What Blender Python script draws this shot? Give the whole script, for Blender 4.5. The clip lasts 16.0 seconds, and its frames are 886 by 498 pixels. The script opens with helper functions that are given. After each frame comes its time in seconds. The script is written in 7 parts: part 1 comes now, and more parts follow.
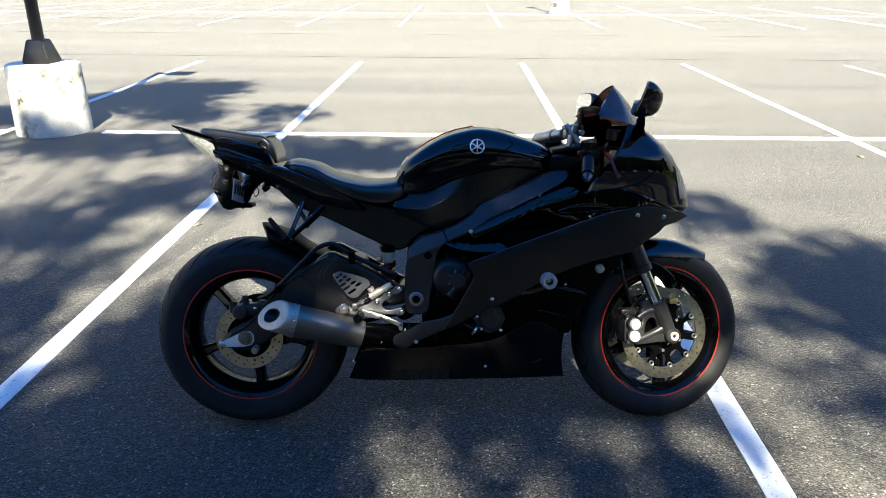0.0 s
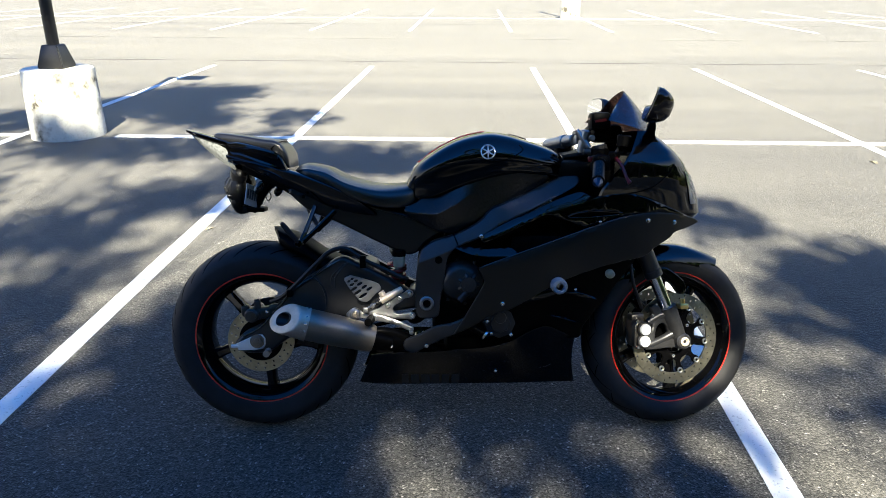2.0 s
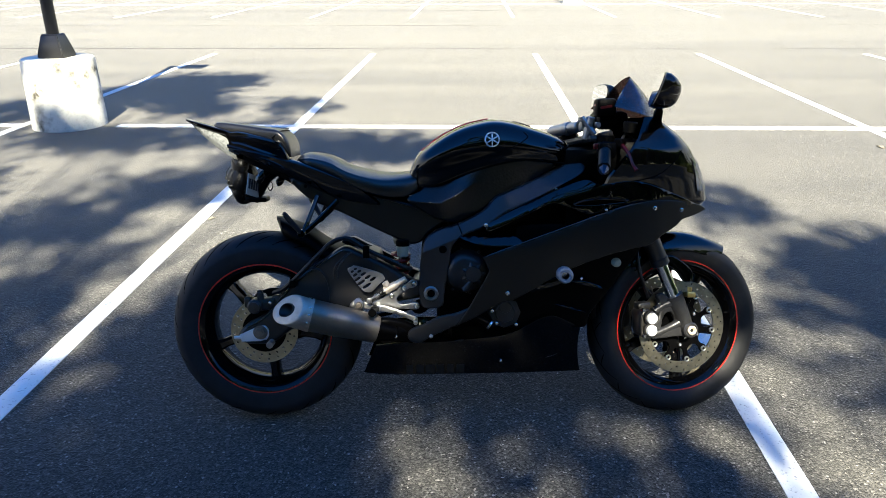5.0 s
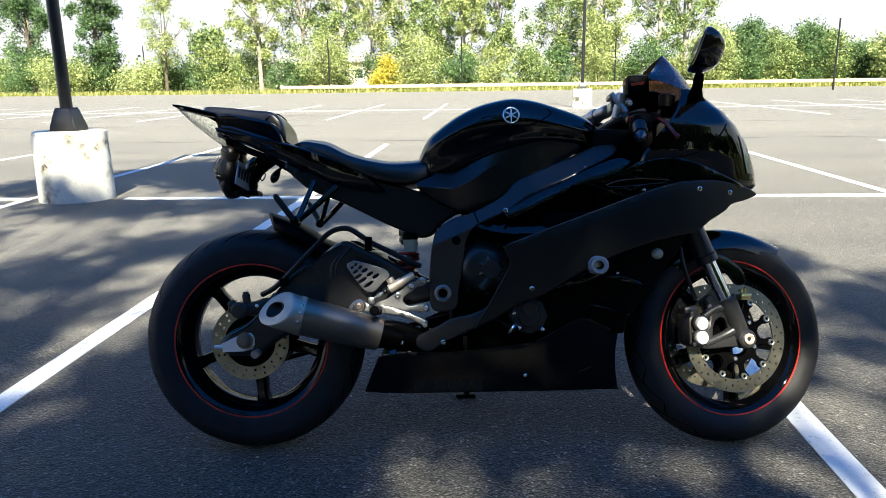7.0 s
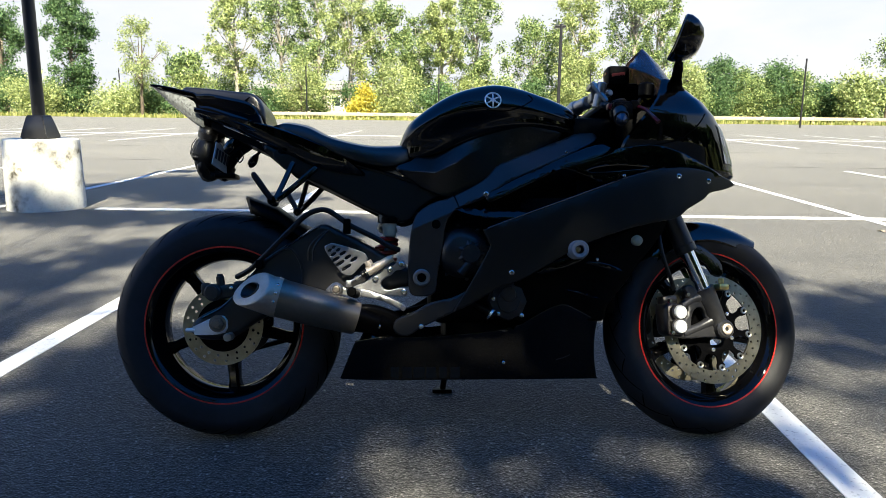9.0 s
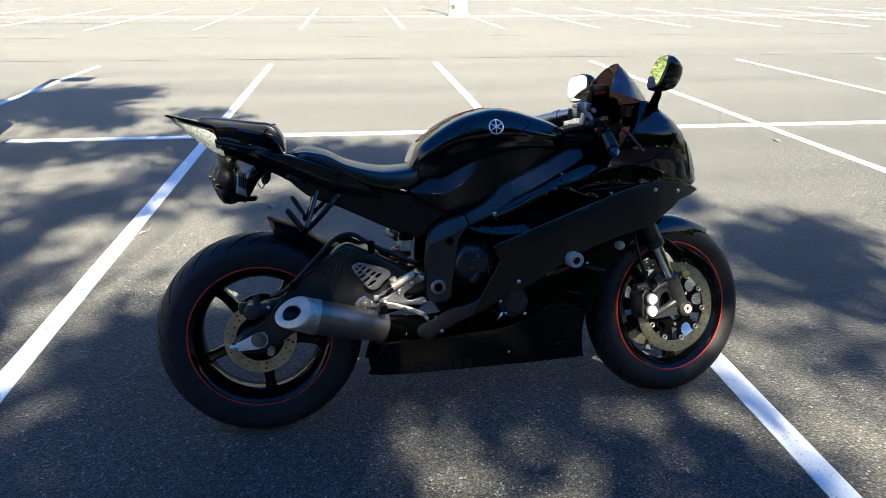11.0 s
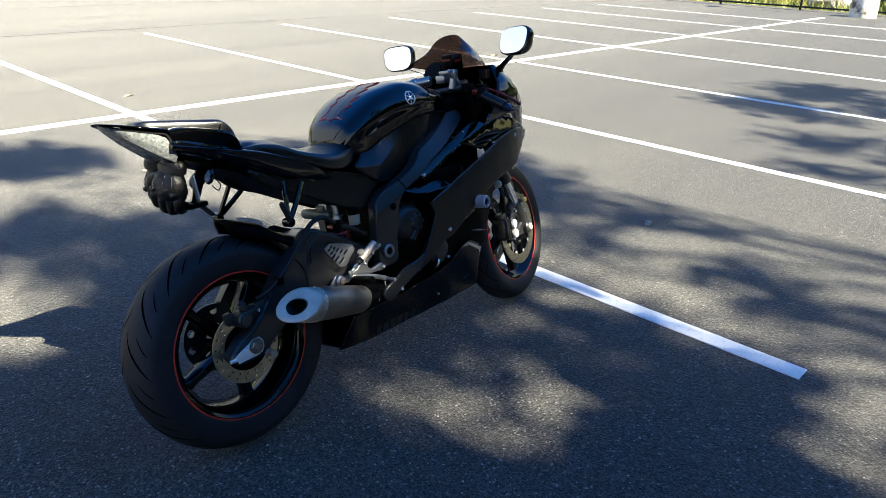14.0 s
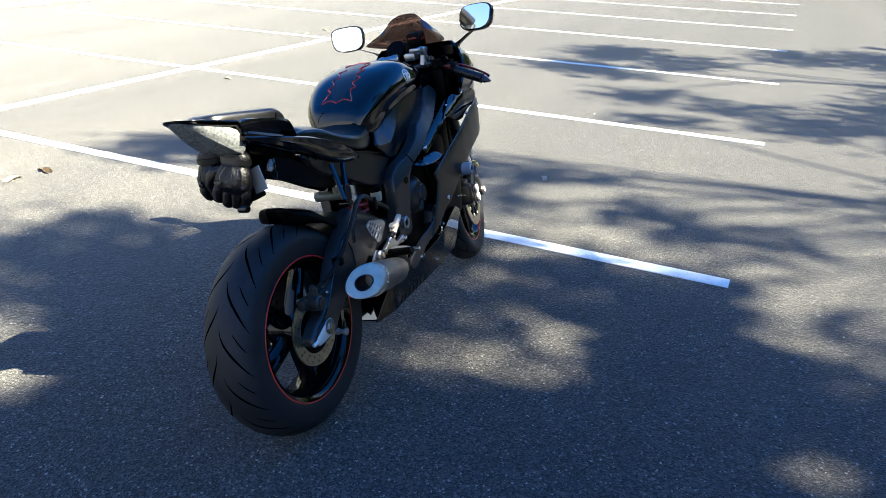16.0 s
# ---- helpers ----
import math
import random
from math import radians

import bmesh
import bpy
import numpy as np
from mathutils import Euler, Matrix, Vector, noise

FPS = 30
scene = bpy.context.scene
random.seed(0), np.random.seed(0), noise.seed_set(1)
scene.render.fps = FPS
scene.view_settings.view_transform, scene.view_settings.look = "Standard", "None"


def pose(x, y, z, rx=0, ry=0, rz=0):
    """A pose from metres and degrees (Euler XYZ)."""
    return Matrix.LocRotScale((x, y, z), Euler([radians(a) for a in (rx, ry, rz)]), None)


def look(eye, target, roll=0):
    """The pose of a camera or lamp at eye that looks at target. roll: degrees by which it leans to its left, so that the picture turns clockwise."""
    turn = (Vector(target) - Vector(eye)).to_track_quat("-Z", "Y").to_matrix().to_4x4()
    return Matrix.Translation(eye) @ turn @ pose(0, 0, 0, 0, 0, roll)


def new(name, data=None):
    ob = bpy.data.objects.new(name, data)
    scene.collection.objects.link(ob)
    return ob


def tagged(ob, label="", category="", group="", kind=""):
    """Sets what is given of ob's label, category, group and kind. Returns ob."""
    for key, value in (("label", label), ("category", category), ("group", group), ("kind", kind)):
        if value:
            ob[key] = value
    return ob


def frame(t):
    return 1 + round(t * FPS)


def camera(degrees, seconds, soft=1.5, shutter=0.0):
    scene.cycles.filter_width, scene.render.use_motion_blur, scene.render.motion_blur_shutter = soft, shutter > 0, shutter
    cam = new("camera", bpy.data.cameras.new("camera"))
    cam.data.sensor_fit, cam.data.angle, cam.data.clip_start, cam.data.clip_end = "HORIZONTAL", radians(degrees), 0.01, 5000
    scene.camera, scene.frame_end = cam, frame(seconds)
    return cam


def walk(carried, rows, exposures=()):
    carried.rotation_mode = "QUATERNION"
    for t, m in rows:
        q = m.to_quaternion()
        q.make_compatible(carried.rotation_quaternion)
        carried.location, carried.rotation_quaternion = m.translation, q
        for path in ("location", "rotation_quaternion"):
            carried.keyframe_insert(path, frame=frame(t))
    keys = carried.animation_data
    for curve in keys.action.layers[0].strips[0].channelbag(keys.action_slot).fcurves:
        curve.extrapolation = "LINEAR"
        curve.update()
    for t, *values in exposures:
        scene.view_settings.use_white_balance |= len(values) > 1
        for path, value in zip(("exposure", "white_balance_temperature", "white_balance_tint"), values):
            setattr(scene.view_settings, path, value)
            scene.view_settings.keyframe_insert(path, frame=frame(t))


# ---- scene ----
from mathutils.geometry import delaunay_2d_cdt

cam = camera(63.3, 16.0, 0.8)
PATH = [
    (0, (0.053, 0.007, 1.461), (0.017, 1.867, 0.728), 0.3),
    (0.5, (0.054, 0.003, 1.463), (0.016, 1.864, 0.731), 0.6),
    (1, (0.054, 0.007, 1.464), (0.013, 1.87, 0.737), 0.3),
    (1.5, (0.053, -0.003, 1.467), (0.005, 1.86, 0.741), 0.1),
    (2, (0.05, -0.003, 1.467), (-0.013, 1.861, 0.744), 0.2),
    (2.5, (0.05, -0.004, 1.465), (-0.013, 1.858, 0.737), 0.3),
    (3, (0.052, 0.002, 1.46), (-0.016, 1.862, 0.728), 0.2),
    (3.5, (0.049, 0.002, 1.464), (-0.025, 1.864, 0.738), -0.1),
    (5.8, (0.046, 0.042, 1.461), (-0.026, 1.888, 0.695), -0.3),
    (6, (0.056, 0.052, 1.413), (-0.028, 1.924, 0.714), -0.1),
    (6.5, (0.047, 0.144, 1.241), (-0.057, 2.057, 0.667), -0.6),
    (7, (0.037, 0.193, 1.049), (-0.073, 2.135, 0.585), -0.8),
    (7.5, (0.038, 0.197, 0.935), (-0.003, 2.158, 0.545), 0.2),
    (8, (0.027, 0.185, 0.921), (-0.008, 2.144, 0.519), 0.2),
    (8.5, (0.025, 0.189, 0.919), (-0.024, 2.146, 0.509), 0.4),
    (9, (0.023, 0.185, 0.924), (-0.016, 2.148, 0.541), 0.6),
    (9.2, (0.022, 0.177, 0.926), (-0.003, 2.143, 0.557), 0.6),
    (11.3, (-0.439, 0.061, 1.426), (-0.094, 1.887, 0.687), 0.7),
    (11.5, (-0.53, 0.072, 1.436), (-0.09, 1.888, 0.722), 1.0),
    (12, (-0.741, 0.153, 1.447), (-0.001, 1.862, 0.719), 1.5),
    (12.5, (-0.947, 0.145, 1.435), (-0.111, 1.814, 0.717), -0.2),
    (13, (-1.143, 0.236, 1.442), (-0.062, 1.768, 0.746), 1.3),
    (13.5, (-1.342, 0.392, 1.451), (-0.176, 1.843, 0.721), 1.0),
    (14, (-1.546, 0.424, 1.422), (-0.208, 1.688, 0.642), 1.7),
    (14.5, (-1.738, 0.515, 1.446), (-0.313, 1.688, 0.676), 2.5),
    (15, (-1.84, 0.705, 1.437), (-0.389, 1.828, 0.641), -0.4),
    (15.5, (-1.984, 0.824, 1.418), (-0.407, 1.764, 0.626), 1.1),
    (16, (-2.132, 0.966, 1.432), (-0.477, 1.731, 0.61), 1.6),
]
walk(cam, [(t, look(eye, target, roll)) for t, eye, target, roll in PATH], [(0.0, 2.38), (6.0, 2.43), (7.0, 2.17), (7.6, 2.02), (9.2, 2.0), (11.3, 2.32), (13.0, 2.33), (14.0, 2.39), (14.5, 2.78), (15.2, 2.76), (16.0, 2.92)])

# ---- light ----
# shadows fall 0.15 m to -x and 1.06 m to +y for each metre of height
SUN_FROM = Vector((0.15, -1.06, 1.0)).normalized()
world = bpy.data.worlds.new("sky")
scene.world = world
world.use_nodes = True
wn = world.node_tree.nodes
sky = wn.new("ShaderNodeTexSky")
sky.sky_type = "NISHITA"
sky.sun_disc = False
sky.sun_elevation = math.asin(SUN_FROM.z)
sky.sun_rotation = math.atan2(SUN_FROM.x, SUN_FROM.y)
sky.air_density, sky.dust_density, sky.ozone_density = 0.6, 0.1, 3.0
wn["Background"].inputs["Strength"].default_value = 0.073
tint = wn.new("ShaderNodeMix")
tint.data_type, tint.blend_type = "RGBA", "MULTIPLY"
tint.inputs[0].default_value = 1.0
tint.inputs[7].default_value = (0.12, 0.68, 1.24, 1)
world.node_tree.links.new(sky.outputs[0], tint.inputs[6])
world.node_tree.links.new(tint.outputs[2], wn["Background"].inputs["Color"])
sun_data = bpy.data.lights.new("sun", "SUN")
sun_data.energy, sun_data.angle, sun_data.color = 5.0, radians(0.45), (1.0, 0.935, 0.735)
sun = new("sun", sun_data)
sun.matrix_world = look((4, -30, 28), Vector((4, -30, 28)) - SUN_FROM)


# ---- materials ----
def mat(name, color=(0.8, 0.8, 0.8), rough=0.5, metal=0.0, coat=0.0, spec=0.5, **more):
    m = bpy.data.materials.new(name)
    m.use_nodes = True
    b = m.node_tree.nodes["Principled BSDF"]
    b.inputs["Base Color"].default_value = (*color, 1)
    b.inputs["Roughness"].default_value = rough
    b.inputs["Metallic"].default_value = metal
    b.inputs["Coat Weight"].default_value = coat
    b.inputs["Coat Roughness"].default_value = 0.03
    b.inputs["Specular IOR Level"].default_value = spec
    for key, value in more.items():
        b.inputs[key.replace("_", " ")].default_value = value
    return m


def node(m, kind, **inputs):
    n = m.node_tree.nodes.new(kind)
    for key, value in inputs.items():
        n.inputs[key.replace("_", " ")].default_value = value
    return n


def wire(m, a, out, b, inp):
    m.node_tree.links.new(a.outputs[out], b.inputs[inp])


def coords(m, which="Object", scale=(1, 1, 1)):
    tc = node(m, "ShaderNodeTexCoord")
    mp = node(m, "ShaderNodeMapping")
    mp.inputs["Scale"].default_value = scale
    wire(m, tc, which, mp, "Vector")
    return mp


def world_coords(m, scale=(1, 1, 1)):
    g = node(m, "ShaderNodeNewGeometry")
    mp = node(m, "ShaderNodeMapping")
    mp.inputs["Scale"].default_value = scale
    wire(m, g, "Position", mp, "Vector")
    return mp


def ramp(m, src, out, stops):
    r = node(m, "ShaderNodeValToRGB")
    els = r.color_ramp.elements
    while len(els) < len(stops):
        els.new(0.5)
    for e, (p, c) in zip(els, stops):
        e.position = p
        e.color = (*c, 1) if len(c) == 3 else c
    wire(m, src, out, r, "Fac")
    return r


def mix(m, kind, fac, a, b):
    """Colour mix; fac, a, b are numbers, colours or (node, output)."""
    n = m.node_tree.nodes.new("ShaderNodeMix")
    n.data_type, n.blend_type = "RGBA", kind
    for sock, v in ((n.inputs[0], fac), (n.inputs[6], a), (n.inputs[7], b)):
        if isinstance(v, tuple) and hasattr(v[0], "outputs"):
            m.node_tree.links.new(v[0].outputs[v[1]], sock)
        else:
            sock.default_value = (*v, 1) if isinstance(v, tuple) else v
    return n


def bump(m, src, out, strength, distance=0.01, prior=None):
    b = node(m, "ShaderNodeBump", Strength=strength, Distance=distance)
    wire(m, src, out, b, "Height")
    if prior:
        wire(m, prior, "Normal", b, "Normal")
    return b


def noise_tex(m, vec, scale, detail=4, rough=0.55):
    n = node(m, "ShaderNodeTexNoise", Scale=scale, Detail=detail, Roughness=rough)
    wire(m, vec, "Vector", n, "Vector")
    return n


def bsdf(m):
    return m.node_tree.nodes["Principled BSDF"]


def uneven(m, scale, amount, rough_amount=0.0, which="Object"):
    """Soft variation of colour and gloss at two scales."""
    b = bsdf(m)
    base = tuple(b.inputs["Base Color"].default_value[:3])
    vec = coords(m, which)
    n1, n2 = noise_tex(m, vec, scale), noise_tex(m, vec, scale * 9)
    r1 = ramp(m, n1, "Fac", [(0.3, tuple(c * (1 - amount) for c in base)), (0.7, tuple(min(1, c * (1 + amount)) for c in base))])
    r2 = ramp(m, n2, "Fac", [(0.3, (1 - amount * 0.6,) * 3), (0.75, (1.0, 1.0, 1.0))])
    wire(m, mix(m, "MULTIPLY", 1.0, (r1, "Color"), (r2, "Color")), 2, b, "Base Color")
    if rough_amount:
        mr = node(m, "ShaderNodeMapRange")
        ro = b.inputs["Roughness"].default_value
        mr.inputs["To Min"].default_value, mr.inputs["To Max"].default_value = max(0, ro - rough_amount), ro + rough_amount
        wire(m, n2, "Fac", mr, "Value")
        wire(m, mr, "Result", b, "Roughness")
    return n2


# asphalt: dark binder, pale stone chips, faint tyre-worn lanes and stains
M_ASPHALT = mat("asphalt", (0.06, 0.06, 0.06), 0.85, spec=0.3)
_v = world_coords(M_ASPHALT)
_chips = node(M_ASPHALT, "ShaderNodeTexVoronoi", Scale=165.0)
wire(M_ASPHALT, _v, "Vector", _chips, "Vector")
_grain = noise_tex(M_ASPHALT, _v, 260, 3)
_patch = noise_tex(M_ASPHALT, world_coords(M_ASPHALT, (0.1, 1.0, 1.0)), 0.9, 6, 0.6)
_stain = noise_tex(M_ASPHALT, _v, 3.5, 6, 0.6)
_c1 = ramp(M_ASPHALT, _chips, "Color", [(0.0, (0.01, 0.01, 0.01)), (0.45, (0.04, 0.04, 0.038)), (0.84, (0.09, 0.088, 0.083)), (0.975, (0.3, 0.29, 0.275))])
_c2 = ramp(M_ASPHALT, _patch, "Fac", [(0.3, (0.8, 0.8, 0.82)), (0.7, (1.15, 1.13, 1.1))])
_c3 = ramp(M_ASPHALT, _stain, "Fac", [(0.28, (0.87, 0.87, 0.87)), (0.5, (1.0, 1.0, 1.0)), (0.8, (1.06, 1.05, 1.03))])
_m1 = mix(M_ASPHALT, "MULTIPLY", 1.0, (_c1, "Color"), (_c2, "Color"))
_m2 = mix(M_ASPHALT, "MULTIPLY", 1.0, (_m1, 2), (_c3, "Color"))
# brightness of the far asphalt, painted into its colour as y grows
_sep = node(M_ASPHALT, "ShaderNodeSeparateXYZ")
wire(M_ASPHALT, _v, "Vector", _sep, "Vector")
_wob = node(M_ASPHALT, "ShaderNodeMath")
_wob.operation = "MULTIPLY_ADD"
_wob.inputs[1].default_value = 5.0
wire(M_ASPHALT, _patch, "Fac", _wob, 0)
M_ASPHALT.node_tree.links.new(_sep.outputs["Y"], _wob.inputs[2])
_far_light = node(M_ASPHALT, "ShaderNodeMapRange")
_far_light.inputs["From Min"].default_value, _far_light.inputs["From Max"].default_value = 6.0, 17.0
wire(M_ASPHALT, _wob, 0, _far_light, "Value")
_c4 = ramp(M_ASPHALT, _far_light, "Result", [(0.0, (1.0, 1.0, 1.0)), (1.0, (1.95, 1.92, 1.86))])
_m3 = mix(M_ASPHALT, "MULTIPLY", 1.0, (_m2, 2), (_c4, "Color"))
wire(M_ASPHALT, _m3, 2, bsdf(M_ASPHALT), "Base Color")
_b1 = bump(M_ASPHALT, _chips, "Distance", 0.6, 0.004)
_b2 = bump(M_ASPHALT, _grain, "Fac", 0.35, 0.003, _b1)
wire(M_ASPHALT, _b2, "Normal", bsdf(M_ASPHALT), "Normal")
bsdf(M_ASPHALT).inputs["Diffuse Roughness"].default_value = 1.0
bsdf(M_ASPHALT).inputs["Sheen Weight"].default_value = 0.4
bsdf(M_ASPHALT).inputs["Sheen Roughness"].default_value = 0.3
bsdf(M_ASPHALT).inputs["Sheen Tint"].default_value = (1.0, 0.96, 0.88, 1)

# road paint, thin and chipped
M_LINE = mat("white road paint", (0.78, 0.78, 0.75), 0.7)
_v = world_coords(M_LINE)
_n = noise_tex(M_LINE, _v, 90, 6, 0.65)
_n2 = noise_tex(M_LINE, _v, 6, 3)
_r = ramp(M_LINE, _n, "Fac", [(0.3, (0.3, 0.3, 0.29)), (0.42, (0.8, 0.8, 0.77))])
_r2 = ramp(M_LINE, _n2, "Fac", [(0.3, (0.85, 0.85, 0.85)), (0.7, (1, 1, 1))])
wire(M_LINE, mix(M_LINE, "MULTIPLY", 1.0, (_r, "Color"), (_r2, "Color")), 2, bsdf(M_LINE), "Base Color")
wire(M_LINE, bump(M_LINE, _n, "Fac", 0.4, 0.003), "Normal", bsdf(M_LINE), "Normal")

M_GRASS = mat("rough grass", (0.12, 0.14, 0.04), 0.9)
_v = world_coords(M_GRASS)
_n = noise_tex(M_GRASS, _v, 0.35, 6)
_n2 = noise_tex(M_GRASS, _v, 6, 4)
_r = ramp(M_GRASS, _n, "Fac", [(0.3, (0.09, 0.12, 0.025)), (0.55, (0.2, 0.2, 0.06)), (0.75, (0.3, 0.26, 0.12))])
_r2 = ramp(M_GRASS, _n2, "Fac", [(0.3, (0.6, 0.6, 0.6)), (0.7, (1.2, 1.2, 1.1))])
wire(M_GRASS, mix(M_GRASS, "MULTIPLY", 1.0, (_r, "Color"), (_r2, "Color")), 2, bsdf(M_GRASS), "Base Color")

M_CONCRETE = mat("painted concrete", (0.74, 0.73, 0.68), 0.8)
_v = coords(M_CONCRETE)
_n = noise_tex(M_CONCRETE, _v, 3.2, 6, 0.6)
_n2 = noise_tex(M_CONCRETE, _v, 45, 4)
_r = ramp(M_CONCRETE, _n, "Fac", [(0.36, (0.09, 0.08, 0.06)), (0.41, (0.4, 0.38, 0.32)), (0.5, (0.67, 0.66, 0.59))])
_r2 = ramp(M_CONCRETE, _n2, "Fac", [(0.25, (0.8, 0.79, 0.76)), (0.5, (1, 1, 1))])
wire(M_CONCRETE, mix(M_CONCRETE, "MULTIPLY", 1.0, (_r, "Color"), (_r2, "Color")), 2, bsdf(M_CONCRETE), "Base Color")
wire(M_CONCRETE, bump(M_CONCRETE, _n2, "Fac", 0.25, 0.004), "Normal", bsdf(M_CONCRETE), "Normal")

M_POLE = mat("black powder coat", (0.012, 0.012, 0.013), 0.38)
uneven(M_POLE, 6, 0.3, 0.08)
M_BARK = mat("bark", (0.11, 0.085, 0.06), 0.9)
_bn = uneven(M_BARK, 5, 0.4)
wire(M_BARK, bump(M_BARK, _bn, "Fac", 0.6, 0.02), "Normal", bsdf(M_BARK), "Normal")
M_BARK_PALE = mat("pale bark", (0.3, 0.27, 0.22), 0.9)
uneven(M_BARK_PALE, 3, 0.4)
M_WOOD = mat("weathered timber", (0.42, 0.34, 0.22), 0.8)
uneven(M_WOOD, 4, 0.25)


def leaf_mat(name, dark, mid, light):
    m = mat(name, mid, 0.55, spec=0.35)
    g = node(m, "ShaderNodeNewGeometry")
    r = ramp(m, g, "Random Per Island", [(0.0, dark), (0.55, mid), (1.0, light)])
    wire(m, r, "Color", bsdf(m), "Base Color")
    t = node(m, "ShaderNodeBsdfTranslucent")
    wire(m, r, "Color", t, "Color")
    s = node(m, "ShaderNodeMixShader", Fac=0.35)
    out = m.node_tree.nodes["Material Output"]
    m.node_tree.links.new(bsdf(m).outputs[0], s.inputs[1])
    m.node_tree.links.new(t.outputs[0], s.inputs[2])
    m.node_tree.links.new(s.outputs[0], out.inputs["Surface"])
    return m


M_LEAF = leaf_mat("tree leaves", (0.035, 0.07, 0.028), (0.18, 0.255, 0.09), (0.45, 0.53, 0.21))
M_LEAF_DARK = leaf_mat("dark leaves", (0.0296, 0.0667, 0.0263), (0.0831, 0.158, 0.0562), (0.179, 0.267, 0.112))
M_LEAF_YELLOW = leaf_mat("yellow leaves", (0.26, 0.22, 0.02), (0.5, 0.43, 0.05), (0.68, 0.58, 0.12))
M_LEAF_LIGHT = leaf_mat("light leaves", (0.1, 0.14, 0.05), (0.3, 0.36, 0.13), (0.52, 0.56, 0.24))
M_BLADE = leaf_mat("grass blades", (0.12, 0.15, 0.03), (0.28, 0.3, 0.08), (0.46, 0.42, 0.18))


# ---- mesh tools ----
def to_mesh(name, bm, material, smooth=True):
    me = bpy.data.meshes.new(name)
    bm.normal_update()
    bm.to_mesh(me)
    bm.free()
    if material:
        me.materials.append(material)
    if smooth:
        me.shade_smooth()
        me.set_sharp_from_angle(angle=radians(38))
    return me


def part(name, bm, material, parent, label="", smooth=True):
    ob = new(name, to_mesh(name, bm, material, smooth))
    ob.parent = parent
    if label:
        ob["label"] = label
    return ob


def thing(name, label, category, group="", kind="", m=None):
    ob = new(name)
    tagged(ob, label, category, group, kind)
    if m is not None:
        ob.matrix_world = m
    return ob


def mesh_thing(name, bm, material, label, category, group="", kind="", m=None, smooth=True):
    ob = new(name, to_mesh(name, bm, material, smooth))
    tagged(ob, label, category, group, kind)
    if m is not None:
        ob.matrix_world = m
    return ob


def merge(*bms):
    out = bmesh.new()
    for b in bms:
        me = bpy.data.meshes.new("tmp")
        b.to_mesh(me)
        b.free()
        out.from_mesh(me)
        bpy.data.meshes.remove(me)
    return out


def moved(bm, m):
    bmesh.ops.transform(bm, matrix=m, verts=bm.verts)
    return bm


def mirrored(bm):
    """The same part on the other side, y turned about."""
    for v in bm.verts:
        v.co.y = -v.co.y
    bmesh.ops.reverse_faces(bm, faces=bm.faces)
    return bm


def box(x0, x1, y0, y1, z0, z1, bev=0.0, seg=2):
    bm = bmesh.new()
    bmesh.ops.create_cube(bm, size=1)
    for v in bm.verts:
        v.co = Vector(((x0 + x1) / 2 + v.co.x * (x1 - x0), (y0 + y1) / 2 + v.co.y * (y1 - y0), (z0 + z1) / 2 + v.co.z * (z1 - z0)))
    if bev:
        bmesh.ops.bevel(bm, geom=bm.edges[:], offset=bev, segments=seg, affect="EDGES", profile=0.5)
    return bm


def lathe(profile, seg=48, origin=(0, 0, 0), axis=(0, 1, 0), closed=False):
    """Turns (radius, along) pairs about an axis."""
    bm = bmesh.new()
    q = Vector((0, 0, 1)).rotation_difference(Vector(axis).normalized())
    o = Vector(origin)
    rings = []
    for k in range(seg):
        a = 2 * math.pi * k / seg
        rings.append([bm.verts.new(o + q @ Vector((r * math.cos(a), r * math.sin(a), h))) for r, h in profile])
    n = len(profile)
    for k in range(seg):
        a, b = rings[k], rings[(k + 1) % seg]
        for i in range(n if closed else n - 1):
            j = (i + 1) % n
            bm.faces.new((a[i], b[i], b[j], a[j]))
    bmesh.ops.remove_doubles(bm, verts=bm.verts, dist=1e-5)
    bmesh.ops.recalc_face_normals(bm, faces=bm.faces)
    return bm


def rod(p0, p1, r, r1=None, seg=16, bev=None):
    """A round bar with slightly rounded ends."""
    p0, p1 = Vector(p0), Vector(p1)
    r1 = r if r1 is None else r1
    length = (p1 - p0).length
    e = min(r, r1, length / 2) * 0.18 if bev is None else bev
    return lathe([(0, 0), (r - e, 0), (r, e), (r1, length - e), (r1 - e, length), (0, length)], seg, p0, p1 - p0)


def smooth_line(points, per=6, closed=False):
    """Catmull-Rom through points of any size."""
    pts = [Vector(p) for p in points]
    n = len(pts)
    out = []
    for i in range(n if closed else n - 1):
        if closed:
            p0, p1, p2, p3 = pts[i - 1], pts[i], pts[(i + 1) % n], pts[(i + 2) % n]
        else:
            p0, p1, p2, p3 = pts[max(i - 1, 0)], pts[i], pts[i + 1], pts[min(i + 2, n - 1)]
        for k in range(per):
            t = k / per
            out.append(0.5 * ((2 * p1) + (p2 - p0) * t + (2 * p0 - 5 * p1 + 4 * p2 - p3) * t * t + (3 * p1 - p0 - 3 * p2 + p3) * t ** 3))
    if not closed:
        out.append(pts[-1])
    return out


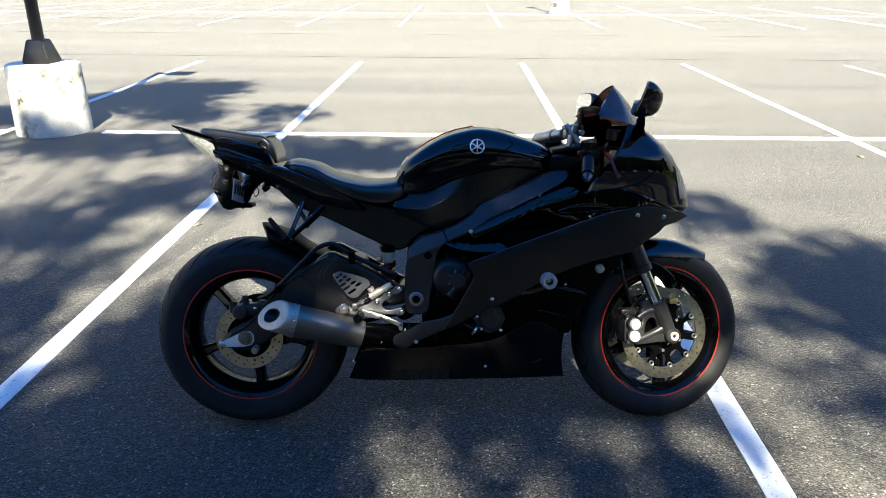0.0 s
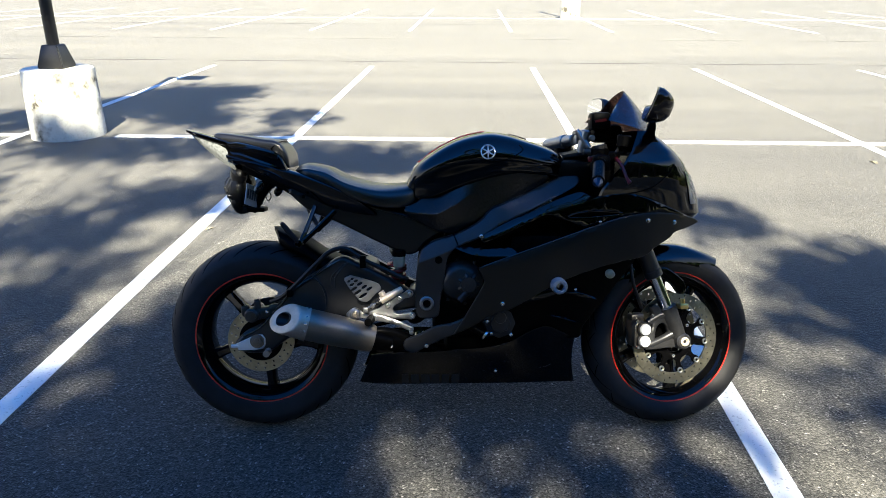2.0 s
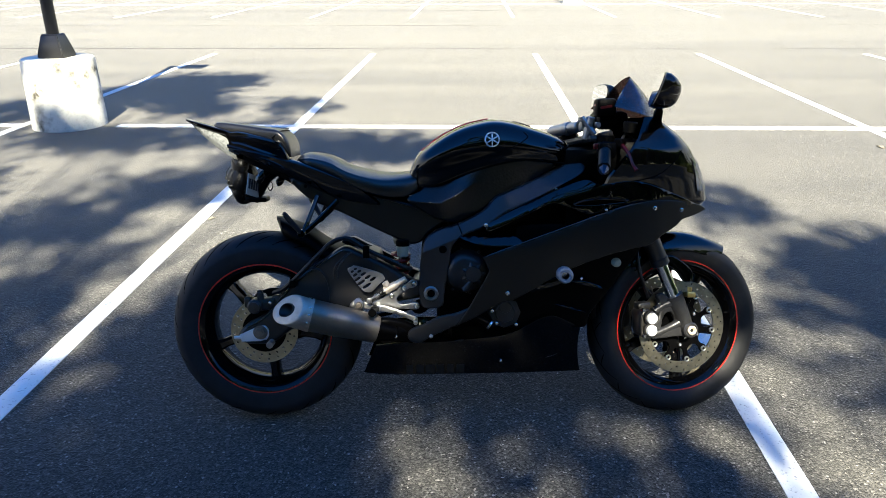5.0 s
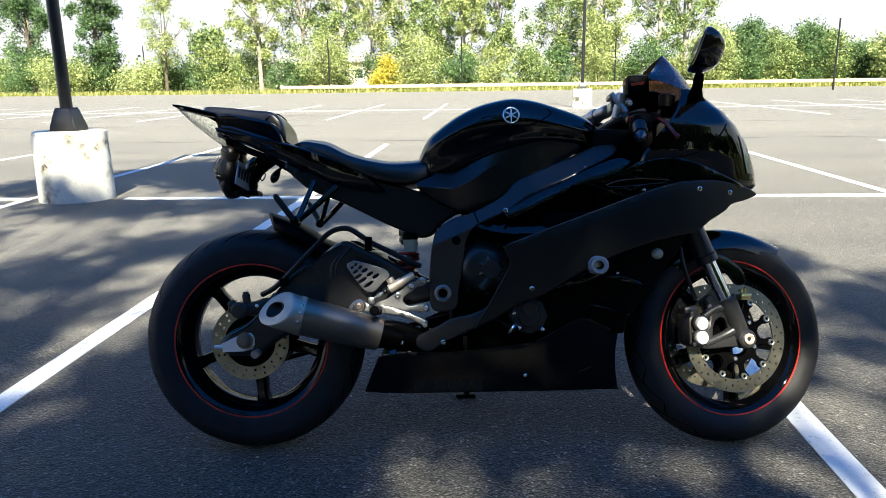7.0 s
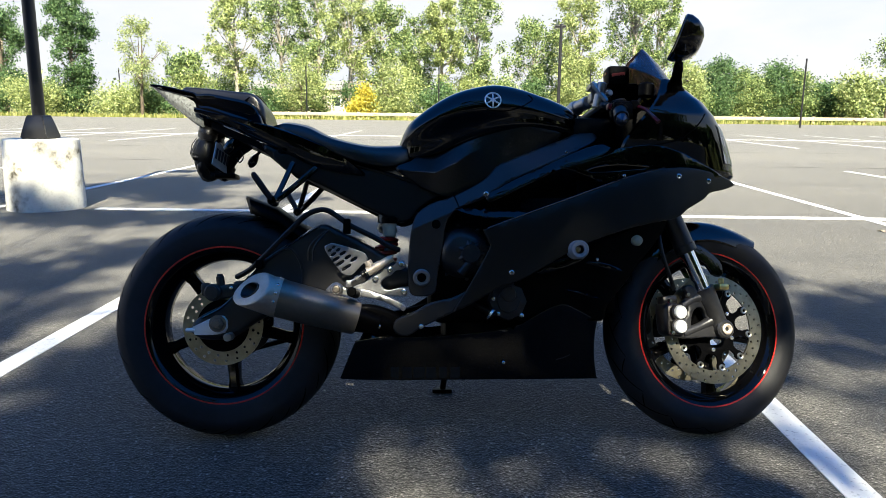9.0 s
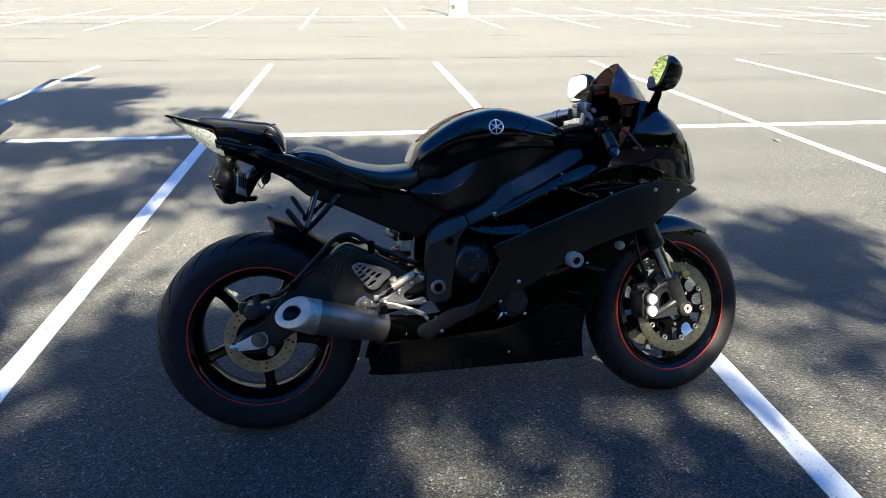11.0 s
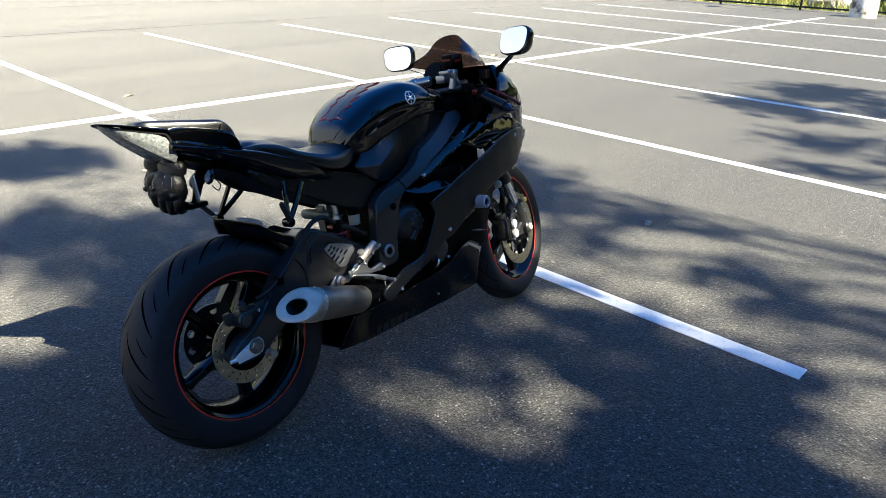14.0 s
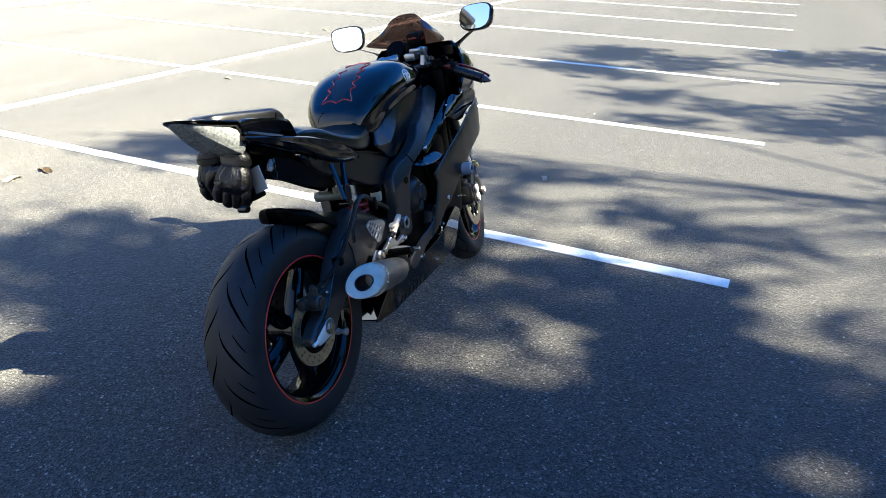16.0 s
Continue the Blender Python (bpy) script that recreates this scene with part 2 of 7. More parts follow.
def tube(points, r, seg=10, per=6, smooth=True):
    """A hose or bent bar; r is one radius or one for each point."""
    rs = r if isinstance(r, (list, tuple)) else [r] * len(points)
    path = smooth_line([(*p, q) for p, q in zip(points, rs)], per) if smooth and len(points) > 2 else [Vector((*p, q)) for p, q in zip(points, rs)]
    bm = bmesh.new()
    rings, side = [], None
    for i, p in enumerate(path):
        a, b = path[max(i - 1, 0)].to_3d(), path[min(i + 1, len(path) - 1)].to_3d()
        d = (b - a).normalized()
        if side is None:
            side = d.orthogonal().normalized()
        side = (side - d * side.dot(d)).normalized()
        up = d.cross(side)
        rings.append([bm.verts.new(p.to_3d() + p[3] * (side * math.cos(2 * math.pi * k / seg) + up * math.sin(2 * math.pi * k / seg))) for k in range(seg)])
    for a, b in zip(rings, rings[1:]):
        for k in range(seg):
            bm.faces.new((a[k], a[(k + 1) % seg], b[(k + 1) % seg], b[k]))
    bm.faces.new(rings[0][::-1])
    bm.faces.new(rings[-1])
    bmesh.ops.recalc_face_normals(bm, faces=bm.faces)
    return bm


def loft(sections, cap=True, closed=True):
    """Skin over rings of equal count."""
    bm = bmesh.new()
    rings = [[bm.verts.new(p) for p in s] for s in sections]
    n = len(rings[0])
    for a, b in zip(rings, rings[1:]):
        for k in range(n if closed else n - 1):
            bm.faces.new((a[k], a[(k + 1) % n], b[(k + 1) % n], b[k]))
    if cap and closed:
        bm.faces.new(rings[0][::-1])
        bm.faces.new(rings[-1])
    bmesh.ops.remove_doubles(bm, verts=bm.verts, dist=1e-5)
    bmesh.ops.recalc_face_normals(bm, faces=bm.faces)
    return bm


def fine(rows, per=5):
    """Smoothly interpolated rows of numbers."""
    return [list(v) for v in smooth_line(rows, per)]


def edge_gap(p, loop):
    """Distance from p to a closed 2D loop."""
    best = 9.0
    for a, b in zip(loop, loop[1:] + loop[:1]):
        ab = b - a
        t = max(0.0, min(1.0, (p - a).dot(ab) / max(ab.dot(ab), 1e-12)))
        best = min(best, (p - a - ab * t).length)
    return best


def panel(outline, wide, thick=0.004, roll=0.008, step=0.02, rounded=True, per=4, holes=(), crease=None):
    """A moulded body panel: an outline in x and z, laid on the half-width wide(x, z) of the right-hand side (-y), its edges rolled inwards; crease is the height z(x) of a fold that it keeps crisp."""
    loop = [Vector(v[:2]) for v in (smooth_line(outline, per, True) if rounded else outline)]
    loop = [p for p, q in zip(loop, loop[1:] + loop[:1]) if (p - q).length > 1e-4]
    if not rounded:
        dense = []
        for a, b in zip(loop, loop[1:] + loop[:1]):
            k = max(1, int((b - a).length / step))
            dense += [a.lerp(b, i / k) for i in range(k)]
        loop = dense
    pts, edges = list(loop), [(i, (i + 1) % len(loop)) for i in range(len(loop))]
    loops = [loop]
    for hole in holes:
        h = [Vector(v[:2]) for v in smooth_line(hole, per, True)]
        loops.append(h)
        s = len(pts)
        pts += h
        edges += [(s + i, s + (i + 1) % len(h)) for i in range(len(h))]
    xs, zs = [p.x for p in loop], [p.y for p in loop]

    def inside(p, lp):
        c = False
        for a, b in zip(lp, lp[1:] + lp[:1]):
            if (a.y > p.y) != (b.y > p.y) and p.x < (b.x - a.x) * (p.y - a.y) / (b.y - a.y) + a.x:
                c = not c
        return c

    def within(p):
        return inside(p, loops[0]) and not any(inside(p, lp) for lp in loops[1:])

    for inset in ((roll * 0.3, roll * 0.7, roll * 1.1) if roll else ()):
        for lp in loops:
            for i, p in enumerate(lp):
                d = (lp[(i + 1) % len(lp)] - lp[i - 1])
                nrm = Vector((-d.y, d.x)).normalized()
                for s in (1, -1):
                    q = p + nrm * inset * s
                    if within(q) and min(edge_gap(q, l2) for l2 in loops) > inset * 0.9:
                        pts.append(q)
    if crease:
        for off in (-0.0035, -0.001, 0.001, 0.0035):
            line = [Vector((min(xs) + 0.006 * k, crease(min(xs) + 0.006 * k) + off)) for k in range(int((max(xs) - min(xs)) / 0.006) + 1)]
            line = [q for q in line if within(q) and min(edge_gap(q, l2) for l2 in loops) > roll * 1.2]
            edges += [(len(pts) + i, len(pts) + i + 1) for i, (a, b) in enumerate(zip(line, line[1:])) if b.x - a.x < 0.0065]
            pts += line
    x = min(xs) + step / 2
    row = 0
    while x < max(xs):
        z = min(zs) + step / 2 * (1 + row % 2)
        while z < max(zs):
            q = Vector((x, z))
            if within(q) and min(edge_gap(q, l2) for l2 in loops) > max(roll * 1.3, step * 0.35) and not (crease and abs(z - crease(x)) < 0.007):
                pts.append(q)
            z += step
        x += step * 0.87
        row += 1
    vs, _, fs, *_ = delaunay_2d_cdt(pts, edges, [], 0, 1e-6)
    keep = []
    for f in fs:
        c = sum((vs[i] for i in f), Vector((0, 0))) / len(f)
        if within(c):
            keep.append(f)
    bm = bmesh.new()
    outer, inner = [], []
    for v in vs:
        g = min(edge_gap(v, l2) for l2 in loops) if roll else 1
        dip = roll * (1 - math.sqrt(max(0, 1 - (1 - min(g, roll) / roll) ** 2))) if roll else 0
        w = wide(v.x, v.y)
        outer.append(bm.verts.new((v.x, -(w - dip), v.y)))
        inner.append(bm.verts.new((v.x, -(w - thick - roll), v.y)))
    count = {}
    for f in keep:
        try:
            bm.faces.new([outer[i] for i in f])
            bm.faces.new([inner[i] for i in f[::-1]])
        except ValueError:
            continue
        for a, b in zip(f, f[1:] + f[:1]):
            k = (min(a, b), max(a, b))
            count[k] = None if k in count else (a, b)
    for k, ab in count.items():
        if ab:
            a, b = ab
            bm.faces.new((outer[b], outer[a], inner[a], inner[b]))
    bmesh.ops.delete(bm, geom=[v for v in bm.verts if not v.link_faces], context="VERTS")
    bmesh.ops.recalc_face_normals(bm, faces=bm.faces)
    return bm


def table(rows):
    """A smooth function through (x, value) rows."""
    xs, vs = [r[0] for r in rows], [r[1] for r in rows]
    return lambda x: float(np.interp(x, xs, vs))


# ---- ground ----
bm = bmesh.new()
bmesh.ops.create_grid(bm, x_segments=8, y_segments=8, size=1500)
mesh_thing("ground", bm, M_GRASS, "rough dry grass reaching to the horizon", "grass", kind="structure", m=pose(0, 0, -0.05))
bm = bmesh.new()
LOT = [(-90, -40), (21.3, -40), (21.2, 12.9), (60, 13.6), (60, 46), (34, 57), (-20, 57), (-90, 66)]
low = [bm.verts.new((x, y, -0.4)) for x, y in LOT]
top = [bm.verts.new((x, y, 0)) for x, y in LOT]
bm.faces.new(top)
for i in range(len(LOT)):
    bm.faces.new((low[i], low[(i + 1) % len(LOT)], top[(i + 1) % len(LOT)], top[i]))
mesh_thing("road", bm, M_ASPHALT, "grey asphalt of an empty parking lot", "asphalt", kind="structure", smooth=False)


# the bay lines run a third of a degree off square
SKEW = 0.0058


def strip(x0, x1, y0, y1, label="worn white painted parking bay line on asphalt", group="parking bay lines", top=0.003):
    bm = box(x0, x1, y0, y1, -0.002, top)
    for v in bm.verts:
        v.co.x += SKEW * (v.co.y - 1.0)
    return mesh_thing("parking_line", bm, M_LINE, label, "road marking", group, smooth=False)


BAY, LINE = 2.6, 0.09
for k in range(-9, 13):
    x = 1.022 + BAY * k - (0.018 if k < 0 else 0)
    if k < 7:
        strip(x - LINE / 2, x + LINE / 2, 1.01, 11.96)
    strip(x - LINE / 2, x + LINE / 2, 19.4, 30.3)
CROSS = "long white painted line across the parking bays"
strip(-3.28, 18.4, 6.53, 6.64, CROSS, "cross lines", 0.0065)
strip(-24, -4.15, 6.53, 6.64, CROSS, "cross lines", 0.0065)
strip(3.7, 34, 24.75, 24.86, CROSS, "cross lines", 0.0065)
strip(-24, 2.95, 24.75, 24.86, CROSS, "cross lines", 0.0065)


# tarred joints between the paved lanes
M_TAR = mat("tar joint", (0.012, 0.012, 0.012), 0.7, spec=0.2)
uneven(M_TAR, 3, 0.4)
for y, x0, x1 in ((12.65, -40, 21), (17.1, -40, 40), (21.9, -40, 40)):
    pts = [(x0 + (x1 - x0) * k / 80, y + 0.02 * math.sin(k * 1.7) + 0.03 * math.sin(k * 0.31)) for k in range(81)]
    bm = bmesh.new()
    rows_ = [[bm.verts.new((x, yy + e, z)) for e, z in ((-0.018, 0.0005), (-0.006, 0.0018), (0.006, 0.0018), (0.018, 0.0005))] for x, yy in pts]
    for a, b in zip(rows_, rows_[1:]):
        for k in range(3):
            bm.faces.new((a[k], b[k], b[k + 1], a[k + 1]))
    mesh_thing("paving_joint", bm, M_TAR, "dark tarred joint across the asphalt", "paving joint", "paving joints")


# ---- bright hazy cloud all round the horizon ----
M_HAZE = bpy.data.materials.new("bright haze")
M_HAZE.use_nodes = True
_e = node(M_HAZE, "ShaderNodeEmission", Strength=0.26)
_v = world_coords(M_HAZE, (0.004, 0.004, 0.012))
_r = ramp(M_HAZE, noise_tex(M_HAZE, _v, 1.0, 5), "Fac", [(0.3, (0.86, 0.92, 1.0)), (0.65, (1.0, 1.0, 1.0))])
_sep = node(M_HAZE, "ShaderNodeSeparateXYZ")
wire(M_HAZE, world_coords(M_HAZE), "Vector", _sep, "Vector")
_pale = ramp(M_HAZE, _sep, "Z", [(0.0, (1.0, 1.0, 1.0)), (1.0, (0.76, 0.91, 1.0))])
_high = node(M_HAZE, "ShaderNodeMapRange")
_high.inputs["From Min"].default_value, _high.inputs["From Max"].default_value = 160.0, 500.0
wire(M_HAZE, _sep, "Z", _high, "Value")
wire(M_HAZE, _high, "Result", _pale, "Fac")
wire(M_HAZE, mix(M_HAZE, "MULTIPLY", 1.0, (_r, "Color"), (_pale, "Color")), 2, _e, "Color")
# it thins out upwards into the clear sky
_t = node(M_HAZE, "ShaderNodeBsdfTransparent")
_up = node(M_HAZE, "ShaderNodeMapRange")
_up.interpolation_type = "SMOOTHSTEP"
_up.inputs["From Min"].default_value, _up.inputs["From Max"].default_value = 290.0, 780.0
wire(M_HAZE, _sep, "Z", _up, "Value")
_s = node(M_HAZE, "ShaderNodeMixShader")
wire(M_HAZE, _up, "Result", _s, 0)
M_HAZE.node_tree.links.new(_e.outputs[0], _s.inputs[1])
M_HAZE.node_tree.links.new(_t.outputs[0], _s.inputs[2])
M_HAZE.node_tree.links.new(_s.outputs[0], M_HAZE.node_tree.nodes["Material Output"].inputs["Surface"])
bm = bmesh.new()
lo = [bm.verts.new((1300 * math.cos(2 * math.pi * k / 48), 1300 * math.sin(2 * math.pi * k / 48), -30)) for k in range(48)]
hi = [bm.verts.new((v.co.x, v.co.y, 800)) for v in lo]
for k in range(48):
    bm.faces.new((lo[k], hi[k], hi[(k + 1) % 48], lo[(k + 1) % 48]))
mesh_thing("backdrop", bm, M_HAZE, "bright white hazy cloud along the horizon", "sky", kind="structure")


# ---- lamp posts ----
def lamp_post(x, y, height=3.7, based=0.625, turn=0.0, label="black steel lamp post on a white painted concrete base"):
    ob = thing("lamp_post", label, "lamp post", "lamp posts", m=pose(x, y, 0, 0, 0, turn))
    z = 0.0
    if based:
        z = based
        part("concrete_base", lathe([(0, -0.02), (0.325, -0.02), (0.325, 0.03), (0.312, z - 0.03), (0.306, z - 0.008), (0.295, z), (0, z)], 56, axis=(0, 0, 1)), M_CONCRETE, ob, "white painted concrete base with scuffs")
        s = [[(sx * w, sy * w, z + h) for sx, sy in ((-1, -1), (1, -1), (1, 1), (-1, 1))] for w, h in ((0.118, 0.0), (0.118, 0.03), (0.075, 0.2), (0.07, 0.205))]
        bm = loft(s)
        bmesh.ops.bevel(bm, geom=bm.edges[:], offset=0.008, segments=2, affect="EDGES")
        part("base_cover", bm, M_POLE, ob)
    part("pole", rod((0, 0, z), (0, 0, height), 0.054, 0.048, 20), M_POLE, ob)
    if not based:
        part("cap", lathe([(0, 0.03), (0.03, 0.025), (0.058, 0.0), (0.058, -0.02), (0, -0.02)], 20, (0, 0, height), (0, 0, 1)), M_POLE, ob)
        return ob
    part("arm", box(-0.03, 0.36, -0.03, 0.03, height - 0.12, height - 0.05, 0.008), M_POLE, ob)
    part("lamp_head", box(0.12, 0.5, -0.17, 0.17, height - 0.1, height - 0.01, 0.025, 3), M_POLE, ob, "flat black lamp head")
    return ob


lamp_post(-3.72, 6.62)
lamp_post(3.34, 24.8, turn=90)
lamp_post(20.96, 45.4, 4.1, 0, label="thin black lamp post at the lot's edge")
lamp_post(19.72, 6.05, based=0.46)
lamp_post(22.3, 21.0)
for x, y in ((-30, 64.7), (-12.1, 58.3), (-1.6, 58.7), (10.5, 59.4), (33, 72)):
    lamp_post(x, y, 4.1, 0, label="thin black lamp post at the lot's edge")


# ---- trees ----
def leaf_cloud(centres, spread, count, size, seed, flat=1.0, pick=True):
    """Many small leaf faces round the centres."""
    rng = np.random.default_rng(seed)
    c = np.array(centres)
    at = (c[rng.integers(0, len(c), count)] if pick else c) + rng.normal(0, 1, (count, 3)) * np.array([spread, spread, spread * flat])
    u = rng.normal(0, 1, (count, 3))
    u /= np.linalg.norm(u, axis=1)[:, None]
    v = np.cross(u, rng.normal(0, 1, (count, 3)))
    v /= np.linalg.norm(v, axis=1)[:, None]
    s = size * rng.uniform(0.5, 1.3, (count, 1))
    quad = np.stack([at - u * s, at - v * s * 0.55, at + u * s, at + v * s * 0.55], 1).reshape(-1, 3)
    me = bpy.data.meshes.new("crown")
    me.from_pydata(quad.tolist(), [], np.arange(count * 4).reshape(-1, 4).tolist())
    return me


def tree(name, h, w, seed, leaf, label, x, y, low=0.25, count=5200, size=0.14, clumps=46, airy=0.55, z=0.0, bark=None):
    """Trunk, limbs and a crown of small leaves with gaps; h high and w wide."""
    rng = random.Random(seed)
    ob = thing(name, label, "bush" if low < 0.1 else "tree", m=pose(x, y, z, 0, 0, rng.uniform(0, 360)))
    bms, ends = [], []
    if low >= 0.1:
        lean = rng.uniform(-0.04, 0.04) * h
        bms.append(tube([(0, 0, -0.1), (lean * 0.3, 0, h * 0.3), (lean, 0, h * 0.62), (lean * 1.2, 0, h * 0.93)], [0.02 * h, 0.015 * h, 0.009 * h, 0.003 * h], 8, 4))
    for k in range(clumps):
        f = low + (0.98 - low) * rng.random() ** 0.8
        rad = w / 2 * math.sin(math.pi * min(1, (f - low * 0.7) / (1.06 - low * 0.7))) ** 0.7 * rng.uniform(0.25, 1.0)
        a = rng.uniform(0, 2 * math.pi)
        p = Vector((rad * math.cos(a), rad * math.sin(a), h * f))
        ends.append(tuple(p))
        if low >= 0.1 and k % 3 == 0:
            s = Vector((0, 0, h * f * rng.uniform(0.6, 0.85)))
            bms.append(tube([tuple(s), tuple(s.lerp(p, 0.5) + Vector((0, 0, -0.03 * h))), tuple(p)], [0.006 * h, 0.004 * h, 0.0015 * h], 5, 3))
    if bms:
        part("trunk", merge(*bms), bark or M_BARK, ob)
    me = leaf_cloud(ends, w * 0.5 * airy / (clumps ** 0.33) * 1.3, count, size, seed)
    me.materials.append(leaf)
    crown = new("crown", me)
    crown.parent = ob
    return ob


# ---- the edge of the lot ----
# by bearing: (sideways per metre ahead, top's rise per metre ahead, width per metre ahead, distance, kind)
def wood(side, rise, wide, far, seed, leaf, label, **more):
    h = 0.9 + far * rise
    return tree("tree" if more.get("low", 0.25) >= 0.1 else "bush", h, far * wide, seed, leaf, label, far * side, far, **more)


TALL = "tall slender tree with an airy green crown"
for n, (side, rise, wide) in enumerate(((-0.302, 0.15, 0.075), (-0.24, 0.165, 0.09), (-0.19, 0.172, 0.075), (-0.148, 0.172, 0.085), (-0.1, 0.14, 0.075), (-0.055, 0.12, 0.07), (-0.022, 0.145, 0.06), (0.022, 0.155, 0.08), (0.1, 0.118, 0.085), (0.158, 0.15, 0.085), (0.232, 0.175, 0.085), (0.268, 0.155, 0.07))):
    wood(side, rise, wide, 64 + 3 * (n % 3), 11 + n, M_LEAF if n % 3 else M_LEAF_LIGHT, TALL, low=0.26, clumps=64, airy=0.3, count=10500, size=0.11, bark=M_BARK_PALE)
wood(-0.525, 0.15, 0.08, 66, 40, M_LEAF_DARK, "dense dark green tree with branches down to the grass", low=0.12, clumps=80, count=22000, airy=0.36, size=0.11)
wood(-0.625, 0.14, 0.075, 70, 41, M_LEAF_DARK, "dark green tree beside the wires", low=0.12, clumps=60, count=17000, airy=0.4, size=0.11)
wood(-0.435, 0.112, 0.07, 63, 42, M_LEAF_LIGHT, "thin young tree with sparse leaves", low=0.3, clumps=34, count=5200, airy=0.3, size=0.09)
wood(-0.37, 0.066, 0.06, 66, 43, M_LEAF, "small green tree in the hedge", low=0.15)
wood(0.575, 0.095, 0.08, 62, 44, M_LEAF, "thin tree with sparse leaves", low=0.28, clumps=34, count=5600, airy=0.3, size=0.09)
wood(0.535, 0.048, 0.07, 60, 45, M_LEAF_LIGHT, "small yellowing tree by the timber rail", low=0.15, count=3000)
wood(-0.135, 0.024, 0.045, 60, 46, M_LEAF_YELLOW, "bright yellow bush at the lot's edge", low=0.05, count=4200, clumps=16, airy=0.42, size=0.1)
wood(-0.215, 0.058, 0.07, 61, 47, M_LEAF_LIGHT, "small yellow-green tree beside the lot", low=0.2, count=4800, size=0.095)
wood(-0.085, 0.06, 0.06, 61, 48, M_LEAF_LIGHT, "yellow-green bush beside the lot", low=0.08, count=5500, size=0.095)
wood(0.155, 0.064, 0.05, 60, 49, M_LEAF_LIGHT, "light green small tree by the lot", low=0.1, count=6000, size=0.095)
wood(0.305, 0.062, 0.06, 60, 50, M_LEAF_LIGHT, "light green small tree by the lot", low=0.1, count=6000, size=0.095)
for n, (side, rise, wide) in enumerate(((0.345, 0.064, 0.06), (0.385, 0.052, 0.06), (0.425, 0.058, 0.065), (0.455, 0.05, 0.055), (0.495, 0.034, 0.06), (0.6, 0.036, 0.08), (0.66, 0.045, 0.09), (0.73, 0.06, 0.1), (0.81, 0.07, 0.1), (0.9, 0.075, 0.12))):
    wood(side, rise, wide, 64, 60 + n, M_LEAF if n % 2 else M_LEAF_DARK, "leafy green tree in a row behind the timber rail", low=0.08, count=10000, airy=0.5, size=0.1)
rng = random.Random(5)
for n in range(34):
    side = -0.68 + 0.041 * n + rng.uniform(-0.01, 0.01)
    wood(side, rng.uniform(0.014, 0.04), rng.uniform(0.055, 0.085), 62 + rng.uniform(0, 5), 100 + n, (M_LEAF, M_LEAF_DARK, M_LEAF_LIGHT)[n % 3], "low green bush in the hedge at the lot's edge", low=0.02, count=5200, clumps=30, airy=0.45, size=0.1)
# the right-hand side, behind the wire fence
for n in range(16):
    tree("bush" if n % 3 else "tree", rng.uniform(2.5, 4.5) if n % 3 else rng.uniform(6, 9), rng.uniform(3, 5), 200 + n, (M_LEAF, M_LEAF_LIGHT, M_LEAF_DARK)[n % 3], "leafy green growth behind the wire fence", 38 + rng.uniform(0, 8), -14 + 3.6 * n, low=0.05 if n % 3 else 0.2, count=2600, clumps=30, airy=0.7)

# far woods, closing the view behind the trees
far = leaf_cloud([(x, 105 + 8 * math.sin(x * 0.13), 1.2 + 1.4 * math.sin(x * 0.31) ** 2) for x in range(-110, 120, 2)], 1.6, 14000, 0.35, 77, 0.7)
far.materials.append(M_LEAF)
tagged(new("far_woods", far), "distant green woods behind the lot", "woods", kind="stuff")

# rough grass along the edge
rg = np.random.default_rng(9)
n = 9000
gx = rg.uniform(-46, 46, n)
gy = np.where(gx < -20, 57 + (-20 - gx) * 9 / 70, np.where(gx > 34, 57 - (gx - 34) * 11 / 26, 57)) + rg.gamma(1.3, 1.4, n) - 0.05
gh = rg.uniform(0.1, 0.4, n)
ga = rg.uniform(0, 6.28, n)
dx, dy = np.cos(ga) * 0.06, np.sin(ga) * 0.06
tips = np.stack([gx + rg.normal(0, 0.1, n), gy + rg.normal(0, 0.1, n), gh], 1)
tri = np.stack([np.stack([gx - dx, gy - dy, gx * 0 - 0.05], 1), np.stack([gx + dx, gy + dy, gx * 0 - 0.05], 1), tips], 1).reshape(-1, 3)
gm = bpy.data.meshes.new("grass")
gm.from_pydata(tri.tolist(), [], np.arange(3 * n).reshape(-1, 3).tolist())
gm.materials.append(M_BLADE)
tagged(new("grass", gm), "tufts of long dry grass along the asphalt", "grass", kind="stuff")

# timber guard rail
rail = thing("guard_rail", "weathered timber guard rail at the lot's edge", "guard rail", m=pose(0, 0, 0))
for k in range(20):
    x = -16 + 4 * k
    y = 58.3 - max(0, x - 34) * 11 / 26
    y1 = 58.3 - max(0, x + 4 - 34) * 11 / 26
    part("post", box(x - 0.1, x + 0.1, y + 0.06, y + 0.26, -0.1, 0.62, 0.01), M_WOOD, rail)
    part("beam", moved(box(0, math.hypot(4, y1 - y) - 0.01, -0.05, 0.05, 0.3, 0.56, 0.01), pose(x, y, 0, 0, 0, math.degrees(math.atan2(y1 - y, 4)))), M_WOOD, rail)

